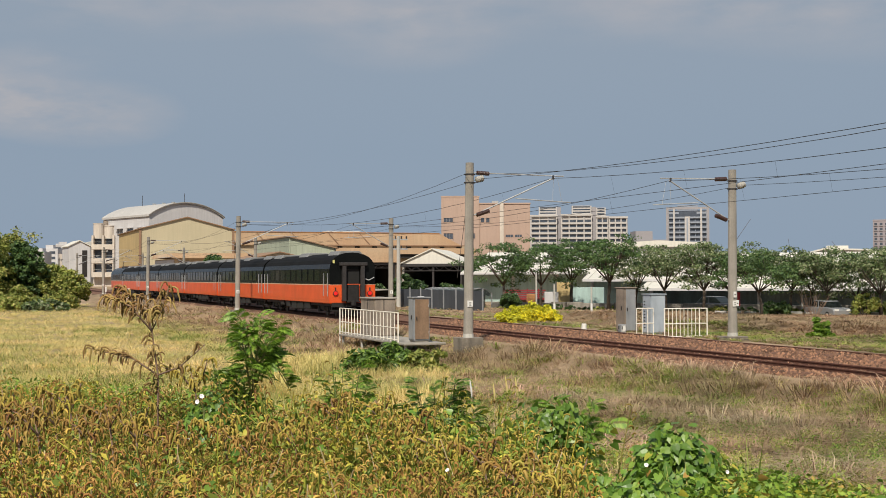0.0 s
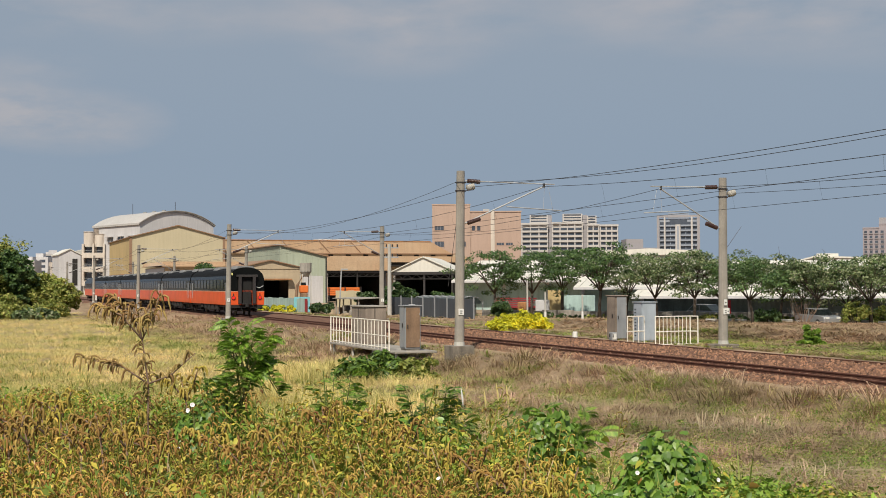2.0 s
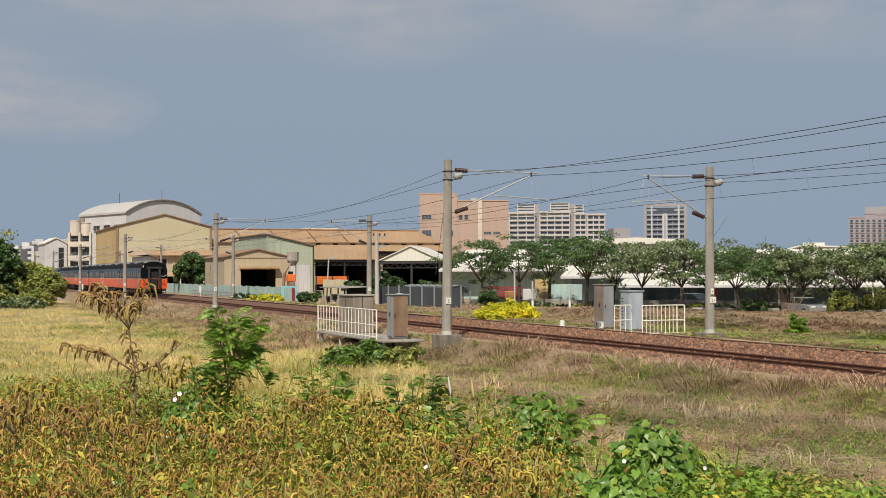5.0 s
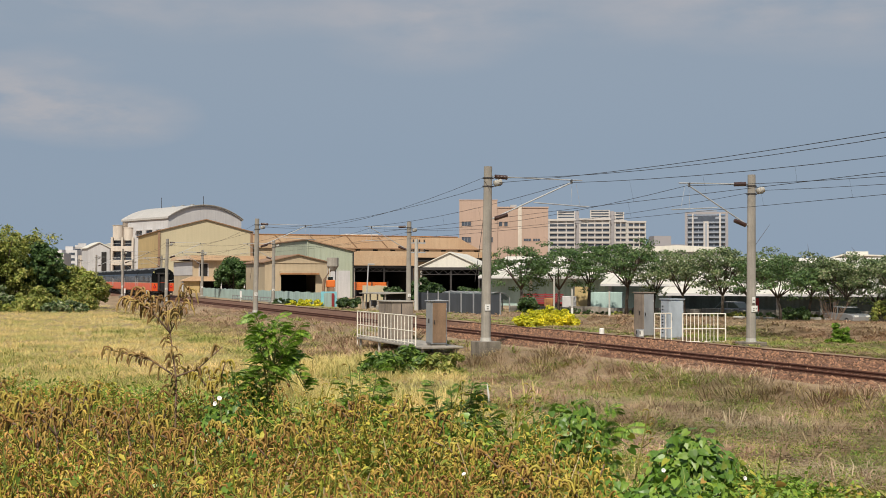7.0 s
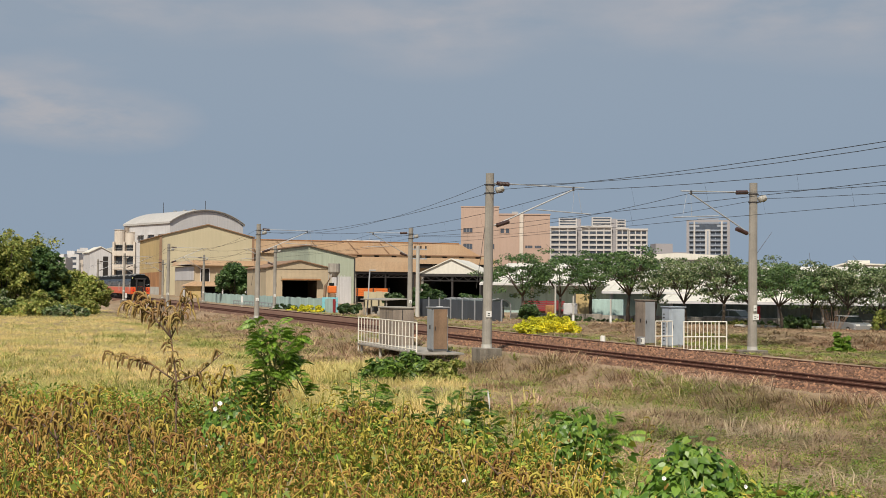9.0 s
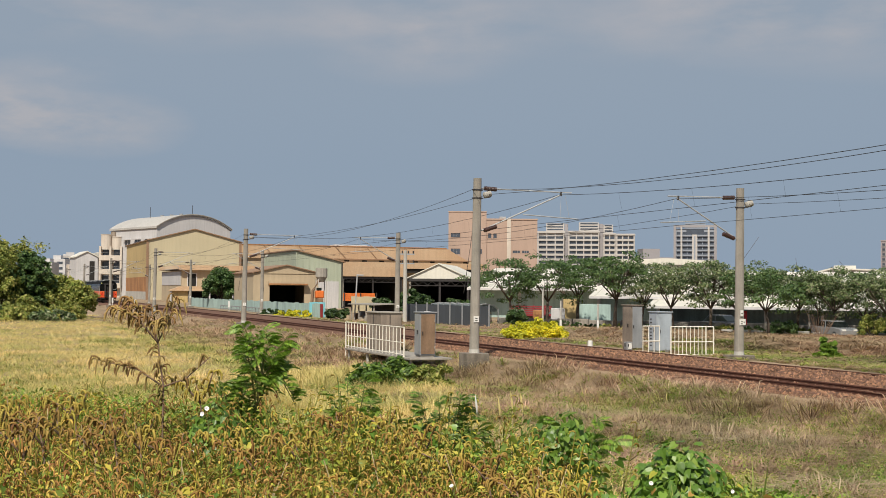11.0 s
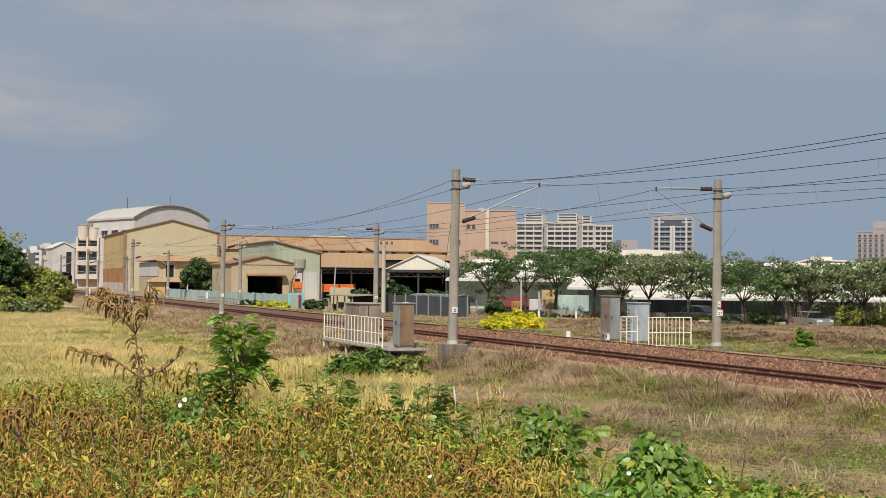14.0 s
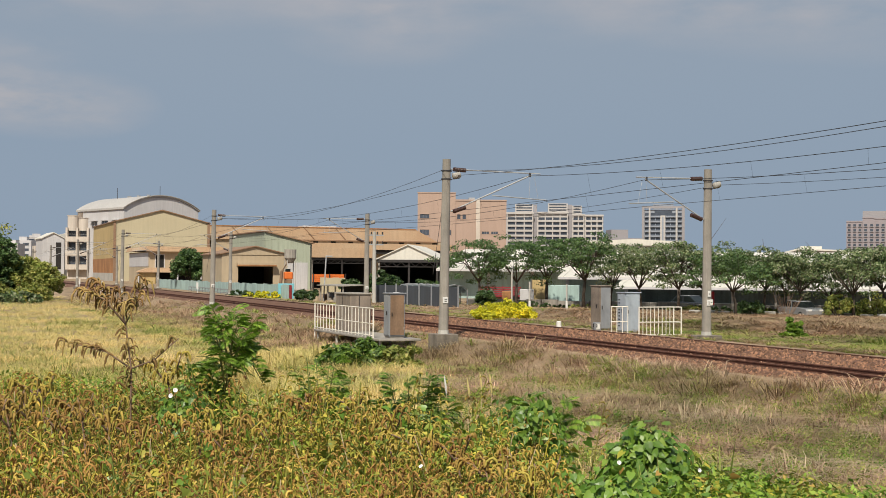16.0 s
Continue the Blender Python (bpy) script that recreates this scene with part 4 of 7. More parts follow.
def build_yellow_hall():
    root = thing("factory_hall", at(-0.2468, 330, size=1.435), "large cream and yellow sheet metal factory hall with gable roof", "building")
    w, d, eave, peak = 17.4, 34.0, 11.17, 13.4
    part("wall", MB().prism(gable_outline(w, eave, peak), 0, d), "cream_wall", root)
    part("side_wall", MB().box(-0.06, -0.003, 0, d, 4.4, eave), "yellow_wall", root, "yellow ribbed side cladding")
    part("side_wall_low", MB().box(-0.08, -0.003, 0, d, 1.6, 4.39), "rust_wall", root, "rust-stained cladding")
    part("base_wall", MB().box(-0.12, -0.003, -0.05, d, 0, 1.6), "concrete_pale", root)
    part("roof", roof_sheet(MB(), w, eave, peak, 0, d, 0.35, 0.16), "rib_roof", root)
    for x in (0.0, w):
        part("corner_trim", MB().box(x - 0.22, x + 0.22, -0.16, -0.003, 0, eave - 0.1), "rib_roof", root, "brown corner flashing")
    for i in range(6):
        x = 9.8 + i * 0.95 + (0.3 if i > 2 else 0)
        part("sign_mark", MB().box(x, x + 0.55, -0.3, -0.05, 6.05, 6.3).box(x + 0.12, x + 0.32, -0.3, -0.05, 6.3, 6.55), "white_paint", root)
        part("sign_mark", MB().box(x + 0.5, x + 0.78, -0.2, -0.05, 5.75, 6.45), "cab_brown", root)


def build_office():
    root = thing("workshop_office", at(-0.2187, 272, size=1.36), "two-storey tan workshop with orange sheet roof and dark windows", "building")
    w, d, h = 12.0, 23, 5.3
    part("wall", MB().box(0, w, 0, d, 0, h), "tan_wall", root)
    part("white_panel", MB().box(-0.06, -0.003, 1.0, d - 0.5, 2.9, h - 0.2), "white_wall", root, "white cladding panel")
    part("roof", MB().prism([(-0.5, h + 0.02), (w + 0.5, h + 0.02), (w + 0.5, h + 0.2), (-0.5, h + 0.2)], -1.0, 0.2).prism([(-0.6, h + 0.2), (w + 0.5, h + 0.2), (w + 0.3, h + 0.85), (-0.3, h + 0.85)], 0, d), "orange_roof", root, "tan sheet metal roof")
    for x, ww in ((1.0, 1.3), (5.0, 1.7), (9.2, 1.3)):
        win = part("window", MB().box(x, x + ww, -0.04, -0.003, 2.75, 4.75), "black", root, "dark open window")
        part("window_frame", MB().box(x - 0.14, x, -0.12, -0.003, 2.65, 4.85).box(x + ww, x + ww + 0.14, -0.12, -0.003, 2.65, 4.85).box(x - 0.14, x + ww + 0.14, -0.12, -0.003, 4.75, 4.85), "white_wall", win)
    for x in (3.4, 7.8):
        part("pilaster", MB().box(x, x + 0.25, -0.14, -0.003, 2.5, h), "tan_wall", root)
    part("lean_to_roof", MB().prism([(-2.6, 1.95), (w + 0.4, 1.95), (w + 0.4, 2.05), (-2.6, 2.05)], -4.5, -2.2).prism([(-2.4, 1.98), (w + 0.4, 1.98), (w + 0.2, 2.7), (-0.4, 2.7)], -2.3, -0.003), "orange_roof", root, "rusty lean-to roof")
    for x in (-2.4, 0.5, 3.7, 7.4, 11.1):
        part("post", MB().box(x, x + 0.2, -4.3, -4.1, 0, 1.95), "white_wall", root)
    part("low_wall", MB().box(-2.4, 0.4, -3.9, -3.7, 0, 1.95), "yellow_wall", root)
    # a black sheet on the wall paints the shade below the lean-to
    part("dark_bay", MB().box(0.6, w, -0.1, -0.05, 0.2, 1.9), "black", root)


def build_garage():
    root = thing("garage_shed", at(-0.1606, 177), "tan sheet metal garage with open dark doorway", "building")
    w, d, eave, peak = 9.7, 14, 5.5, 6.6
    dl, dr, dh = 2.37, 7.5, 3.73
    o = MB()
    o.prism([(0, 0), (dl, 0), (dl, dh), (dr, dh), (dr, 0), (w, 0), (w, eave), (w * 0.5, peak), (0, eave)], 0, 0.25)
    part("front_wall", o, "tan_wall", root)
    part("side_wall", MB().box(0, 0.2, 0.25, d, 0, eave).box(w - 0.2, w, 0.25, d, 0, eave), "tan_wall", root)
    # back wall and floor are black to paint in the unlit inside
    part("back_wall", MB().box(0.2, w - 0.2, d - 0.2, d, 0, eave), "black", root)
    part("floor_slab", MB().box(0.2, w - 0.2, 0.25, d - 0.2, -0.1, 0.05), "black", root)
    part("roof", roof_sheet(MB(), w, eave, peak, 0, d, 0.3, 0.14), "rib_roof", root)
    part("canopy", MB().prism([(dl - 0.25, dh + 0.1), (dr + 0.3, dh + 0.1), (dr + 0.3, dh + 0.55), (dl - 0.25, dh + 0.55)], -0.9, -0.003), "tan_wall", root)
    part("awning_edge", MB().box(dl - 0.3, dr + 0.3, -1.0, -0.9, dh + 0.05, dh + 0.25), "rust_wall", root)
    part("gutter", MB().box(0, w, -0.1, -0.003, eave - 0.1, eave - 0.02), "tan_wall", root)


def build_green_hall():
    root = thing("factory_hall", at(-0.126, 197), "pale green sheet metal hall with single-pitch roof", "building")
    w, d = 7.7, 25.6
    part("wall", MB().prism([(0, 0), (w, 0), (w, 7.6), (0, 9.3)], 0, d), "green_wall", root)
    part("roof", MB().prism([(-0.3, 9.38), (w + 0.4, 7.52), (w + 0.4, 7.68), (-0.3, 9.55)], -0.35, d + 0.3), "rib_roof", root)
    for i in range(8):
        x = i * 1.05
        part("wall_rib", MB().box(x, x + 0.07, -0.05, -0.003, 0, 9.2 - x * 0.22), "green_wall", root)
    part("corner_trim", MB().box(-0.1, 0.1, -0.1, -0.051, 0, 9.2), "green_wall", root)
    part("low_panel", MB().box(3.6, 7.0, -0.1, -0.052, 0, 4.5), "white_wall", root, "pale patched panel")
    part("downpipe", MB().tube([(w - 0.2, -0.2, 0), (w - 0.2, -0.2, 7.4)], 0.09, 6), "steel_dark", root)


def build_silo():
    root = thing("dust_collector", at(-0.1055, 172), "rusty dust collector hopper on a ladder frame", "dust collector")
    part("hopper", MB().tube([(0, 0, 4.2), (0, 0, 4.9), (0, 0, 6.1)], [0.35, 0.85, 0.85], 12), "concrete", root)
    for x, y in ((-0.6, -0.6), (0.6, -0.6), (-0.6, 0.6), (0.6, 0.6)):
        part("leg", MB().box(x - 0.06, x + 0.06, y - 0.06, y + 0.06, 0, 4.6), "concrete_pale", root)
    part("duct", MB().tube([(-0.4, -0.2, 4.4), (-1.3, -0.4, 3.0), (-1.5, -0.4, 0.6)], 0.22, 8), "cab_rust", root)
    lad = MB().box(0.9, 0.95, -0.5, -0.45, 0, 4.5).box(1.35, 1.4, -0.5, -0.45, 0, 4.5)
    for i in range(12):
        lad.box(0.95, 1.35, -0.5, -0.46, 0.3 + i * 0.35, 0.34 + i * 0.35)
    part("ladder", lad, "white_wall", root)


def build_long_shed():
    root = thing("long_factory_shed", at(-0.1690, 348, size=1.45), "long factory shed with tan and orange sheet metal roofs", "building")
    w, d = 48.0, 22
    part("wall", MB().box(0, w, 0, d, 0, 8.3), "tan_wall", root)
    part("roof", MB().prism([(-1, 8.3), (w - 1, 8.3), (w - 6, 10.9), (-1, 10.9)], -0.5, d), "orange_roof", root, "tan sheet metal roof slope")
    part("ridge_cap", MB().box(-1, w - 6, -0.6, -0.3, 10.85, 11.0), "rust_wall", root)
    part("clerestory", MB().box(18, w - 2, -3.0, -0.51, 7.7, 8.2), "tan_wall", root)
    part("step_roof", MB().box(17.6, w - 1.6, -3.4, -0.4, 8.2, 8.4), "rib_roof", root)
    for i in range(8):
        part("vent_opening", MB().box(19.5 + i * 3.6, 20.5 + i * 3.6, -3.06, -3.003, 7.8, 8.12), "interior", root)
    part("middle_roof", MB().prism([(17.5, 6.5), (w - 1, 6.5), (w - 1, 7.68), (17.5, 7.68)], -8.0, -3.01), "orange_roof", root)
    part("shadow_gap", MB().box(17.8, w - 1.4, -7.6, -4.0, 5.7, 6.5), "interior", root)
    for x in (6, 13, 20.5, 27):
        part("roof_rib", MB().prism([(x, 8.4), (x + 0.2, 8.4), (x - 2.2, 10.95), (x - 2.4, 10.95)], -0.62, -0.52), "rib_roof", root, "dark roof flashing")
    part("roof_unit", MB().box(20, 27, 6, 10, 10.8, 11.5), "white_wall", root, "white rooftop skylight box")


def build_open_shed(bearing, dist, w, eave, peak, roof_mat, label, flat):
    root = thing("open_shed", at(bearing, dist, YAW if flat else -8), label, "shed")
    d = 16
    if flat:
        part("roof", MB().prism([(-0.4, eave), (w + 0.4, eave), (w + 0.1, peak), (-0.1, peak)], -0.6, d), roof_mat, root, "orange-brown sheet roof")
    else:
        part("roof", roof_sheet(MB(), w, eave, peak, 0, d, 0.5, 0.12), roof_mat, root, "pale cream sheet roof")
        part("gable_sheet", MB().prism([(-0.2, eave - 0.1), (w + 0.2, eave - 0.1), (w / 2, peak)], -0.25, -0.15), roof_mat, root)
    part("fascia", MB().box(-0.2, w + 0.2, -0.3, -0.12, eave - 0.45, eave - 0.1), "steel_dark", root, "dark truss beam")
    for i in range(int(w / 1.2)):
        x = i * 1.2
        part("truss_web", MB().tube([(x, -0.2, eave - 0.95), (x + 0.6, -0.2, eave - 0.45), (x + 1.2, -0.2, eave - 0.95)], 0.05, 4), "steel_dark", root)
    part("truss_chord", MB().box(0, w, -0.26, -0.14, eave - 1.05, eave - 0.95), "steel_dark", root)
    # dark posts, walls, floor and goods carry the inside's shade in their colour
    for x in (0, w * 0.5, w - 0.25):
        part("post", MB().box(x, x + 0.25, -0.2, 0.05, 0, eave), "steel_dark" if x else "concrete", root)
    part("back_wall", MB().box(0, w, d - 0.3, d, 0, eave), "black", root)
    part("side_wall", MB().box(-0.1, 0, 0.3, d, 0, eave).box(w, w + 0.1, 0.3, d, 0, eave), "interior", root)
    part("floor_slab", MB().box(0, w, 0, d - 0.3, -0.1, 0.03), "black", root)
    part("stored_goods", MB().box(w * 0.1, w * 0.45, 5, 8, 0.03, 1.3).box(w * 0.55, w * 0.9, 6, 9, 0.03, 1.0), "interior", root)
    return root


def windows_grid(parent, face, cols, rows, x0, dx, ww, z0, dz, wh, material="window_far", skip=()):
    for c in range(cols):
        for r in range(rows):
            if (c, r) in skip:
                continue
            x, z = x0 + c * dx, z0 + r * dz
            if face == "front":
                mb = MB().box(x, x + ww, -0.12, -0.003, z, z + wh)
            else:
                mb = MB().box(-0.12, -0.003, x, x + ww, z, z + wh)
            part("window", mb, material, parent)


def build_pink_block():
    root = thing("pink_tiled_building", at(-0.0031, 420, 0, size=1.4), "large pink tiled block with few small windows", "building")
    part("wall", MB().box(9.2, 21.57, 0, 18, 0, 19.6), "pink_tile", root)
    part("tall_wing", MB().box(0, 9.2, -0.3, 12, 0, 21.4), "pink_tile", root)
    for x, ww, y, z, wh in ((0.6, 2.2, -0.3, 15.3, 1.0), (0.6, 2.2, -0.3, 11.25, 1.3), (9.6, 0.8, 0.0, 15.2, 1.1), (10.9, 0.8, 0.0, 15.2, 1.1), (15.6, 1.75, 0.0, 11.6, 0.6), (17.9, 1.6, 0.0, 11.6, 0.6),
                            (0.6, 2.2, -0.3, 7.2, 1.3), (7.4, 0.7, -0.3, 11.3, 1.2)):
        win = part("window", MB().box(x, x + ww, y - 0.06, y - 0.003, z, z + wh), "window_far", root)
        part("window_frame", MB().box(x - 0.12, x, y - 0.16, y - 0.003, z - 0.1, z + wh + 0.1).box(x + ww, x + ww + 0.12, y - 0.16, y - 0.003, z - 0.1, z + wh + 0.1).box(x, x + ww, y - 0.16, y - 0.003, z + wh, z + wh + 0.1), "pink_tile", win)
        if ww > 1:
            for k in (0.33, 0.66):
                part("mullion", MB().box(x + ww * k - 0.04, x + ww * k + 0.04, y - 0.10, y - 0.061, z, z + wh), "apt_grey", win)
    part("pipe_chase", MB().box(14.2, 15.1, -0.35, -0.003, 0, 19.9), "cream_white", root, "pale vertical shaft")
    part("parapet", MB().box(9.2, 21.7, -0.15, 0.15, 19.6, 19.95), "pink_tile", root)
    part("parapet", MB().box(-0.1, 9.3, -0.4, -0.1, 21.4, 21.65), "pink_tile", root)
    part("roof_unit", MB().box(12.5, 14.0, 3, 5, 19.6, 20.6), "galvanised", root)


def build_apartments():
    root = thing("apartment_building", at(0.0689, 790, -5), "long pale stone-coloured apartment building with rows of windows", "building")
    for x, w, h, y, cols in ((0, 17.2, 41.2, 0, 3), (19.5, 19.8, 41.6, 1.0, 4), (41.8, 7.9, 40.4, 2.0, 2), (49.7, 11.8, 39.8, -0.8, 3)):
        part("wing", MB().box(x, x + w, y, y + 18, 0, h), "apt_wall", root)
        step = 3.15
        for r in range(4, 13):
            z = r * step - 0.6
            if z + 1.6 > h:
                continue
            part("balcony_rail", MB().box(x + 0.3, x + w - 0.3, y - 1.2, y - 0.003, z - 1.35, z - 0.15), "apt_wall", root)
            cw = (w - 1.0) / cols
            for k in range(cols):
                part("window", MB().box(x + 0.5 + k * cw + 0.35, x + 0.5 + (k + 1) * cw - 0.35, y - 0.2, y - 0.004, z, z + 1.55), "window_far", root)
        for k in range(cols + 1):
            px = x + 0.5 + k * (w - 1.0) / cols
            part("pier", MB().box(px - 0.35, px + 0.35, y - 1.0, y - 0.005, 0, h), "apt_wall", root)
        part("roof_parapet", MB().box(x - 0.2, x + w + 0.2, y - 1.3, y - 0.2, h - 0.4, h + 0.7), "apt_wall", root)
    for x0, x1 in ((17.2, 19.5), (39.3, 41.8)):
        part("shaft", MB().box(x0, x1, 3, 12, 0, 47.0), "apt_grey", root, "grey recessed stair shaft")
    for x0, x1, z0, z1 in ((5.4, 17.0, 41.2, 47.2), (26.4, 39.0, 41.6, 47.8), (41.9, 48.0, 40.4, 46.4)):
        house = part("roof_house", MB().box(x0, x1, 3, 12, z0, z1), "apt_wall", root)
        for k in range(3):
            zz = z0 + 1.6 + k * 1.7
            part("opening", MB().box(x0 + 0.8, x1 - 0.8, 2.9, 2.996, zz, zz + 0.8), "window_far", house)


def build_blue_tower():
    root = thing("apartment_tower", at(0.1788, 790, -11.5), "blue-grey high-rise apartment tower with pale vertical piers", "building")
    w, h, d = 26.9, 46.4, 20
    part("wall", MB().box(0, w, 0, d, 0, h - 2.2), "tower_blue", root)
    step = 3.15
    for x0, x1 in ((1.9, 4.3), (5.6, 11.4), (15.0, 21.2), (22.6, 25.0)):
        for r in range(4, 14):
            z = r * step - 0.5
            part("window", MB().box(x0, x1, -0.12, -0.003, z, z + 1.7), "window_far", root)
            part("balcony_rail", MB().box(x0 - 0.1, x1 + 0.1, -1.1, -0.13, z - 1.2, z - 0.15), "tower_blue", root)
            if x1 - x0 > 3:
                m = (x0 + x1) / 2
                part("mullion", MB().box(m - 0.2, m + 0.2, -0.3, -0.121, z, z + 1.7), "tower_blue", root)
    for x0, x1, top in ((0, 1.6, h), (4.4, 5.4, h - 1), (11.6, 14.8, h - 6), (21.3, 22.4, h - 1), (25.2, 26.9, h)):
        part("pier", MB().box(x0, x1, -1.6, -0.003, 0, top), "apt_wall" if x1 - x0 > 2 or top < h else "apt_grey", root, "pale vertical pier")
    part("core_line", MB().box(12.7, 13.7, -1.75, -1.603, 0, h - 7), "tower_blue", root)
    part("crown_beam", MB().box(1.6, 25.2, -1.4, 0.5, h - 1.4, h), "apt_grey", root, "pale roof beam between the piers")
    part("crown_window", MB().box(8, 19, -0.4, -0.01, h - 7.0, h - 3.0), "window_far", root)
    part("roof_house", MB().box(7, 20, 4, d - 4, h - 2.2, h + 1.6), "tower_blue", root)
    return root


def build_brown_tower():
    root = thing("apartment_tower", at(0.3457, 790, -20), "pinkish-brown high-rise apartment tower with many small windows", "building")
    for x0, x1, h, y in ((0, 9.8, 37.3, 0), (9.8, 17.0, 39.6, -1.0), (17.0, 34, 39.0, 0.5)):
        part("wing", MB().box(x0, x1, y, y + 18, 0, h), "apt_brown", root)
        n = max(2, int((x1 - x0) / 3.0))
        cw = (x1 - x0) / n
        for r in range(4, 12):
            z = r * 3.15 - 0.2
            for k in range(n):
                xx = x0 + (k + 0.28) * cw
                part("window", MB().box(xx, xx + cw * 0.5, y - 0.12, y - 0.003, z, z + 1.5), "window_far", root)
                part("sill", MB().box(xx - 0.3, xx + cw * 0.5 + 0.3, y - 0.6, y - 0.122, z - 0.5, z - 0.1), "apt_grey", root)
        part("parapet", MB().box(x0 - 0.1, x1 + 0.1, y - 0.3, y + 0.2, h, h + 0.8), "apt_brown", root)
    part("roof_house", MB().box(9.9, 26, 3, 14, 39.0, 44.4), "apt_grey", root, "dark rooftop block")
    return root


def build_white_sheds():
    for bearing, dist, turn, w, eave, peak, gap in ((0.017, 140, -10, 15.5, 3.35, 6.0, 99), (0.116, 122, -14, 9.0, 2.6, 5.4, 99), (0.163, 117, -20, 54, 1.75, 5.35, 99)):
        root = thing("white_warehouse", at(bearing, dist, turn), "long low warehouse with bright white sheet metal roof", "building")
        # the long shed's darker wall colour holds the shade below eaves and trees
        part("wall", MB().box(0, w, 1.5, 22, -0.6, eave), "teal_wall" if w > 20 else "turquoise", root, "greenish wall under the eaves")
        n = int(w / 1.9)
        slope = MB()
        vs = [(-0.5, -1.0, eave), (w + 0.5, -1.0, eave), (w + 0.5, 22, peak), (-0.5, 22, peak)]
        vs += [(x, y, z + 0.14) for x, y, z in vs]
        slope.add(vs, [(3, 2, 1, 0), (4, 5, 6, 7), (0, 1, 5, 4), (1, 2, 6, 5), (2, 3, 7, 6), (3, 0, 4, 7)])
        part("roof", slope, "white_roof", root, "white sheet metal roof slope")
        for i in range(n + 1):
            x = i * w / n
            part("roof_rib", MB().add([(x, -1.0, eave + 0.14), (x + 0.08, -1.0, eave + 0.14), (x + 0.08, 22, peak + 0.14), (x, 22, peak + 0.14), (x, -1.0, eave + 0.2), (x + 0.08, -1.0, eave + 0.2), (x + 0.08, 22, peak + 0.2), (x, 22, peak + 0.2)],
                                      [(3, 2, 1, 0), (4, 5, 6, 7), (0, 1, 5, 4), (1, 2, 6, 5), (2, 3, 7, 6), (3, 0, 4, 7)]), "white_roof", root)
        for i in range(int(w / 5)):
            part("pier", MB().box(i * 5, i * 5 + 0.3, 1.2, 1.497, -0.6, eave), "white_wall", root)
        part("gutter", MB().box(-0.5, w + 0.5, -1.12, -1.003, eave - 0.12, eave + 0.1), "white_wall", root)
    root = thing("gable_warehouse", at(0.287, 165, -15), "white gable warehouse roof above the trees", "building")
    part("wall", MB().prism(gable_outline(26, 5.6, 6.4, 3), 0, 20), "white_wall", root)
    part("roof", roof_sheet(MB(), 26, 5.6, 6.4, 0, 20, 0.6, 0.2, 3), "white_roof", root)
    part("roof_vent", MB().box(3.4, 6.2, 2, 4, 6.0, 6.95), "white_roof", root)
    root = thing("tall_white_shed", at(0.135, 190, -8), "white stepped warehouse roof behind the trees", "building")
    part("wall", MB().box(0, 14, 0, 12, 0, 7.4), "white_wall", root)
    part("roof", MB().prism([(-0.5, 7.4), (14.5, 7.4), (14.5, 8.0), (7, 8.4), (-0.5, 8.0)], -0.5, 12), "white_roof", root)
    root = thing("grey_block", at(0.150, 430, 5), "small grey apartment block with setbacks", "building")
    part("wall", MB().box(0, 13, 0, 10, 0, 15.5).box(2, 8, 1, 9, 15.5, 18.5), "apt_grey", root)
    windows_grid(root, "front", 5, 5, 0.9, 2.5, 1.3, 2.0, 2.8, 1.5)


def build_far_houses():
    """The small blocks of a distant town."""
    rng = random.Random(11)
    for i in range(32):
        b = (-0.352 + i * 0.0058 if i < 16 else -0.334 + (i - 16) * 0.0029) + rng.uniform(-0.001, 0.001)
        dist = rng.uniform(640, 900)
        w, h = rng.uniform(6, 11), 2.6 + dist * rng.uniform(0.012, 0.027)
        root = thing("town_house", at(b, dist, rng.uniform(-10, 25)), "small pale concrete house in the distant town", "building", "distant town houses")
        part("wall", MB().box(0, w, 0, 8, 0, h), rng.choice(["cream_white", "white_wall", "apt_wall", "pink_tile"]), root)
        part("roof_house", MB().box(w * 0.3, w * 0.7, 2, 6, h, h + 2), "white_wall", root)
        windows_grid(root, "front", 2, int(h / 3), w * 0.12, w * 0.45, w * 0.3, 1.2, 3.0, 1.4)
    root = thing("white_sheds", at(-0.3045, 515, 26, size=1.7), "white sheet metal shed with stepped gables beside the railway", "building")
    part("wall", MB().prism(gable_outline(5.2, 9.5, 10.8), 0, 10), "white_wall", root)
    part("roof", roof_sheet(MB(), 5.2, 9.5, 10.8, 0, 10, 0.3, 0.2), "white_roof", root)
    part("wing", MB().prism([(5.2, 0), (9.5, 0), (9.5, 11.6), (5.2, 10.6)], 1, 12), "concrete_pale", root)
    part("opening", MB().box(3.2, 4.4, -0.1, -0.003, 2, 8.5).box(6.2, 8.8, 0.9, 0.99, 3, 9.5), "interior", root)


build_dome_hall()
build_stair_tower()
build_yellow_hall()
build_office()
build_garage()
build_green_hall()
build_silo()
build_long_shed()
build_open_shed(-0.0889, 216, 11.0, 5.55, 7.3, "orange_roof", "open-sided shed with orange-brown roof and dark interior", True)
build_open_shed(-0.0345, 158, 7.7, 4.75, 6.5, "white_roof", "open-sided shed with pale gable roof and dark interior", False)
build_pink_block()
build_apartments()
build_blue_tower()
build_brown_tower()
build_white_sheds()
build_far_houses()

# ---- lineside things ----


def ground_at(x, y):
    return float(ground_z(x, y))


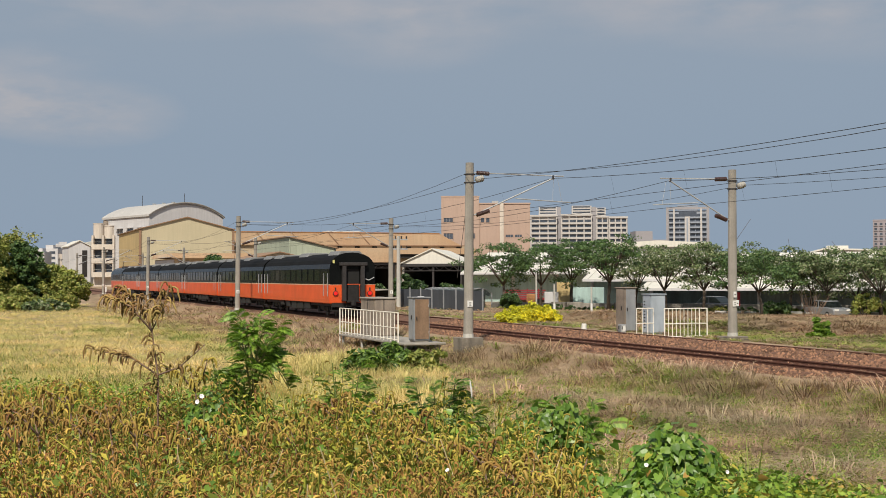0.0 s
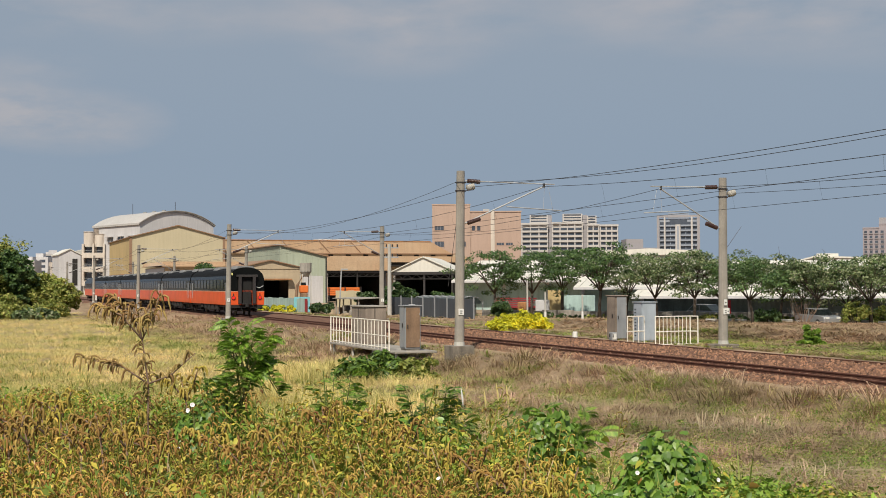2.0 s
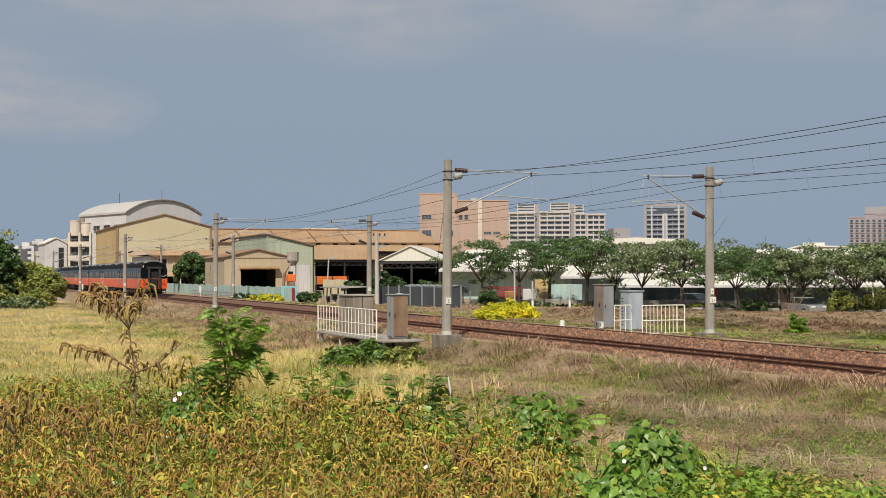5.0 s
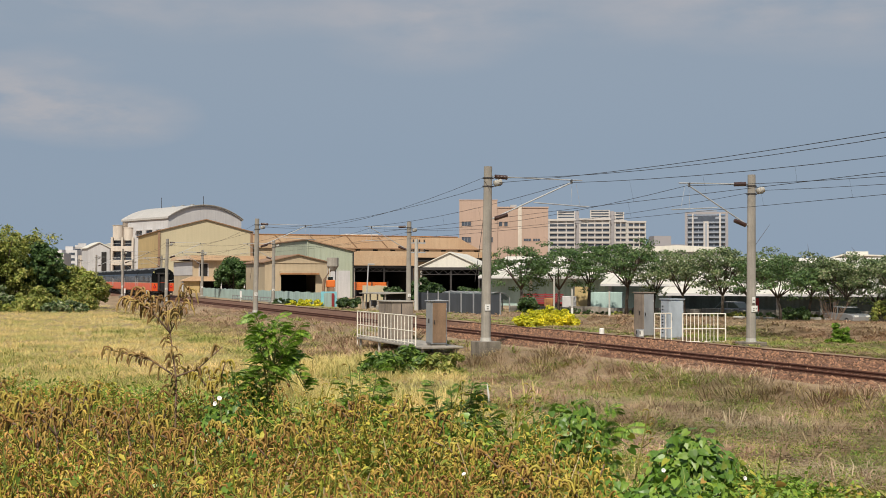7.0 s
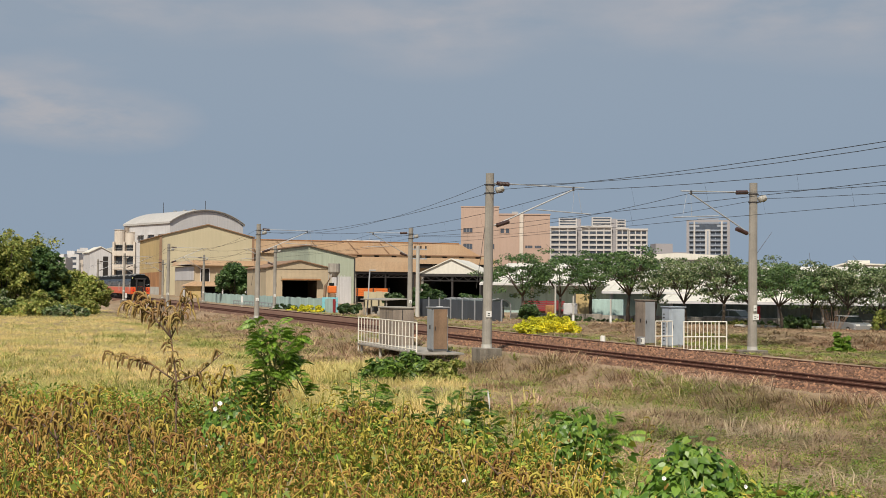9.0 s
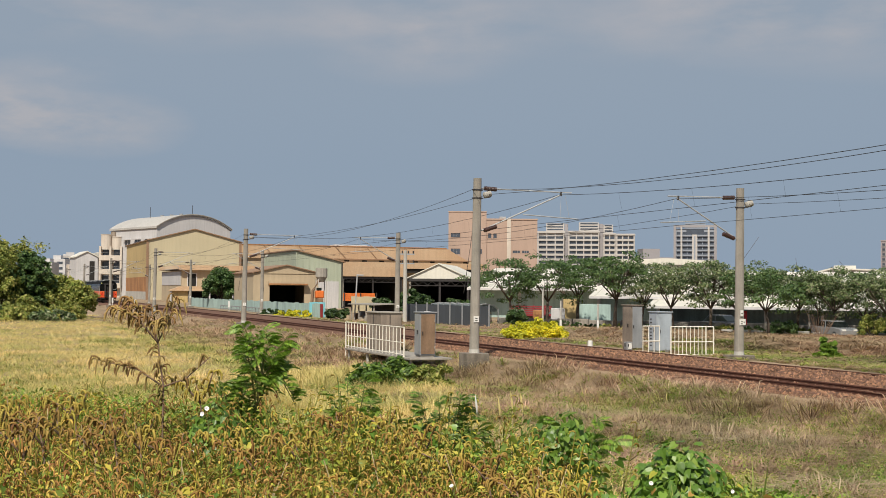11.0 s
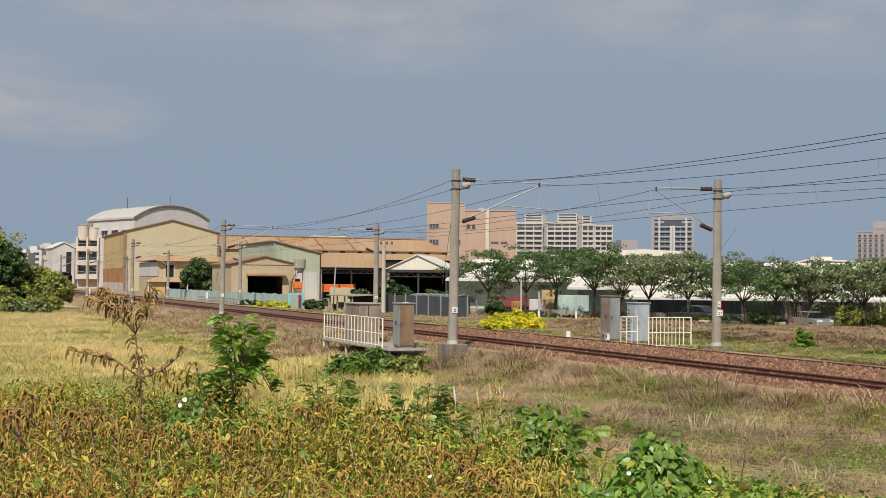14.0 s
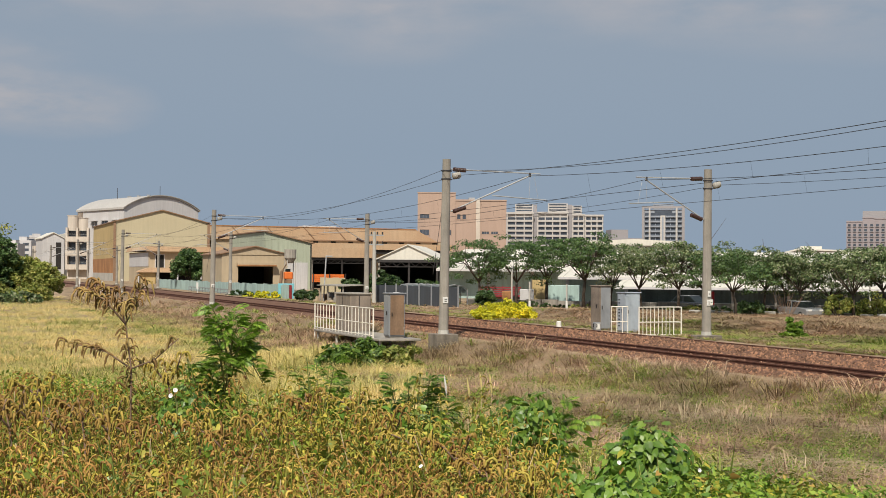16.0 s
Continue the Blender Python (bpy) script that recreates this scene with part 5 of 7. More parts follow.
def build_railing(m, length, height, n_bars, label, corner=0.0, legs=0.0, mid=(0.5,)):
    root = thing("railing", m, label, "fence", "lineside railings")
    part("top_rail", MB().tube([(0, 0, height), (0, length, height)], 0.024, 8), "cream_rail", root)
    part("bottom_rail", MB().tube([(0, 0, 0.10), (0, length, 0.10)], 0.022, 8), "cream_rail", root)
    for k in mid:
        part("middle_rail", MB().tube([(0, 0, height * k), (0, length, height * k)], 0.02, 8), "cream_rail", root)
    for i in range(n_bars + 1):
        y = length * i / n_bars
        big = i in (0, n_bars)
        part("post" if big else "baluster", MB().tube([(0, y, -legs if big else 0.02), (0, y, height + (0.02 if big else 0))], 0.035 if big else 0.02, 8), "cream_rail", root)
    if corner:
        part("return_rail", MB().tube([(0, 0, height), (corner, 0, height)], 0.024, 8).tube([(corner, 0, height), (corner, 0, 0)], 0.024, 8), "cream_rail", root)
        part("return_rail", MB().tube([(0, 0, height * 0.5), (corner, 0, height * 0.5)], 0.02, 8), "cream_rail", root)
    return root


def build_cabinet(m, w, d, h, left_mat, front_mat, label, louvre=False, hood=True):
    """x across the railway, the door on the side that faces back along it."""
    root = thing("equipment_cabinet", m, label, "electrical cabinet", "lineside cabinets")
    part("body", MB().box(0, w, 0, d, 0.08, h), left_mat, root, bevel=0.012)
    part("plinth", MB().box(0.04, w - 0.04, 0.04, d - 0.04, 0, 0.08), "concrete", root)
    door = part("door", MB().box(0.04, w - 0.04, -0.03, -0.002, 0.14, h - 0.06), front_mat, root, bevel=0.008)
    part("door_handle", MB().box(w * 0.12, w * 0.12 + 0.03, -0.07, -0.031, h * 0.5, h * 0.5 + 0.16), "steel_dark", door)
    for z in (h * 0.2, h * 0.8):
        part("hinge", MB().tube([(w - 0.05, -0.04, z), (w - 0.05, -0.04, z + 0.1)], 0.015, 6), "galvanised", door)
    side = part("side_door", MB().box(-0.03, -0.002, 0.05, d - 0.05, 0.14, h - 0.06), left_mat, root, bevel=0.008)
    part("side_handle", MB().box(-0.07, -0.031, d * 0.3, d * 0.3 + 0.05, h * 0.52, h * 0.52 + 0.18), "steel_dark", side)
    if louvre:
        for i in range(9):
            part("louvre", MB().box(-0.05, -0.031, d * 0.62, d * 0.78, 0.35 + i * 0.16, 0.40 + i * 0.16), "steel_dark", side)
    if hood:
        part("hood", MB().box(-0.06, w + 0.06, -0.06, d + 0.06, h, h + 0.05), left_mat, root, bevel=0.012)
    return root


def build_platform():
    root = thing("equipment_platform", along(50.75, 17.6, -0.30), "concrete slab on steel legs carrying cabinets beside the track", "platform")
    part("slab", MB().box(0, 1.95, 0, 10.2, -0.10, 0.0), "concrete", root, bevel=0.02)
    for y in (0.3, 3.5, 6.7, 9.9):
        for x in (0.15, 1.75):
            part("leg", MB().box(x - 0.05, x + 0.05, y - 0.05, y + 0.05, -1.3, -0.10), "concrete_pale", root)
    build_railing(along(51.75, 17.66, -0.30), 9.2, 1.30, 18, "cream-painted steel railing round a trackside platform", legs=0.9, mid=(0.48, ))
    build_cabinet(along(51.3, 18.25, -0.30), 0.72, 0.72, 1.95, "cab_grey", "cab_rust", "tall trackside cabinet with grey side and rust-brown door")
    b = thing("equipment_housing", along(57.6, 18.45, -0.30), "weathered brown concrete equipment housing", "equipment box")
    part("body", MB().box(0, 1.08, 0, 2.3, 0, 1.80), "cab_brown", b, bevel=0.03)
    part("lid", MB().box(-0.06, 1.14, -0.06, 2.36, 1.80, 1.88), "concrete", b, bevel=0.02)
    part("panel_seam", MB().box(-0.012, -0.002, 1.15, 1.2, 0.1, 1.75), "steel_dark", b)
    part("panel_seam", MB().box(0.45, 0.49, -0.012, -0.002, 0.1, 1.75), "steel_dark", b)
    st = thing("insulator_stack", along(53.6, 19.4, -0.30), "pale ribbed porcelain insulator stack on a post", "insulator")
    mb = MB().tube([(0, 0, 1.12 + i * 0.062) for i in range(15)], [0.24 if i % 2 else 0.14 for i in range(15)], 12)
    part("sheds", mb, "white_wall", st)
    part("post", MB().tube([(0, 0, 0), (0, 0, 1.2)], 0.07, 8), "galvanised", st)


build_platform()


def spot(bearing, n, z=0.0, turn=0.0):
    """Where a line of sight of that bearing meets the line n metres across the railway."""
    dist = n / (-UX + bearing * UY)
    p = (bearing * dist, dist)
    return pose(p[0], p[1], z, 0, 0, YAW + turn)


# darker brown body, paler grey door: shaded and sunlit faces put into the colours
build_cabinet(spot(0.1452, 31.0, -0.32), 0.62, 0.95, 2.28, "cab_brown", "cab_grey", "tall brown and grey trackside cabinet")
build_cabinet(spot(0.1660, 31.0, -0.32), 0.80, 0.80, 1.98, "cab_blue", "cab_blue", "pale blue-grey ribbed trackside cabinet with louvres", louvre=True)
build_cabinet(spot(0.1415, 30.45, -0.34), 0.3, 0.3, 0.5, "cab_grey", "white_paint", "small pale meter box on a post", hood=False)
r = thing("railing", pose(10.15, 57.4, -0.36, 0, 0, -68), "cream-painted steel railing beside cabinets", "fence", "lineside railings")
for k in (0.12, 0.72, 1.42):
    part("rail", MB().tube([(0, 0, k), (0, 1.9, k)], 0.026, 8), "cream_rail", r)
for i in range(10):
    part("baluster", MB().tube([(0, i * 1.9 / 9, 0), (0, i * 1.9 / 9, 1.44)], 0.03 if i in (0, 9) else 0.017, 8), "cream_rail", r)
for k in (0.12, 0.72, 1.42):
    part("return_rail", MB().tube([(0, 1.9, k), (0.30, 2.12, k)], 0.026, 8), "cream_rail", r)
part("post", MB().tube([(0.30, 2.12, 0), (0.30, 2.12, 1.44)], 0.03, 8), "cream_rail", r)
r2 = thing("railing", pose(8.95, 58.0, -0.36, 0, 0, -68), "short cream-painted steel railing between cabinets", "fence", "lineside railings")
for k in (0.12, 0.72, 1.42):
    part("rail", MB().tube([(0, 0, k), (0, 0.9, k)], 0.026, 8), "cream_rail", r2)
for i in range(4):
    part("baluster", MB().tube([(0, i * 0.3, 0), (0, i * 0.3, 1.44)], 0.02, 8), "cream_rail", r2)

mk = thing("marker_post", spot(0.1118, 30.3, -0.36), "short white cylindrical marker post on the ballast", "marker")
part("shaft", MB().tube([(0, 0, 0), (0, 0, 0.40), (0, 0, 0.44)], [0.14, 0.13, 0.10], 12), "white_paint", mk)
for s, n in ((176.0, 20.6), (207.0, 20.6), (160.0, 30.6)):
    mk = thing("marker_post", along(s, n, -0.4), "slim white lineside marker board on a post", "marker", "lineside marker posts")
    part("post", MB().tube([(0, 0, 0), (0, 0, 1.2)], 0.04, 6), "white_paint", mk)
    part("board", MB().box(-0.13, 0.13, -0.02, 0.02, 0.7, 1.5), "white_paint", mk)
cable = MB()
for i in range(30):
    cable.box(-0.25, 0.25, i * 3.0 + 0.02, i * 3.0 + 2.97, 0, 0.12)
solid("cable_trough", cable, "concrete", along(8, 29.9, -0.42), "line of grey concrete cable trough lids", "cable trough", kind="structure")

# ---- walls and yards beyond the railway ----


def build_panel_wall(s0, s1, n, z0, z1, step, material, name, label, posts=None):
    root = thing(name, along(s0, n, z0), label, "fence")
    k = int((s1 - s0) / step)
    for i in range(k):
        dz = 0.05 * math.sin(i * 2.3) if not posts else 0.0
        part("panel", MB().box(0, 0.06, i * step + 0.006, (i + 1) * step - 0.006, 0, z1 - z0 + dz), material, root)
        if posts:
            part("post", MB().box(-0.10, 0.0, i * step - 0.05, i * step + 0.05, 0, z1 - z0 + 0.16), posts, root)
    return root


build_panel_wall(128, 215, 34.5, -0.5, 1.15, 1.8, "turquoise", "boundary_wall", "pale turquoise sheet metal boundary wall")
gate = thing("blue_gate", at(-0.1150, 136, 8), "bright blue corrugated metal gate beside the wall", "gate")
for i in range(3):
    part("panel", MB().box(0.0, 1.75, 0.0, 0.05, 0.02 + i * 0.58, 0.58 + i * 0.58), "blue_panel", gate, bevel=0.01)
red_post = solid("gate_post", MB().box(-0.12, 0.12, -0.12, 0.12, 0, 1.6), "red", along(127.8, 34.3, -0.45), "dark red gate post", "post")
build_panel_wall(92.4, 113.1, 38.8, -0.45, 1.40, 2.95, "grey_fence", "boundary_fence", "dark grey corrugated boundary fence with grey posts", "cab_grey")
build_panel_wall(108, 114.0, 40.4, -0.45, 1.15, 2.0, "cream_wall", "cream_wall", "cream-painted yard wall")

fr = thing("blue_railing", along(150, 33.2, -0.45), "low grey-blue steel guard railing beside the track", "fence")
for i in range(16):
    part("post", MB().box(-0.04, 0.04, i * 2.0 - 0.04, i * 2.0 + 0.04, 0, 0.8), "cab_grey", fr)
part("rail", MB().box(-0.05, 0.05, 0, 30, 0.68, 0.8), "cab_grey", fr)
part("rail", MB().box(-0.05, 0.05, 0, 30, 0.3, 0.4), "cab_grey", fr)


def build_cage():
    root = thing("pipe_frame", along(99.5, 40.2, -0.6), "low arched pipe frame with grey netting behind the fence", "frame")
    for i in range(8):
        y = i * 1.6
        part("hoop", MB().tube([(0, y, 0), (0, y, 1.7), (0.35, y, 2.02), (1.2, y, 2.15), (2.0, y, 2.02), (2.4, y, 1.7), (2.4, y, 0)], 0.05, 6), "cab_grey", root)
    for x, z in ((0, 1.7), (0.35, 2.04), (2.0, 2.04)):
        part("rail", MB().tube([(x, 0, z), (x, 11.2, z)], 0.04, 6), "cab_grey", root)
    part("netting", MB().prism([(0.1, 1.45), (2.3, 1.45), (2.3, 1.66), (1.95, 1.95), (1.2, 2.08), (0.4, 1.95), (0.1, 1.66)], 0.1, 11.1), "teal_wall", root, "grey-green shade netting")


build_cage()


def build_shelter():
    root = thing("scrap_shelter", along(113.5, 35.6, -0.45), "patched yard shelter with sheet roof and piled scrap", "shed")
    part("roof", MB().prism([(-0.3, 1.65), (2.4, 1.75), (2.4, 1.83), (-0.3, 1.73)], -0.2, 7.8), "concrete", root)
    for y in (0, 2.5, 5, 7.5):
        part("post", MB().box(0, 0.12, y, y + 0.12, 0, 1.68), "concrete", root)
    part("back_wall", MB().box(2.2, 2.28, 0, 7.6, 0, 1.7), "interior", root)
    rng = random.Random(4)
    for i in range(14):
        y, w, h = rng.uniform(-1.5, 8), rng.uniform(0.3, 0.8), rng.uniform(0.3, 1.0)
        x = rng.uniform(-0.9, 1.2)
        part("scrap_box", MB().box(x, x + w, y, y + w, 0, h), rng.choice(["concrete", "cab_rust", "white_wall", "steel_dark", "cab_grey", "tan_wall"]), root, bevel=0.03)


build_shelter()
root = thing("orange_barrier", at(-0.0877, 170, YAW), "stack of bright orange metal panels in the yard", "metal panels")
for i in range(4):
    part("panel", MB().box(0, 4.6, i * 0.04, i * 0.04 + 0.03, 1.62 + i * 0.28, 1.87 + i * 0.28), "orange_panel", root)
for x in (0.1, 2.4, 4.7):
    part("post", MB().box(x, x + 0.12, -0.1, -0.003, 0, 2.80), "steel_dark", root)
yw = thing("yard_wall", at(-0.0812, 164, YAW), "stained cream sheet wall below orange metal panels", "wall")
for i in range(4):
    part("panel", MB().box(i * 0.86, i * 0.86 + 0.85, 0, 0.08, 0, 2.30 - 0.05 * (i % 2)), "cream_wall", yw)
sm = thing("excavator_arm", at(-0.1095, 168), "small orange machine parked beside the hopper", "machine")
part("body", MB().box(0, 1.1, 0, 1.0, 2.0, 3.0), "orange_panel", sm, bevel=0.1)
part("track_base", MB().box(0.1, 1.0, 0.0, 1.0, 0, 2.0), "cab_rust", sm, bevel=0.1)
part("cab", MB().box(0.2, 0.8, 0.2, 0.8, 3.0, 3.4), "glass_dark", sm, bevel=0.05)
tw = thing("power_pole", spot(-0.0378, 38.0, -0.45), "pale concrete power pole with crossarms and transformers", "utility pole")
part("shaft", MB().tube([(0, 0, 0), (0, 0, 6.9)], [0.22, 0.16], 12), "concrete_pale", tw)
for z in (6.5, 5.6):
    part("crossarm", MB().box(-0.9, 0.9, -0.06, 0.06, z, z + 0.12), "galvanised", tw)
    for x in (-0.8, -0.3, 0.3, 0.8):
        part("insulator", MB().tube([(x, 0, z + 0.12), (x, 0, z + 0.38)], 0.07, 6), "steel_dark", tw)
lp = thing("street_lamp", spot(-0.0785, 36.0, -0.45), "leaning grey yard lamp post", "lamp post")
part("post", MB().tube([(0, 0, 0), (0.25, 0, 4.6)], 0.07, 8), "galvanised", lp)
part("lamp_head", MB().box(0.2, 0.9, -0.1, 0.1, 4.55, 4.7), "galvanised", lp, bevel=0.03)
for b, h in ((0.0735, 3.2), (0.088, 2.4), (0.288, 3.4), (0.365, 3.4), (0.118, 2.2)):
    sp = thing("sign_post", at(b, 96, 0), "slim pale roadside post", "post", "roadside posts")
    part("post", MB().tube([(0, 0, 0), (0, 0, h)], 0.07, 8), "concrete_pale", sp)
    part("base", MB().tube([(0, 0, 0), (0, 0, 0.9)], 0.09, 8), "white_paint", sp)

# road edge beyond the trees
wl = thing("low_wall", pose(4.2, 114, -0.5, 0, 0, -36), "low grey stone wall along the road", "wall")
for i in range(30):
    part("stone_block", MB().box(i * 1.6, i * 1.6 + 1.54, 0, 0.35, 0, 0.75 + 0.06 * math.sin(i * 1.7)), "concrete", wl, bevel=0.03)
gb = thing("guard_blocks", pose(20.2, 93.0, -0.62, 0, 0, -34), "row of pale concrete guard blocks along the road edge", "barrier")
for i in range(18):
    part("block", MB().box(i * 1.15, i * 1.15 + 0.85, 0, 0.3, 0, 0.55 + 0.03 * math.sin(i * 2.7)), "concrete_pale", gb, bevel=0.03)
solid("road", MB().box(0, 75, 0, 9, 0, 0.06), "asphalt", pose(6.0, 118, -0.34, 0, 0, -36), "grey asphalt road behind the tree row", "road", kind="structure")


UNDERGROWTH = []


def build_car(m, paint, label):
    root = thing("parked_car", m, label, "car", "parked cars")
    body = [(0, 0.32), (4.4, 0.32), (4.45, 0.75), (4.1, 0.9), (3.2, 0.98), (1.0, 0.98), (0.1, 0.9), (-0.03, 0.6)]
    part("body", MB().prism([(x, z) for x, z in body], 0, 1.7), paint, root, bevel=0.05)
    part("cabin", MB().prism([(0.8, 0.97), (3.35, 0.97), (2.75, 1.45), (1.35, 1.47)], 0.1, 1.6), "glass_dark", root, bevel=0.04)
    part("roof", MB().prism([(1.3, 1.42), (2.8, 1.42), (2.7, 1.5), (1.45, 1.52)], 0.12, 1.58), paint, root, bevel=0.03)
    part("door_pillar", MB().box(2.0, 2.1, 0.07, 0.13, 0.95, 1.46), paint, root)
    for x in (0.8, 3.5):
        for y in (-0.02, 1.54):
            wh = part("wheel", MB().tube([(x, y, 0.31), (x, y + 0.2, 0.31)], 0.31, 16), "black", root)
            part("rim", MB().tube([(x, y - 0.01, 0.31), (x, y + 0.21, 0.31)], 0.18, 12), "galvanised", wh)
    part("headlight", MB().box(4.3, 4.46, 0.15, 0.5, 0.68, 0.82), "white_paint", root)
    part("headlight", MB().box(4.3, 4.46, 1.2, 1.55, 0.68, 0.82), "white_paint", root)
    part("tail_light", MB().box(-0.03, 0.1, 0.1, 0.4, 0.7, 0.85), "red", root)
    return root


build_car(at(0.2895, 90, -74, -0.5, 0.84), "car_silver", "silver saloon car parked under roadside trees")
build_car(at(0.1960, 106, -48, -0.70), "car_dark", "dark saloon car parked beside the warehouse")
rs = thing("red_sign", at(0.2345, 97, 0, -0.5), "narrow red roadside sign on a post", "sign")
part("board", MB().box(0, 0.35, 0, 0.05, 0.7, 1.75), "car_red", rs, bevel=0.01)
part("post", MB().box(0.14, 0.2, 0.05, 0.1, 0, 1.7), "galvanised", rs)
bc = thing("water_drum", at(0.2715, 96, 0, -0.5), "small blue plastic water drum under the trees", "drum")
part("drum", MB().tube([(0, 0, 0), (0, 0, 0.1), (0, 0, 0.85), (0, 0, 0.95)], [0.32, 0.36, 0.36, 0.30], 14), "car_blue", bc)
for i in range(13):
    bb = 0.06 + i * 0.026
    dd = 108 - i * 1.75
    UNDERGROWTH.append((bb * dd, dd))


def build_red_trailer():
    root = thing("red_trailer", at(0.0455, 122, -10, -0.5), "dark red flatbed farm trailer parked behind the trees", "trailer")
    part("bed", MB().box(0, 4.5, 0, 1.8, 0.75, 0.95), "red", root, bevel=0.02)
    for i in range(4):
        part("beam", MB().box(0.5 - 0.1 * i, 4.0 + 0.1 * i, -0.05 + 0.1 * i, 0.02 + 0.1 * i, 1.0 + i * 0.2, 1.14 + i * 0.2), "red", root)
    for x in (0.5, 1.5, 2.5, 3.6):
        part("stake", MB().box(x, x + 0.1, -0.12, -0.052, 0.95, 1.85), "red", root)
    part("chassis", MB().box(0.3, 4.1, 0.3, 1.5, 0.5, 0.75), "cab_rust", root)
    for x in (0.9, 3.6):
        part("wheel", MB().tube([(x, -0.05, 0.42), (x, 0.2, 0.42)], 0.42, 14), "black", root)


build_red_trailer()
for b, w, h, mt, lb in ((0.0800, 1.3, 1.6, "white_wall", "white container"), (0.1030, 2.9, 2.0, "turquoise", "turquoise sheet fence panel"), (0.0655, 0.9, 1.4, "rust_wall", "pinkish rusty tank"), (0.0900, 1.3, 2.5, "yellow_wall", "yellow-brown hut")):
    solid("yard_fence" if "fence" in lb else "yard_box", MB().box(0, w, 0, 0.8, 0, h), mt, at(b, 116, -10, -0.5), lb + " standing behind the low wall", "yard clutter", bevel=0.04)

# ---- plants ----


def leaf_cards(centres, radii, per, size, rng, flat=0.6, long=1.6):
    """Small leaf blades, two triangles each, in clumps round centres."""
    vs, fs = [], []
    c = np.repeat(np.asarray(centres, float), per, 0)
    r = np.repeat(np.asarray(radii, float), per)[:, None]
    k = len(c)
    d = rng.normal(size=(k, 3))
    d /= np.linalg.norm(d, axis=1, keepdims=True)
    p = c + d * r * rng.random((k, 1)) ** 0.4 * np.array([1, 1, flat])
    up = d * 0.6 + rng.normal(size=(k, 3)) * 0.5 + np.array([0, 0, 0.5])
    up /= np.linalg.norm(up, axis=1, keepdims=True)
    a = np.cross(up, rng.normal(size=(k, 3)))
    a /= np.linalg.norm(a, axis=1, keepdims=True)
    b = np.cross(up, a)
    s = size * rng.uniform(0.6, 1.3, (k, 1))
    v = np.stack([p - a * s * long * 0.5, p + b * s * 0.5 + up * s * 0.1, p + a * s * long * 0.5, p - b * s * 0.5 + up * s * 0.1], 1).reshape(-1, 3)
    i = np.arange(k)[:, None] * 4
    f = np.concatenate([i + np.array([[0, 1, 2]]), i + np.array([[0, 2, 3]])], 1).reshape(-1, 3)
    return v, f


def leaf_mesh(name, v, f, material):
    me = bpy.data.meshes.new(name)
    me.from_pydata([tuple(p) for p in v], [], [tuple(int(i) for i in q) for q in f])
    me.materials.append(M[material])
    return me


def make_tree(name, m, seed, height, clear, spread, leaf, label, category, group, clumps=38, per=85, size=0.17, lean=0.0, flat=0.6, depth=0.35):
    """A trunk that forks into limbs, each tipped by flat clumps of leaves."""
    rng = np.random.default_rng(seed)
    root = thing(name, m, label, category, group)
    mb = MB()
    fork = Vector((lean, rng.uniform(-0.15, 0.15), clear))
    mb.tube([(0, 0, -0.1), (lean * 0.4 + 0.04, 0.03, clear * 0.5), fork], [height * 0.028, height * 0.022, height * 0.018], 8)
    centres, radii = [], []
    k = 7
    for i in range(k):
        w = 2 * math.pi * i / k + rng.uniform(-0.3, 0.3)
        rr = spread * rng.uniform(0.45, 0.95)
        tip = Vector((lean + rr * math.cos(w), rr * math.sin(w), clear + (height - clear) * rng.uniform(0.35, 0.9)))
        mid = fork.lerp(tip, 0.5) + Vector((0, 0, 0.25 * (height - clear) * rng.uniform(0.1, 0.6)))
        mb.tube([fork, mid, tip], [height * 0.012, height * 0.008, height * 0.003], 6)
        for _ in range(3):
            t2 = mid.lerp(tip, rng.uniform(0.3, 1.0)) + Vector(rng.normal(size=3)) * spread * 0.25
            mb.tube([mid, t2], [height * 0.005, height * 0.002], 5)
            t2.z = min(t2.z, height * 0.97)
            centres.append(t2)
            radii.append(spread * rng.uniform(0.20, 0.32))
        centres.append(tip)
        radii.append(spread * rng.uniform(0.24, 0.34))
    while len(centres) < clumps:
        w, q = rng.uniform(0, 6.28), spread * math.sqrt(rng.random())
        top = clear + (height - clear) * (0.98 - 0.45 * (q / spread) ** 2)
        centres.append(Vector((lean + q * math.cos(w), q * math.sin(w), top - (height - clear) * depth * rng.random() ** 1.5)))
        radii.append(spread * rng.uniform(0.16, 0.28) * (0.7 if clumps > 150 else 1))
    part("trunk", mb, "bark", root, smooth=True)
    v, f = leaf_cards([tuple(c) for c in centres], radii, per, size, rng, flat)
    crown = new("crown", leaf_mesh("crown", v, f, leaf))
    crown.parent = root
    return root


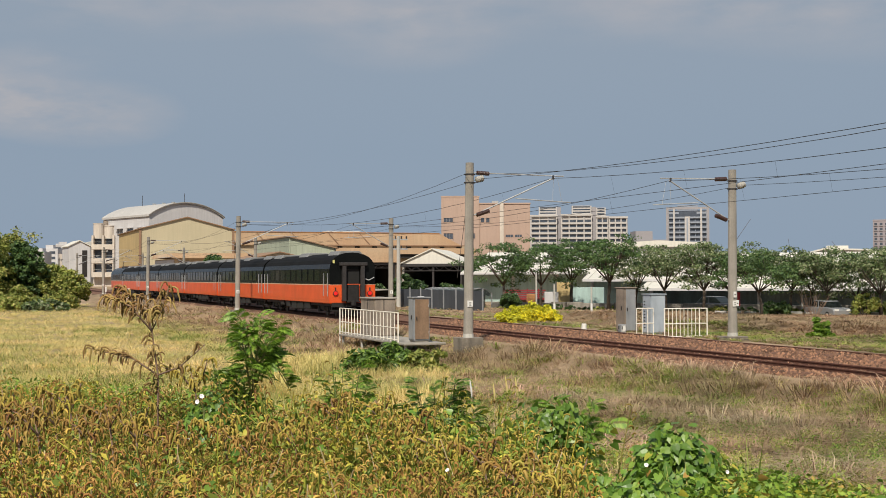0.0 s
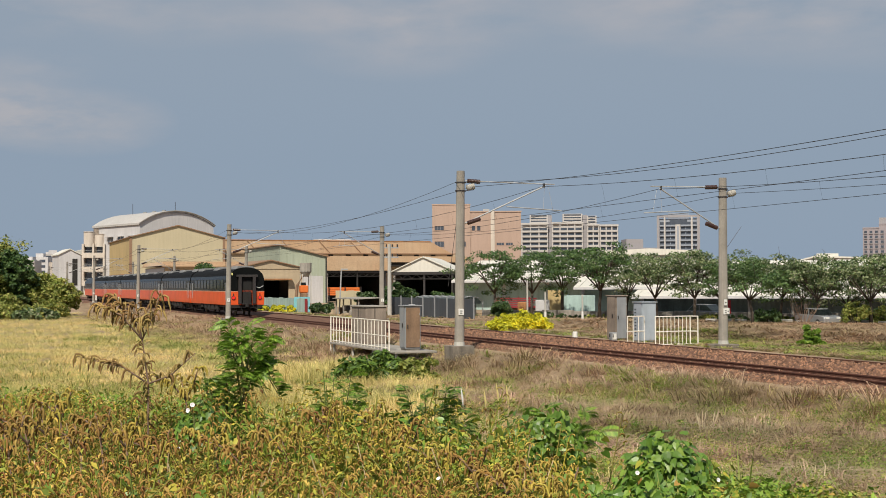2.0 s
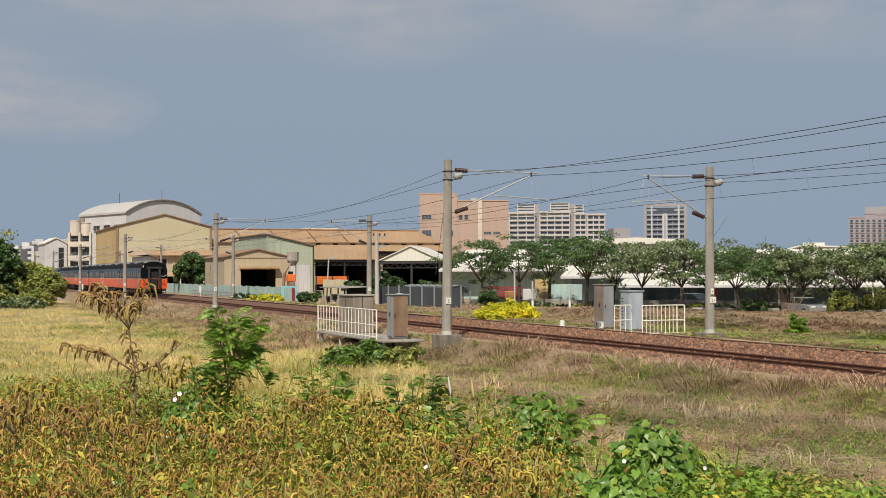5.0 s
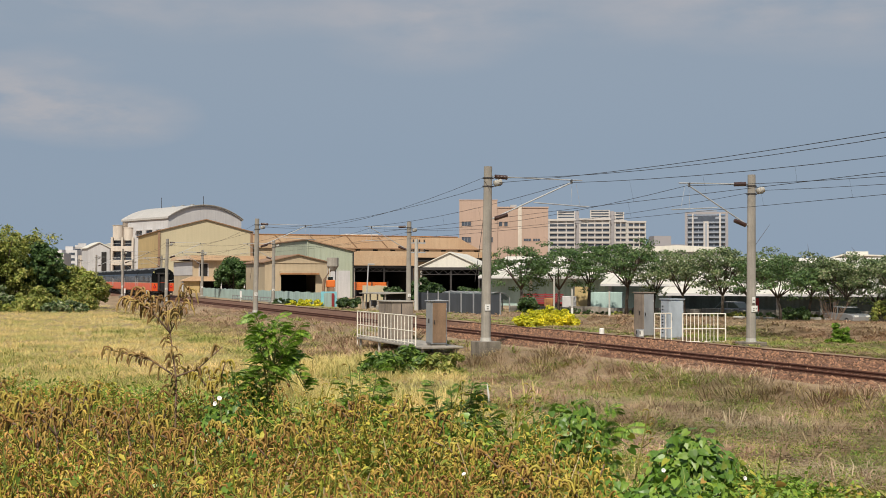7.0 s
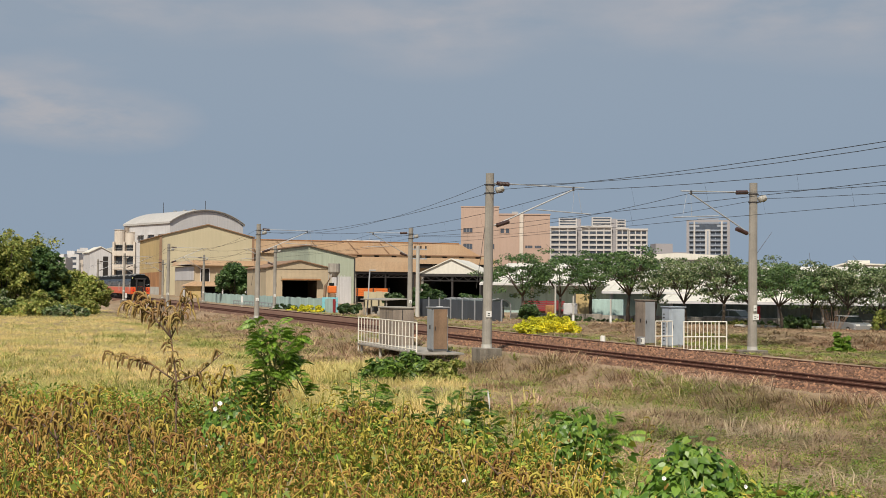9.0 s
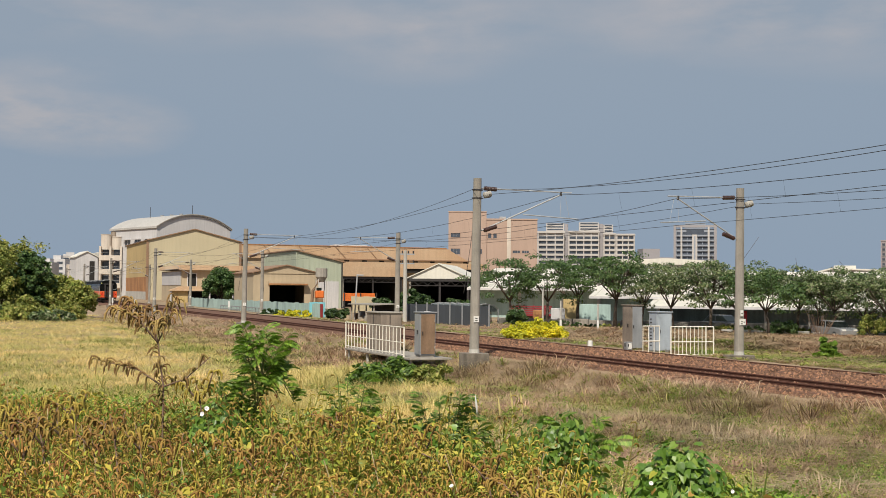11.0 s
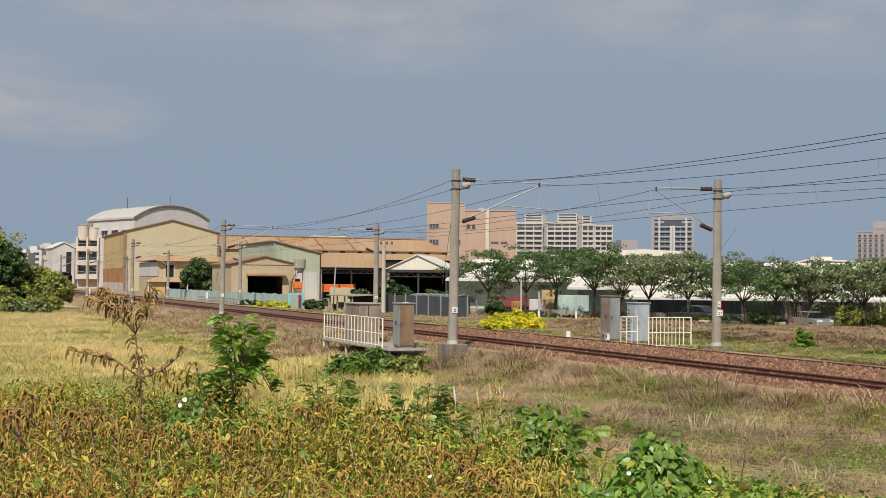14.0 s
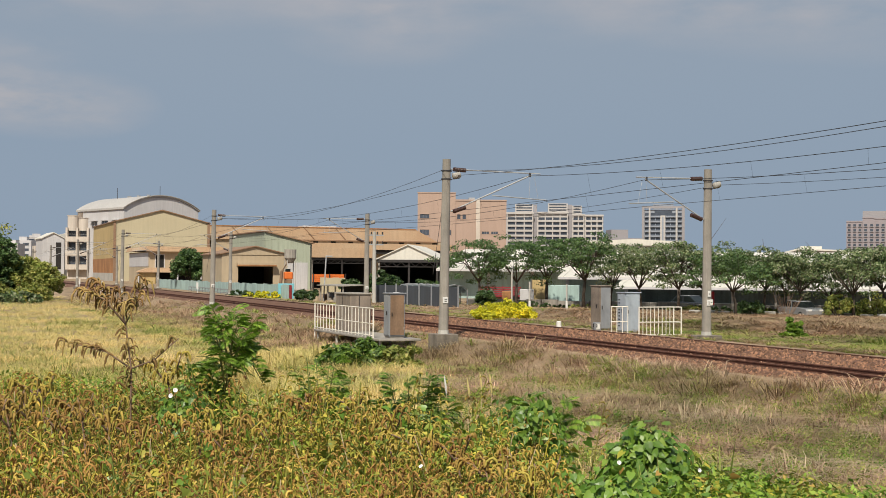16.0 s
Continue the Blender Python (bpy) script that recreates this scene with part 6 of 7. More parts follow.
ROW = [(0.047, 108, 5.3, 0), (0.0767, 109, 5.3, 0), (0.1019, 110, 5.9, 0), (0.1317, 102, 6.0, 0), (0.1530, 105, 5.2, 1), (0.1780, 99, 5.0, 1), (0.2080, 96, 5.0, 1), (0.2290, 97, 4.6, 1),
       (0.2557, 88, 5.0, 0), (0.2788, 91, 5.3, 0), (0.2960, 95, 4.6, 0), (0.3111, 89, 5.0, 0), (0.3330, 92, 4.3, 1), (0.3513, 86, 5.2, 1), (0.3780, 88, 5.0, 0), (0.4000, 86, 5.0, 0)]
for i, (b, dist, h, pale) in enumerate(ROW):
    hh = h + (0.45 if b < 0.25 else -0.35 if b < 0.36 else 0.1)
    make_tree("street_tree", pose(b * dist, dist, ground_at(b * dist, dist) - 0.02, 0, 0, i * 47), 20 + i, hh, hh * (0.36 if not pale else 0.32), 3.05 + 0.3 * math.sin(i * 2.1), "tree_pale" if pale or b > 0.27 else "tree_leaf",
              "street tree with thin trunk and airy " + ("pale green" if pale else "dark green") + " crown", "tree", "row of street trees", clumps=64, per=84, size=0.122, lean=0.25 * math.sin(i * 1.3), flat=0.34)
tb = thing("bare_shrub", at(0.2975, 87, 0, -0.6), "leafless brown shrub under the trees", "shrub")
mb = MB()
rng_b = np.random.default_rng(5)
for i in range(26):
    d = Vector((rng_b.normal() * 0.9, rng_b.normal() * 0.5, 1.0 + 1.4 * rng_b.random()))
    mb.tube([(0, 0, 0), d * 0.5 + Vector((rng_b.normal() * 0.1, 0, 0)), d], [0.020, 0.014, 0.006], 4)
tagged(part("twigs", mb, "dead_twig", tb), kind="stuff")

make_tree("yard_tree", spot(-0.1855, 36.5, -0.5), 77, 6.5, 1.0, 2.8, "tree_leaf", "rounded dark green tree behind the turquoise wall", "tree", "", clumps=110, per=80, size=0.26, flat=0.85)
for b, nn, h, sp, sd in ((-0.0330, 40.5, 3.3, 1.4, 81), (-0.024, 41.0, 2.7, 1.1, 82), (-0.056, 40.5, 2.4, 1.2, 83), (0.004, 43.0, 2.3, 1.5, 84), (0.0130, 43.0, 1.9, 1.2, 85), (-0.093, 32.8, 1.3, 0.9, 86), (0.052, 41.0, 1.7, 0.8, 87)):
    make_tree("yard_shrub", spot(b, nn, -0.5), sd, h, h * 0.2, sp, "dark_leaf", "dense dark green shrub beside the yard", "shrub", "yard shrubs", clumps=45, per=70, size=0.22)


def make_bush(name, m, seed, size_xyz, leaf, label, per=60, clumps=60, size=0.12, group=""):
    """A mound of leaf clumps on a few short stems."""
    rng = np.random.default_rng(seed)
    root = thing(name, m, label, "bush", group)
    mb = MB()
    cs, rs = [], []
    for i in range(clumps):
        w, q = rng.uniform(0, 6.28), math.sqrt(rng.random())
        x, y = q * math.cos(w) * size_xyz[0], q * math.sin(w) * size_xyz[1]
        top = size_xyz[2] * (1 - q ** 3 * 0.55) * rng.uniform(0.72, 1.05)
        cs.append((x, y, top * (1 - 0.85 * rng.random() ** 1.6)))
        rs.append(min(size_xyz) * rng.uniform(0.18, 0.32))
        if i % 5 == 0:
            mb.tube([(x * 0.2, y * 0.2, 0), (x * 0.7, y * 0.7, top * 0.6), (x, y, top * 0.9)], [0.03, 0.02, 0.008], 5)
    part("stems", mb, "bark", root)
    v, f = leaf_cards(cs, rs, per, size, rng, 0.75)
    crown = new("leaves", leaf_mesh("leaves", v, f, leaf))
    crown.parent = root
    return root


make_bush("yellow_bush", spot(0.0675, 32.6, -0.42), 31, (2.0, 1.4, 1.22), "yellow_leaf", "bright yellow-leaved hedge bush beside the track", per=105, clumps=130, size=0.105)
for b in (-0.142, -0.131, -0.122):
    make_bush("yellow_bush", spot(b, 33.3, -0.5), int(-b * 1000), (2.0, 1.0, 0.8), "yellow_leaf" if b != -0.142 else "dark_leaf", "low bush with yellow flowers by the boundary wall", per=50, clumps=30, size=0.2, group="yellow bushes by the wall")
make_bush("small_tree", at(0.3030, 56, 0, -0.75), 35, (0.55, 0.55, 1.35), "sapling_leaf", "young bright green tree on the dry bank", per=60, clumps=40, size=0.12)
make_bush("small_tree", at(0.2930, 57, 0, -0.75), 36, (0.8, 0.6, 0.6), "sapling_leaf", "low bright green shrub on the dry bank", per=60, clumps=24, size=0.12)
# low plants; their dark leaves also stand in for shade under the trees
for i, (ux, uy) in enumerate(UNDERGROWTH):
    make_bush("undergrowth", pose(ux, uy, ground_at(ux, uy) - 0.05), 140 + i, (1.9, 0.9, 0.42 + 0.12 * math.sin(i * 2.2)), "dark_leaf" if i % 3 else "left_leaf", "low undergrowth at the feet of street trees, mostly darkened as shade", per=45, clumps=26, size=0.13, group="undergrowth")
for i, (b, dist, r, h) in enumerate(((0.268, 88, 1.0, 1.2), (0.340, 86, 1.0, 1.5), (0.352, 88, 1.2, 1.2), (0.372, 86, 1.5, 1.6))):
    make_bush("roadside_bush", at(b, dist, 0, ground_at(b * dist, dist) - 0.05), 240 + i, (r, r, h), "left_leaf" if i % 2 else "tree_leaf", "rounded green bush under the roadside trees", per=60, clumps=36, size=0.12, group="roadside bushes")
# scrub at the field's far edge
for i, (b, dist, h, sp) in enumerate(((-0.425, 140, 11.0, 6.5), (-0.395, 150, 10.0, 5.0), (-0.375, 146, 10.6, 4.6), (-0.357, 150, 10.2, 3.9), (-0.341, 148, 9.0, 2.9), (-0.324, 150, 5.8, 2.6), (-0.311, 152, 5.8, 2.4), (-0.3005, 150, 4.9, 1.9))):
    make_tree("scrub_tree", at(b, dist, 0, ground_at(b * dist, dist)), 50 + i, h * 0.94, h * 0.06, sp * 0.92, ("left_leaf", "field_green", "left_leaf", "left_leaf", "tree_leaf")[i % 5], "dense green scrub tree at the edge of the field", "tree", "scrub trees", clumps=240 if b < -0.34 else 120, per=48, size=0.24, flat=0.9, depth=0.85)
for i in range(11):
    b = -0.425 + i * 0.0112
    make_bush("scrub_bush", at(b, 136 + (i % 3) * 4, 0, -1.15), 70 + i, (2.3 + 0.6 * math.sin(i * 3.1), 2.0, 1.9 + 0.9 * math.sin(i * 2)), ("left_leaf", "field_green", "left_leaf", "left_leaf", "tree_pale")[i % 5], "low green scrub bush at the edge of the field", per=60, clumps=44, size=0.25, group="scrub bushes")

# grasses


def blade_tuft(rng, blades, height, spread, width, droop):
    """Bent blades, each of two joined triangles pairs."""
    vs, fs = [], []
    for i in range(blades):
        w = rng.uniform(0, 6.28)
        d = np.array([math.cos(w), math.sin(w), 0])
        side = np.array([-d[1], d[0], 0]) * width
        p0 = d * rng.uniform(0, spread * 0.3) + np.array([0, 0, -0.05])
        h = height * rng.uniform(0.6, 1.1)
        p1 = p0 + d * spread * 0.35 + np.array([0, 0, h * 0.6])
        p2 = p0 + d * spread * (0.7 + droop) + np.array([0, 0, h * (1 - 0.4 * droop)])
        k = len(vs)
        vs += [p0 - side, p0 + side, p1 + side * 0.8, p1 - side * 0.8, p2]
        fs += [(k, k + 1, k + 2), (k, k + 2, k + 3), (k + 3, k + 2, k + 4)]
    return np.array(vs), np.array(fs)


def patch(x, y, f, seed):
    return np.sin(x * f + seed) * np.cos(y * f * 0.8 + seed * 2) + 0.6 * np.sin(x * f * 2.3 + y * f * 1.7 + seed * 3) + 0.4 * np.cos(x * f * 4.1 - y * f * 3.3 + seed)


def sow(name, material, label, count, d0, d1, a0, a1, keep, height, blades=7, width=0.006, spread=0.22, droop=0.5, seed=1, grow=0.016, power=1.0, lump=0.12):
    rng = np.random.default_rng(seed)
    d = d0 * (d1 / d0) ** (rng.random(count) ** power)
    a = rng.uniform(a0, a1, count)
    x, y = a * d, d
    n = UY * x - UX * y
    b = (x + y) / 1.414
    ok = keep(x, y, n, b, rng)
    x, y, d = x[ok], y[ok], d[ok]
    z = ground_z(x, y)
    chunks = []
    for k in range(5):
        sel = (np.arange(len(x)) % 5) == k
        m = sel.sum()
        hs = height * rng.uniform(0.55, 1.3, m) * np.clip(1 + lump * patch(x[sel], y[sel], 0.9, seed), 0.4, 2.0)
        g = 1 + d[sel] * grow
        base = blade_tuft(np.random.default_rng(seed * 10 + k), blades, 1.0, spread / height, width / height, droop)
        sc = np.stack([hs * g, hs * g, hs], 1)
        chunks.append(strew(base, np.stack([x[sel], y[sel], z[sel]], 1), rng.uniform(0, 6.28, m), sc, rng.normal(0, 0.12, (m, 2))))
    v, f = merge(chunks)
    return bulk(name, v, f, material, label, "grass")


sow("dry_grass", "dry_grass", "tall dry straw-yellow grass covering the field", 36000, 18, 165, -0.44, 0.14,
    lambda x, y, n, b, r: (n < 16.2) & (b > 10) & (patch(x, y, 0.16, 1.0) + patch(x, y, 0.05, 4) + np.clip((y - 58) / 20 + (x / y + 0.25) * 6, -1.2, 1.6) + r.normal(0, 0.45, len(x)) > -0.75), 0.34, blades=7, width=0.0058, spread=0.32, droop=1.0, seed=3)
sow("field_grass", "field_green", "green and yellow grass in the field", 36000, 14, 150, -0.44, 0.30,
    lambda x, y, n, b, r: (n < 15.5) & (b > 9) & (patch(x, y, 0.16, 1.0) + patch(x, y, 0.05, 4) + np.clip((y - 58) / 20 + (x / y + 0.25) * 6, -1.2, 1.6) + r.normal(0, 0.45, len(x)) < -0.05), 0.34, blades=8, width=0.007, seed=4)
sow("embankment_grass", "bank_grass", "dry brown grass on the railway embankment", 60000, 15, 150, -0.32, 0.42,
    lambda x, y, n, b, r: (n > 13.0) & (n < 20.9) & (b > 9) & (patch(x, y, 0.5, 2.0) + r.normal(0, 0.5, len(x)) > -0.55), 0.36, blades=9, width=0.005, spread=0.34, droop=0.8, seed=5, lump=0.45)
sow("embankment_weeds", "bank_green", "green weeds among dry grass on the embankment", 44000, 14, 120, -0.3, 0.42,
    lambda x, y, n, b, r: (n > 11.5) & (n < 20.6) & (b > 9) & (patch(x, y, 0.5, 2.0) - 0.10 * (16 - n) + r.normal(0, 0.4, len(x)) < 0.5), 0.22, blades=9, width=0.008, droop=0.6, seed=6, lump=0.45)
sow("slope_straw", "dry_grass", "thin pale straw tufts on the embankment slope", 9000, 12, 60, -0.05, 0.43,
    lambda x, y, n, b, r: (n > 9.5) & (n < 20.4) & (b > 9) & (patch(x, y, 0.7, 5.5) + r.normal(0, 0.4, len(x)) > 0.3), 0.40, blades=7, width=0.0028, spread=0.30, droop=0.9, seed=17, lump=0.4)
sow("slope_thatch", "thatch", "matted pinkish-brown dead grass in tussocks on the slope", 15000, 9.5, 42, -0.04, 0.44,
    lambda x, y, n, b, r: (n > 8.0) & (n < 20.6) & (b > 8.8) & (patch(x, y, 0.9, 3.7) + 0.5 * patch(x, y, 2.6, 1.2) + r.normal(0, 0.35, len(x)) > -0.1), 0.40, blades=8, width=0.0034, spread=0.36, droop=1.1, seed=27, lump=0.5)
sow("lineside_scrub", "bank_grass", "tall brown dead weeds between the field and the track", 5000, 60, 170, -0.3, -0.03,
    lambda x, y, n, b, r: (n > 15.5) & (n < 20.0) & (patch(x, y, 0.3, 7.0) > -0.4), 0.55, blades=10, width=0.008, droop=0.3, seed=7)
sow("straw_clump", "dry_grass", "tall pale straw grass at the foot of the embankment", 7600, 25, 52, -0.16, 0.0,
    lambda x, y, n, b, r: (n > 9.0) & (n < 15.6) & (patch(x, y, 0.4, 6.0) > -0.45), 0.74, blades=9, width=0.004, droop=0.45, seed=15)
sow("far_verge_grass", "bank_grass", "dry brown grass beyond the railway", 22000, 40, 125, -0.2, 0.45,
    lambda x, y, n, b, r: (n > 31.2) & (n < 60) & (patch(x, y, 0.35, 3.0) > -0.3) & ((np.abs(n - 39.6) > 2.3) | (x < 9) | (r.random(len(x)) < 0.85)), 0.20, blades=6, width=0.009, droop=0.8, seed=8)
sow("far_verge_weeds", "bank_green", "patchy green grass beyond the railway", 14000, 38, 130, -0.2, 0.45,
    lambda x, y, n, b, r: (n > 31.0) & (n < 46) & ((np.abs(n - 39.6) > 2.5) | (x < 9) | (r.random(len(x)) < 0.1)) & ((patch(x, y, 0.35, 3.0) < -0.2) | (n < 34) | ((x > 11) & (n < 37.2))), 0.14, blades=7, width=0.012, droop=0.7, seed=9)

sow("verge_dead_grass", "bank_grass", "brown dead grass on the bank before the street trees", 6500, 52, 100, 0.10, 0.45,
    lambda x, y, n, b, r: (n > 34.5) & (n < 70), 0.24, blades=6, width=0.012, spread=0.34, droop=1.0, seed=31)
sow("verge_green_grass", "bank_green", "green grass strip beside the far track", 11000, 44, 80, 0.16, 0.46,
    lambda x, y, n, b, r: (n > 32.5) & (n < 37.4 + 0.8 * np.sin(x)), 0.20, blades=7, width=0.012, droop=0.7, seed=32)


# foreground weeds


def leaf_shape(size, rng, heart=False):
    """One blade folded along its midrib, pointing along x."""
    if heart:
        pts = [(0, 0, 0), (-0.16, 0.26, 0.03), (0.12, 0.44, 0.06), (0.55, 0.30, 0.02), (1.0, 0, -0.12), (0.55, -0.30, 0.02), (0.12, -0.44, 0.06), (-0.16, -0.26, 0.03), (0.45, 0, -0.02)]
        fs = [(0, 8, 1), (1, 8, 2), (2, 8, 3), (3, 8, 4), (4, 8, 5), (5, 8, 6), (6, 8, 7), (7, 8, 0)]
    else:
        pts = [(0, 0, 0), (0.35, 0.2, 0.04), (0.7, 0.16, 0.0), (1.0, 0, -0.16), (0.7, -0.16, 0.0), (0.35, -0.2, 0.04), (0.45, 0, 0.0)]
        fs = [(0, 6, 1), (1, 6, 2), (2, 6, 3), (3, 6, 4), (4, 6, 5), (5, 6, 0)]
    return np.array(pts) * size, np.array(fs)


def turned(v, rx, ry, rz, p):
    m = np.array(Euler((rx, ry, rz)).to_matrix())
    return v @ m.T + np.asarray(p)


def catkin(rng, start, way, length, r, rings=4, sides=3, up=None, hang=None):
    """A fuzzy tail that rises a little, hooks over and hangs."""
    pts = []
    way = np.asarray(way, float)
    p = np.asarray(start, float)
    up = rng.uniform(0.0, 1.0) if up is None else up
    hang = rng.uniform(0.4, 1.2) if hang is None else hang
    for i in range(rings):
        pts.append(p.copy())
        d = way * (1 - 0.9 * i / rings) + np.array([0, 0, up - hang * i * 4 / rings]) + rng.normal(0, 0.2, 3)
        p = p + d / np.linalg.norm(d) * length / (rings - 1)
    vs, fs = [], []
    for i, q in enumerate(pts):
        rr = r * (0.75 if i == 0 else 0.35 if i == rings - 1 else 1.05) * rng.uniform(0.8, 1.25)
        tgt = pts[min(i + 1, rings - 1)] - pts[max(i - 1, 0)]
        tgt = tgt / np.linalg.norm(tgt)
        s1 = np.cross(tgt, [0.31, 0.87, 0.4])
        s1 /= np.linalg.norm(s1)
        s2 = np.cross(tgt, s1)
        for j in range(sides):
            w = j * 2 * math.pi / sides + i * 0.5
            vs.append(q + (s1 * math.cos(w) + s2 * math.sin(w)) * rr * rng.uniform(0.75, 1.3))
    for i in range(rings - 1):
        for j in range(sides):
            a, b2 = i * sides + j, i * sides + (j + 1) % sides
            fs += [(a, b2, b2 + sides), (a, b2 + sides, a + sides)]
    return np.array(vs), np.array(fs)


def small_leaf(size):
    return np.array([(0, 0, 0), (0.45, 0.22, 0.05), (1.0, 0, -0.14), (0.45, -0.22, 0.05), (0.48, 0, 0.0)]) * size, np.array([(0, 4, 1), (1, 4, 2), (2, 4, 3), (3, 4, 0)])


def amaranth(seed, height, n_leaf, n_cat):
    """A seeding weed: (leaves and stems), (bunches of drooping seed tails)."""
    rng = np.random.default_rng(seed)
    green, brown = [], []
    lean = rng.normal(0, 0.10, 2)
    tips = []
    stems = MB()
    stems.tube([(0, 0, 0), (lean[0] * height * 0.5, lean[1] * height * 0.5, height * 0.55), (lean[0] * height, lean[1] * height, height)], [0.007, 0.005, 0.003], 3, False)
    tips.append(np.array([lean[0] * height, lean[1] * height, height]))
    for i in range(5):
        t, w = rng.uniform(0.35, 0.85), rng.uniform(0, 6.28)
        o = np.array([lean[0] * height * t, lean[1] * height * t, height * t])
        e = o + np.array([math.cos(w), math.sin(w), 0]) * rng.uniform(0.06, 0.20) + np.array([0, 0, rng.uniform(0.04, 0.18)])
        stems.tube([tuple(o), tuple(e)], [0.004, 0.002], 3, False)
        tips.append(e)
    sv, sf = np.array([tuple(p) for p in stems.v]), []
    for q in stems.f:
        sf += [(q[0], q[1], q[2]), (q[0], q[2], q[3])]
    green.append((sv, np.array(sf)))
    for i in range(n_leaf):
        v, f = small_leaf(rng.uniform(0.022, 0.05))
        w = rng.uniform(0, 6.28)
        if rng.random() < 0.6:
            o = tips[rng.integers(len(tips))] + rng.normal(0, 0.045, 3) - np.array([0, 0, 0.05])
        else:
            t = rng.uniform(0.3, 0.9)
            o = np.array([lean[0] * height * t, lean[1] * height * t, height * t]) + rng.normal(0, 0.05, 3)
        green.append((turned(v, rng.normal(0, 0.5), rng.uniform(-0.5, 0.9), w, o), f))
    for i in range(n_cat):
        o = tips[i % len(tips)] + rng.normal(0, 0.030, 3) - np.array([0, 0, rng.uniform(0, 0.13)])
        w = rng.uniform(0, 6.28)
        brown.append(catkin(rng, o, np.array([math.cos(w), math.sin(w), 0]), rng.uniform(0.030, 0.078), rng.uniform(0.0034, 0.0060), 5, 3, rng.uniform(0.6, 1.8), rng.uniform(0.8, 1.8)))
    return merge(green), merge(brown)


def taller(x, y):
    """The weeds grow taller towards the foot of the bank."""
    return 1 + (0.04 + 0.20 * np.clip((np.asarray(x) / np.asarray(y) + 0.24) / 0.14, 0, 1)) * np.clip((np.asarray(y) - 6.3) / 3.2, 0, 1)


def weed_mass():
    rng = np.random.default_rng(12)
    kinds = [amaranth(100 + i, h, 54, 28) for i, h in enumerate((0.95, 0.9, 0.8, 1.0, 0.85, 0.75))]
    cnt = 3500
    d = 4.7 * (13.5 / 4.7) ** rng.random(cnt)
    a = rng.uniform(-0.44, 0.40, cnt)
    x, y = a * d, d
    b = (x + y) / 1.414
    edge = 7.1 + 0.5 * np.sin(x * 1.7) + 0.3 * np.sin(x * 4.1 + y)
    ok = (b < edge) & (a < 0.085 + 0.03 * np.sin(d * 2) + 0.05 * rng.random(cnt) ** 3)
    ok &= rng.random(cnt) < 0.92
    x, y = x[ok], y[ok]
    z = ground_z(x, y)
    hs = rng.uniform(0.66, 1.10, len(x)) * (1 + 0.08 * patch(x, y, 1.9, 3.0)) * taller(x, y)
    brown_bed = patch(x, y, 0.9, 8.0) - 0.35 * x + rng.normal(0, 0.7, len(x)) > -0.15
    order = rng.integers(0, 3, len(x)) + np.where(brown_bed, 0, 3)
    greens, browns = [], []
    for k, (g, br) in enumerate(kinds):
        sel = order == k
        m = sel.sum()
        pl, yw = np.stack([x[sel], y[sel], z[sel]], 1), rng.uniform(0, 6.28, m)
        sc = hs[sel][:, None] * np.ones((1, 3))
        tl = rng.normal(0, 0.10, (m, 2))
        greens.append(strew(g, pl, yw, sc, tl))
        browns.append(strew(br, pl, yw, sc, tl))
    v, f = merge(greens)
    bulk("weed_foliage", v, f, "weed_leaf", "dense yellow-green weed leaves and stems on the bank", "weeds")
    half = len(browns) // 2
    for lot, mt in ((browns[:half], "catkin"), (browns[half:], "catkin_gold")):
        v, f = merge(lot)
        tails = bulk("weed_seed_tails", v, f, mt, "drooping golden-brown seed tails of dry weeds", "weeds")
        tails.data.polygons.foreach_set("use_smooth", np.ones(len(f), bool))


weed_mass()


def vine_leaves(centre_fn, count, size, rng):
    """Heart leaves lying on a mound: centre_fn gives a place and the way it faces."""
    chunks = []
    for i in range(count):
        p, nrm = centre_fn(rng)
        v, f = leaf_shape(size * rng.uniform(0.6, 1.25), rng, True)
        m = Vector(nrm).to_track_quat("Z", "Y").to_matrix()
        spin = Matrix.Rotation(rng.normal(-1.57, 0.8), 3, "Z")
        tip = Matrix.Rotation(rng.normal(0, 0.28), 3, "X") @ Matrix.Rotation(rng.normal(0.05, 0.3), 3, "Y")
        v = v @ np.array(m @ spin @ tip).T + np.asarray(p)
        chunks.append((v, f))
    return merge(chunks)


def stray_leaves():
    """Single broad leaves that show among the weeds."""
    rng = np.random.default_rng(77)
    cnt = 4200
    d = 4.2 * (12.5 / 4.2) ** rng.random(cnt)
    a = rng.uniform(-0.43, 0.26, cnt)
    x, y = a * d, d
    ok = ((x + y) / 1.414 < 7.2) & (patch(x, y, 1.6, 5.0) + rng.normal(0, 0.6, cnt) > 0.1)
    x, y = x[ok], y[ok]
    z = ground_z(x, y) + rng.uniform(0.5, 0.92, len(x)) * taller(x, y)
    chunks = []
    for px, py, pz in zip(x, y, z):
        v, f = leaf_shape(rng.uniform(0.024, 0.038) + 0.003 * py, rng, True)
        chunks.append((turned(v, rng.normal(-0.7, 0.5), rng.normal(0.3, 0.5), rng.uniform(0, 6.28), (px, py, pz)), f))
    half = len(chunks) // 2
    for lot, mt in ((chunks[:half], "vine_leaf"), (chunks[half:], "weed_leaf")):
        v, f = merge(lot)
        bulk("vine_leaves", v, f, mt, "broad green vine leaves among dry weeds", "vine leaves")


stray_leaves()


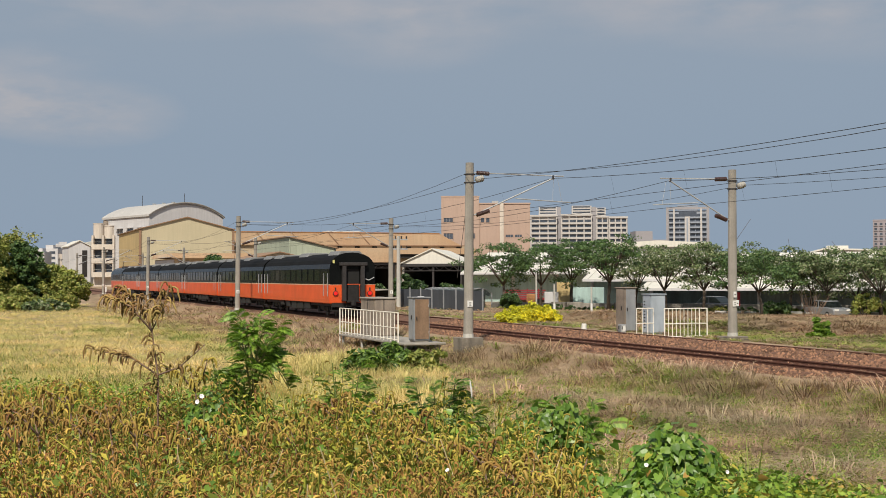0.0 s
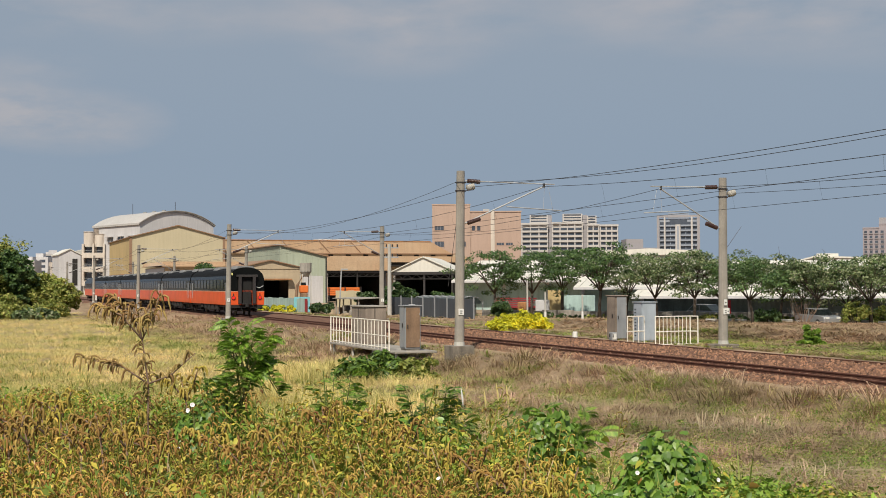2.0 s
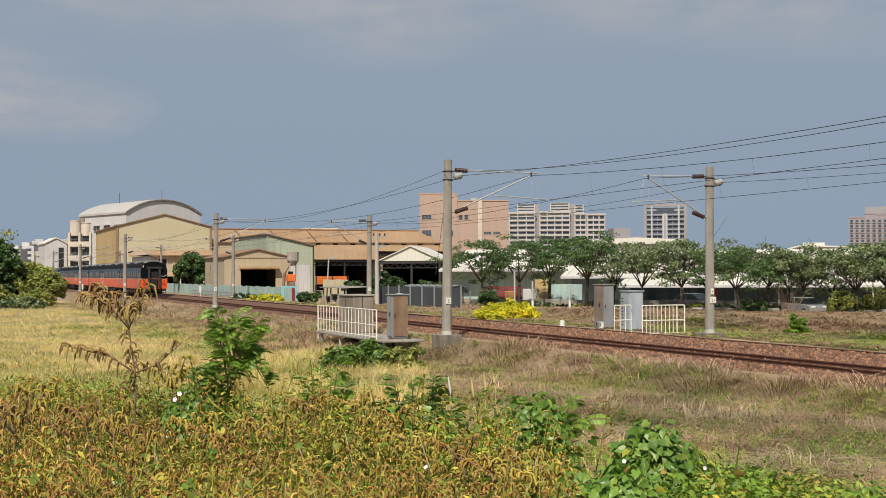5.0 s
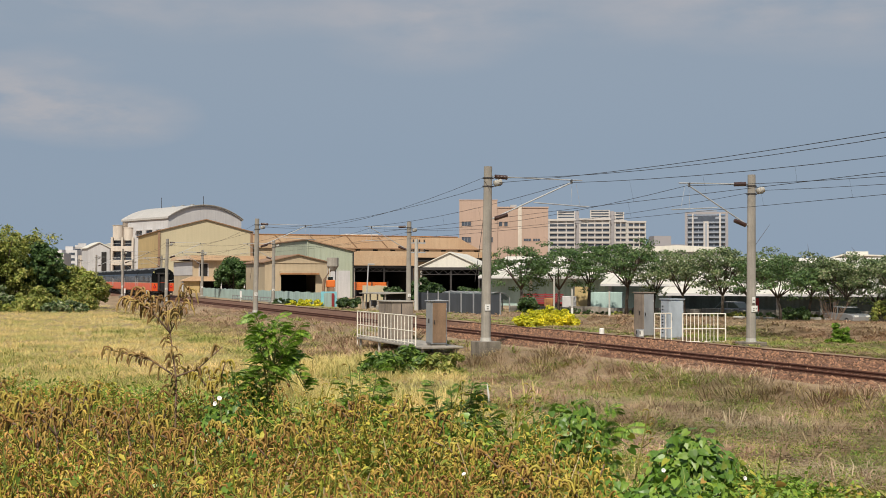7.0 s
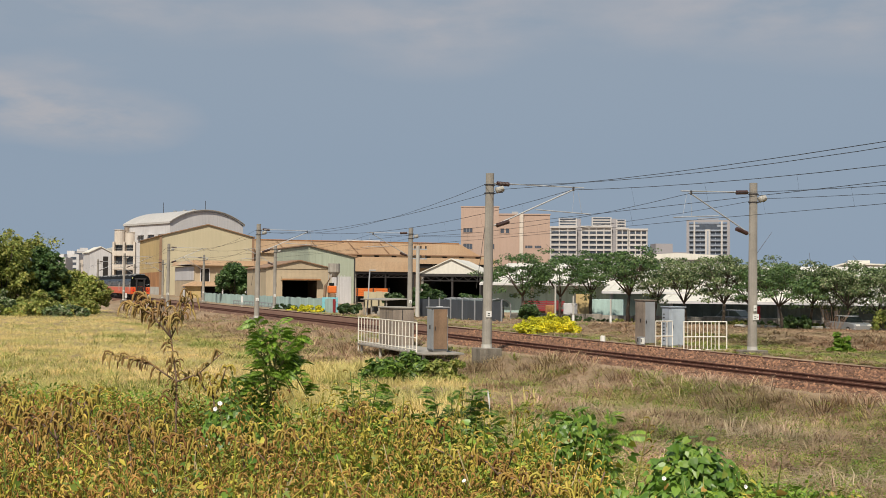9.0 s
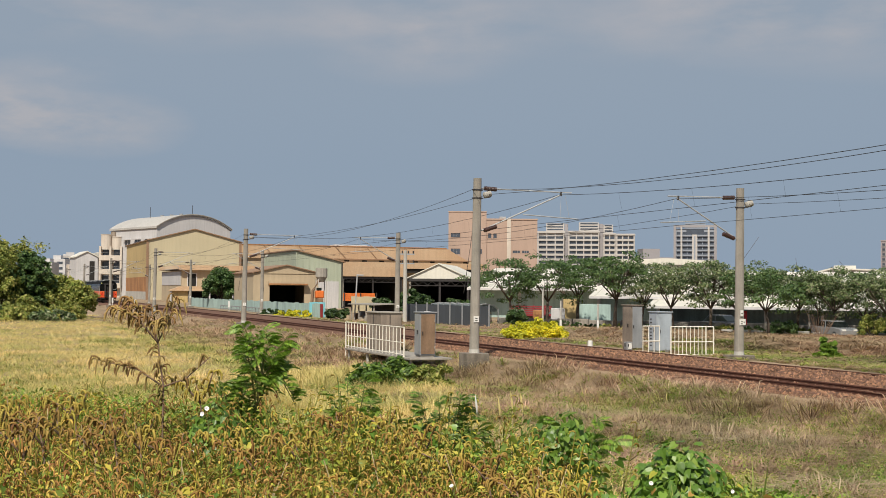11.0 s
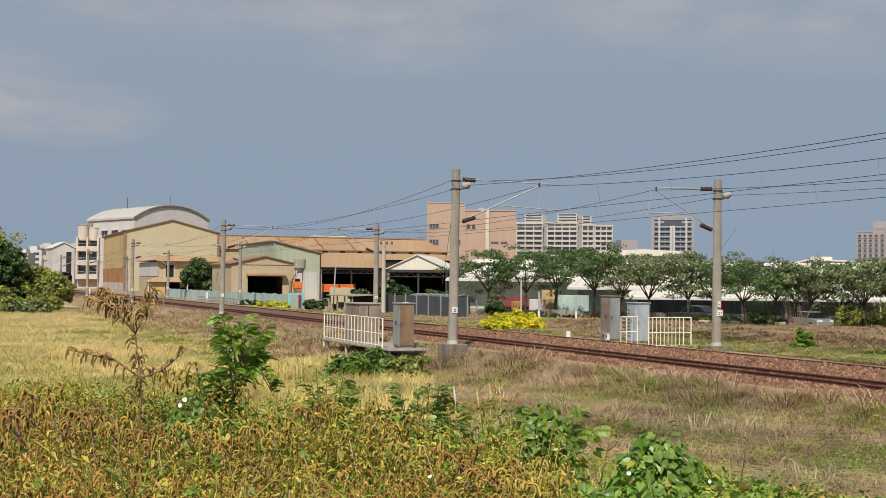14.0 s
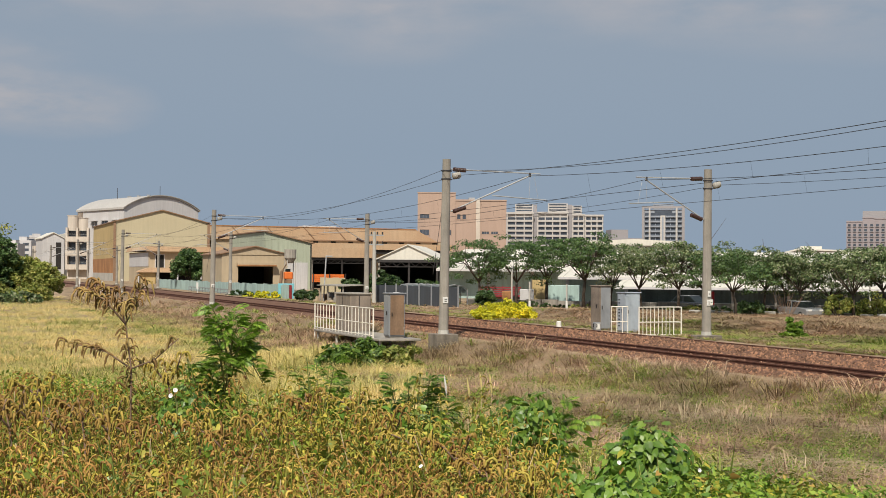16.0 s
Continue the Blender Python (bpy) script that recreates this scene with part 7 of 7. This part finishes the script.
def dry_stalks():
    """Pale dead stalks that lean among the weeds."""
    rng = np.random.default_rng(61)
    mb = MB()
    for i in range(46):
        y = rng.uniform(5.6, 10.5)
        x = y * rng.uniform(-0.42, 0.08)
        if (x + y) / 1.414 > 6.9:
            continue
        h = 0.95 * float(taller(x, y)) * rng.uniform(0.75, 1.1)
        dx, dy = rng.normal(0, 0.22), rng.normal(0, 0.12)
        z = ground_at(x, y)
        mb.tube([(x, y, z), (x + dx * 0.5, y + dy * 0.5, z + h * 0.55), (x + dx, y + dy, z + h)], [0.006, 0.005, 0.003], 5)
    solid("dry_stalks", mb, "dry_stalk", Matrix.Identity(4), "pale dead stalks leaning among the weeds", "stalks", kind="stuff")


dry_stalks()


def build_vine_mound(x, y, rx, ry, top, count, size, seed, label):
    z0 = ground_at(x, y)
    h = top - z0
    rng = np.random.default_rng(seed)
    root = thing("vine_mound", pose(x, y, z0), label, "vine", "vine mounds")

    def spot_on(r):
        w, q = r.uniform(0, 6.28), r.random() ** 0.6
        lump = 1 + 0.16 * math.sin(w * 3 + seed) + 0.10 * math.sin(w * 7 + q * 5)
        px, py = q * rx * math.cos(w) * lump, q * ry * math.sin(w) * lump
        pz = h * math.sqrt(max(0.0, 1 - q ** 3.4)) * (1 + 0.10 * math.sin(px * 6 + seed) * math.cos(py * 5)) + r.normal(0, 0.05)
        nn = Vector((px / rx ** 2, py / ry ** 2 - 0.25, max(pz, 0.1) / h ** 2 * 0.9 + 0.25)).normalized()
        return (px, py, pz), nn

    v, f = vine_leaves(spot_on, count, size, rng)
    ob = new("leaves", leaf_mesh("leaves", v, f, "vine_leaf"))
    ob.parent = root
    mb = MB()
    for i in range(14):
        w = rng.uniform(0, 6.28)
        mb.tube([(0, 0, 0), (0.5 * rx * math.cos(w), 0.5 * ry * math.sin(w), h * 0.6), (0.8 * rx * math.cos(w), 0.8 * ry * math.sin(w), h * 0.45)], [0.012, 0.008, 0.004], 5)
    part("stems", mb, "stem", root)
    return root


build_vine_mound(1.44, 7.5, 0.40, 0.42, 1.55, 2300, 0.053, 3, "mound of heart-shaped green vine leaves on the bank")
build_vine_mound(0.84, 7.2, 0.42, 0.36, 1.42, 1000, 0.047, 4, "low mound of heart-shaped green vine leaves")
build_vine_mound(0.80, 9.6, 0.44, 0.42, 1.62, 900, 0.054, 5, "vine-covered weeds with broad green leaves")
build_vine_mound(-1.80, 9.3, 0.34, 0.34, 1.66, 420, 0.05, 6, "vine leaves climbing among dry weeds")
build_vine_mound(1.10, 6.6, 0.40, 0.3, 1.40, 850, 0.048, 8, "low vine leaves at the foot of the bank")


def frond(rng, start, way, length, drop):
    """A feathery leaf: paired leaflets along a curved rib."""
    vs, fs = [], []
    way = Vector(way).normalized()
    p = Vector(start)
    side = way.cross(Vector((0, 0, 1))).normalized()
    side = Matrix.Rotation(rng.uniform(-1.2, 1.2), 3, way) @ side
    k = 13
    for i in range(k):
        d = (way + Vector((0, 0, 0.25 - drop * i / k))).normalized()
        p = p + d * length / k
        w = length * 0.34 * math.sin(math.pi * (i + 1.5) / (k + 2)) ** 0.6
        for sgn in (-1, 1):
            tip = p + side * sgn * w + d * w * 0.35 + Vector((0, 0, -w * 0.15))
            c = p.lerp(tip, 0.5)
            j = len(vs)
            vs += [tuple(p), tuple(c + d * w * 0.17), tuple(tip), tuple(c - d * w * 0.17)]
            fs += [(j, j + 1, j + 2), (j, j + 2, j + 3)]
    return np.array(vs), np.array(fs)


def build_sapling(x, y, top, spread, limbs, fronds, length, seed, label, bare=0.35, leaf="sapling_leaf"):
    z0 = ground_at(x, y)
    h = top - z0
    rng = np.random.default_rng(seed)
    root = thing("feathery_sapling", pose(x, y, z0), label, "sapling", "feathery saplings")
    mb, chunks = MB(), []
    for i in range(limbs):
        w = 2 * math.pi * i / limbs + rng.uniform(-0.4, 0.4)
        q = spread * rng.uniform(0.2, 1.0)
        tip = Vector((q * math.cos(w), q * math.sin(w), h * rng.uniform(0.62, 1.0) * (1 - 0.25 * q / spread)))
        base = Vector((0, 0, h * bare * rng.uniform(0.3, 1.0)))
        mid = base.lerp(tip, 0.55) + Vector((0, 0, 0.06))
        mb.tube([base, mid, tip], [0.009, 0.006, 0.003], 5)
        for j in range(fronds):
            t = rng.uniform(0.25, 1.0)
            s = base.lerp(mid, t / 0.55) if t < 0.55 else mid.lerp(tip, (t - 0.55) / 0.45)
            ww = w + rng.uniform(-1.5, 1.5)
            chunks.append(frond(rng, s, (math.cos(ww), math.sin(ww), rng.uniform(-0.1, 0.6)), length * rng.uniform(0.7, 1.2), rng.uniform(0.5, 1.3)))
    mb.tube([(0, 0, -0.05), (0.01, 0, h * 0.3), (0, 0, h * 0.62)], [0.014, 0.012, 0.008], 6)
    tagged(part("stem", mb, "stem", root), kind="stuff")
    v, f = merge(chunks)
    ob = new("fronds", leaf_mesh("fronds", v, f, leaf))
    ob.parent = root
    return root


build_sapling(-1.70, 11.0, 2.62, 0.40, 24, 14, 0.14, 41, "bright green sapling with feathery leaves among the weeds", 0.82)
build_sapling(-1.84, 11.0, 2.02, 0.20, 12, 22, 0.12, 46, "dense feathery green shoots at a sapling's foot", 0.3, "sapling_dark")
build_sapling(-2.06, 11.0, 2.24, 0.20, 6, 10, 0.13, 47, "feathery green side shoot of a sapling", 0.8)
build_sapling(-1.00, 12.6, 1.90, 0.40, 28, 20, 0.14, 42, "low feathery green sapling on the bank", 0.5, "sapling_leaf")
build_sapling(-0.06, 12.6, 1.90, 0.42, 44, 24, 0.14, 43, "bushy feathery dark green sapling on the bank", 0.45, "sapling_dark")
build_sapling(0.98, 10.4, 1.92, 0.46, 20, 12, 0.17, 44, "feathery green sapling above vine leaves", 0.5)
make_bush("green_bush", along(43.6, 14.3, -1.15), 91, (1.5, 1.4, 1.2), "sapling_dark", "dark green bush below the railing platform", per=80, clumps=60, size=0.13)
make_bush("green_bush", along(42.6, 15.5, -1.1), 92, (0.95, 0.9, 1.2), "left_leaf", "yellow-green bush on the embankment", per=80, clumps=34, size=0.11)
make_bush("green_bush", at(0.212, 17.5, 0, ground_at(3.7, 17.5)), 93, (0.35, 0.35, 0.55), "bank_green", "small green weed clump on the slope", per=60, clumps=16, size=0.05)
make_bush("green_bush", at(0.335, 13.0, 0, ground_at(4.35, 13.0)), 94, (0.4, 0.4, 0.9), "sapling_leaf", "leafy green weed clump on the slope", per=60, clumps=24, size=0.05)


def build_tall_weed(x, y, top, seed, scale=1.0, big=True):
    """A tall dry weed with drooping tails."""
    z0 = ground_at(x, y)
    root = thing("tall_dry_weed", pose(x, y, z0), "tall golden-brown dry weed with long drooping seed tails", "weed", "tall dry weeds")
    rng = np.random.default_rng(seed)
    mb, tails = MB(), []
    h = top - z0
    q = scale
    main = [Vector((0, 0, 0)), Vector((0.0, 0, h - 0.62 * q)), Vector((-0.05 * q, 0.02, h - 0.30 * q)), Vector((-0.11 * q, 0.03, h - 0.04 * q))]
    limbs = [main, [main[2], Vector((-0.20 * q, 0, h - 0.12 * q)), Vector((-0.38 * q, 0, h - 0.05 * q))], [main[2], Vector((0.03 * q, 0.02, h - 0.14 * q)), Vector((0.08 * q, 0, h + 0.02 * q))],
             [main[1], Vector((-0.18 * q, 0, h - 0.50 * q)), Vector((-0.52 * q, 0.02, h - 0.42 * q))], [main[1], Vector((0.16 * q, 0, h - 0.56 * q)), Vector((0.34 * q, 0, h - 0.40 * q))],
             [main[2], Vector((-0.14 * q, 0.05, h - 0.10 * q)), Vector((-0.26 * q, 0.05, h))]]
    if not big:
        limbs = limbs[:3]
    for k, limb in enumerate(limbs):
        mb.tube(limb, [0.008, 0.007, 0.006, 0.004] if len(limb) == 4 else [0.008, 0.006, 0.004], 6)
        for i in range((22, 30, 26, 20, 10, 20)[k] if big else (15, 17, 14)[k]):
            t = rng.uniform(0.25, 1.0) if k else rng.uniform(0.72, 1.0)
            j = min(int(t * (len(limb) - 1)), len(limb) - 2)
            p = limb[j].lerp(limb[j + 1], t * (len(limb) - 1) - j)
            w = rng.uniform(0, 6.28)
            if k in (1, 3, 5) and rng.random() < 0.6:
                w = math.pi + rng.normal(0, 0.6)
            tails.append(catkin(rng, tuple(p), (math.cos(w), math.sin(w) * 0.6, 0), rng.uniform(0.06, 0.19) * q, rng.uniform(0.0050, 0.0080), 8, 5, rng.uniform(0.6, 1.6), rng.uniform(0.9, 1.5)))
    for i in range(80 if big else 14):
        t = rng.uniform(0, 1)
        p = main[1].lerp(main[2], t) + Vector((0, 0, rng.uniform(-0.40 if big else -0.12, 0.05)))
        w = rng.uniform(0, 6.28)
        tails.append(catkin(rng, tuple(p), (math.cos(w), math.sin(w), 0), rng.uniform(0.03, 0.12) * q, rng.uniform(0.004, 0.0068), 5, 4))
    part("stem", mb, "dead_twig", root, smooth=True)
    v, f = merge(tails)
    ob = tagged(new("seed_head", leaf_mesh("seed_head", v, f, "catkin_dark" if big else "catkin" if seed % 2 else "catkin_gold")), kind="stuff")
    ob.data.polygons.foreach_set("use_smooth", np.ones(len(f), bool))
    ob.parent = root
    leaves = []
    for i in range(18):
        v, f = leaf_shape(rng.uniform(0.05, 0.09), rng)
        w = rng.uniform(0, 6.28)
        leaves.append((turned(v, 0, rng.uniform(0, 0.8), w, (rng.normal(0, 0.03), 0, h - rng.uniform(0.5, 0.95) * q)), f))
    v, f = merge(leaves)
    lv = tagged(new("foliage", leaf_mesh("foliage", v, f, "weed_leaf")), kind="stuff")
    lv.parent = root


build_tall_weed(-2.09, 9.0, 2.52, 8)
for i, (b, dist, el) in enumerate(((-0.352, 8.0, -0.088), (-0.325, 7.4, -0.098), (-0.300, 8.6, -0.086), (-0.268, 7.8, -0.100), (-0.1985, 9.3, -0.068), (-0.085, 8.6, -0.096), (-0.050, 8.8, -0.097), (-0.020, 8.0, -0.110), (0.005, 7.4, -0.125), (0.060, 6.6, -0.145), (0.105, 6.6, -0.150), (-0.38, 8.4, -0.085), (-0.175, 7.8, -0.112), (-0.340, 7.0, -0.106), (-0.312, 8.0, -0.096), (-0.284, 7.2, -0.110), (-0.246, 8.2, -0.104), (-0.222, 7.4, -0.118), (-0.366, 7.2, -0.100), (-0.15, 7.6, -0.120), (-0.118, 7.9, -0.114), (0.035, 7.2, -0.132), (0.085, 7.0, -0.142))):
    build_tall_weed(b * dist, dist, 2.61 + el * dist, 30 + i, (0.55, 0.72, 0.62)[i % 3] if i != 4 else 0.75, False)


def bank_herbs():
    """Leafy green herbs along the edge of the bank."""
    rng = np.random.default_rng(21)
    cnt = 760
    d = rng.uniform(6.5, 15.5, cnt)
    a = rng.uniform(-0.44, 0.06, cnt)
    x, y = a * d, d
    b = (x + y) / 1.414
    ok = (b > 5.6) & (b < 9.6) & (patch(x, y, 1.1, 2.0) + rng.normal(0, 0.5, cnt) > -0.3)
    x, y = x[ok], y[ok]
    z = ground_z(x, y)
    h = rng.uniform(0.65, 1.2, len(x))
    cs = np.stack([x, y, z + h * 0.75], 1)
    half = len(cs) // 2
    for lot, rad, mt in ((cs[:half], 0.22, "weed_leaf"), (cs[half:], 0.24, "sapling_leaf")):
        v, f = leaf_cards(lot, np.full(len(lot), rad), 150, 0.024, rng, 0.9, 2.2)
        bulk("bank_herbs", v, f, mt, "leafy green herbs along the edge of the bank", "weeds")


bank_herbs()


def fringe_herbs():
    """Bright leafy herbs at the foot of the bank."""
    rng = np.random.default_rng(23)
    cnt = 700
    d = rng.uniform(6.0, 9.8, cnt)
    a = rng.uniform(0.20, 0.46, cnt)
    x, y = a * d, d
    b = (x + y) / 1.414
    ok = (b > 5.4) & (b < 8.3 + 0.7 * np.sin(a * 40))
    x, y = x[ok], y[ok]
    top = ground_z(x, y) + rng.uniform(0.55, 0.92, len(x))
    cs = np.stack([x, y, top - 0.12], 1)
    half = len(cs) // 2
    for lot, mt in ((cs[:half], "weed_leaf"), (cs[half:], "sapling_leaf")):
        v, f = leaf_cards(lot, np.full(len(lot), 0.19), 130, 0.021, rng, 0.9, 2.2)
        bulk("fringe_herbs", v, f, mt, "bright leafy herbs at the foot of the bank", "weeds")


fringe_herbs()


def slope_herbs():
    """Low leafy growth in drifts on the embankment's slope."""
    rng = np.random.default_rng(29)
    cnt = 5600
    d = 9.5 * (40 / 9.5) ** rng.random(cnt)
    a = rng.uniform(-0.02, 0.43, cnt)
    x, y = a * d, d
    n = UY * x - UX * y
    ok = (n > 8.5) & (n < 20.2) & ((x + y) / 1.414 > 8.6) & (patch(x, y, 0.55, 4.2) + 0.06 * (16 - n) + rng.normal(0, 0.45, cnt) > -0.3)
    x, y = x[ok], y[ok]
    cs = np.stack([x, y, ground_z(x, y) + rng.uniform(0.12, 0.42, len(x))], 1)
    half = len(cs) * 3 // 4
    for lot, mt in ((cs[:half], "bank_green"), (cs[half:], "sapling_leaf")):
        v, f = leaf_cards(lot, rng.uniform(0.10, 0.26, len(lot)), 44, 0.024, rng, 0.8, 2.0)
        bulk("slope_herbs", v, f, mt, "low green herbs in drifts on the grassy slope", "weeds")
    # specks of small pale flowers
    k = 260
    d = 11 * (30 / 11) ** rng.random(k)
    a = rng.uniform(0.02, 0.43, k)
    x, y = a * d, d
    ok = ((x + y) / 1.414 > 9) & (UY * x - UX * y < 19.5) & (patch(x, y, 0.8, 1.2) > 0.2)
    x, y = x[ok], y[ok]
    t = [(0, 0, 0.3), (1, 0, 0), (0.3, 0.95, 0), (-0.8, 0.6, 0), (-0.8, -0.6, 0), (0.3, -0.95, 0)]
    tf = [(0, 1, 2), (0, 2, 3), (0, 3, 4), (0, 4, 5), (0, 5, 1)]
    pl = np.stack([x, y, ground_z(x, y) + rng.uniform(0.28, 0.40, len(x))], 1)
    v, f = strew((t, tf), pl, rng.uniform(0, 6.28, len(x)), rng.uniform(0.009, 0.017, (len(x), 1)) * np.ones((1, 3)), np.stack([rng.normal(0.7, 0.3, len(x)), rng.normal(0, 0.3, len(x))], 1))
    bulk("small_flowers", v, f, "petal", "specks of tiny white flowers in the slope grass", "flowers")


slope_herbs()
for i, (b, dist, r, h) in enumerate(((0.06, 26, 0.5, 0.45), (0.10, 22, 0.45, 0.4), (0.15, 24, 0.5, 0.35), (0.18, 20, 0.4, 0.4), (0.25, 19, 0.45, 0.45), (0.30, 22, 0.5, 0.35), (0.20, 30, 0.5, 0.35), (0.05, 34, 0.7, 0.5), (0.34, 20, 0.5, 0.4), (0.28, 27, 0.4, 0.3), (0.12, 31, 0.5, 0.35), (0.36, 25, 0.4, 0.3))):
    make_bush("slope_weed", at(b, dist, 0, ground_at(b * dist, dist) - 0.03), 200 + i, (r, r, h), "bank_green", "low green weed clump on the grassy slope", per=50, clumps=18, size=0.055, group="slope weeds")
for i, (b, el) in enumerate(((0.0195, -0.0830), (0.0380, -0.0850), (0.0480, -0.0800), (0.0560, -0.0815))):
    z0 = ground_at(b * 12.5, 12.5)
    h = 2.61 + el * 12.5 - z0
    pl = thing("pale_seed_stalk", at(b, 12.5, 0, z0), "single tall pale dry grass plume on the bank", "grass plume", "pale plumes")
    part("stalk", MB().tube([(0, 0, 0), (0.01, 0, h * 0.5), (0.02, 0, h - 0.17)], [0.005, 0.004, 0.003], 5), "dry_stalk", pl)
    part("plume", MB().tube([(0.02, 0, h - 0.19), (0.015, 0, h - 0.12), (0.005, 0, h - 0.05), (0, 0, h)], [0.003, 0.011, 0.009, 0.002], 6), "white_paint" if i == 0 else "dry_grass", pl)



def build_flower(b, dist, el, face, size=0.035):
    root = thing("white_flower", look((b * dist, dist, 2.61 + el * dist), (b * dist + face[0], dist - 1, 2.61 + el * dist + face[1])) @ pose(0, 0, 0, 0, 180, 0), "white trumpet-shaped morning glory flower on a vine", "flower", "white flowers")
    rings = [(0.10, -1.3), (0.16, -0.8), (0.40, -0.25), (0.80, 0.0), (1.0, 0.02)]
    mb = MB()
    vs, fs = [], []
    k = 15
    for i, (r, z) in enumerate(rings):
        for j in range(k):
            w = 2 * math.pi * j / k
            rr = r * (1 + (0.06 * math.cos(5 * w) if i > 2 else 0))
            vs.append((rr * size * math.cos(w), rr * size * math.sin(w), z * size))
    for i in range(len(rings) - 1):
        for j in range(k):
            fs.append((i * k + j, i * k + (j + 1) % k, (i + 1) * k + (j + 1) % k, (i + 1) * k + j))
    mb.add(vs, fs)
    part("petals", mb, "petal", root, smooth=True)
    part("stalk", MB().tube([(0, 0, -1.2 * size), (0.01, -0.03, -0.09), (0.02, -0.16, -0.10)], 0.003, 5), "stem", root)


for b, dist, el, face in ((-0.1968, 8.9, -0.0960, (0.3, 0.5)), (-0.2005, 8.9, -0.1005, (-0.4, 0.3)), (0.0010, 6.2, -0.1560, (-0.9, 1.6)), (0.1612, 6.9, -0.1525, (0.0, 0.4)), (0.2265, 7.0, -0.1585, (0.4, 0.3)), (-0.2080, 7.6, -0.1310, (0.2, 0.8))):
    build_flower(b, dist, el, face, 0.017 if dist > 8 else 0.012)
sow("fringe_grass", "field_green", "light green grass and weeds at the foot of the bank", 240, 6.5, 13, 0.17, 0.45,
    lambda x, y, n, b, r: (b > 5.2) & (b < 8.5), 1.0, blades=8, width=0.009, droop=0.4, seed=14, grow=0.0)


def motions():
    """The train draws away, a little faster towards the end."""
    for i, coach in enumerate(coaches):
        rows = []
        for t, ahead in ((0.0, 0.0), (4.0, 0.0), (8.0, 1.4), (12.0, 4.8), (16.0, 8.0)):
            rows.append((t, along(76.9 + 14.53 * t + ahead + i * L_COACH, TRACKS[0])))
        walk(coach, rows)
        for curve in coach.animation_data.action.layers[0].strips[0].channelbag(coach.animation_data.action_slot).fcurves:
            for key in curve.keyframe_points:
                key.interpolation = "LINEAR"


motions()
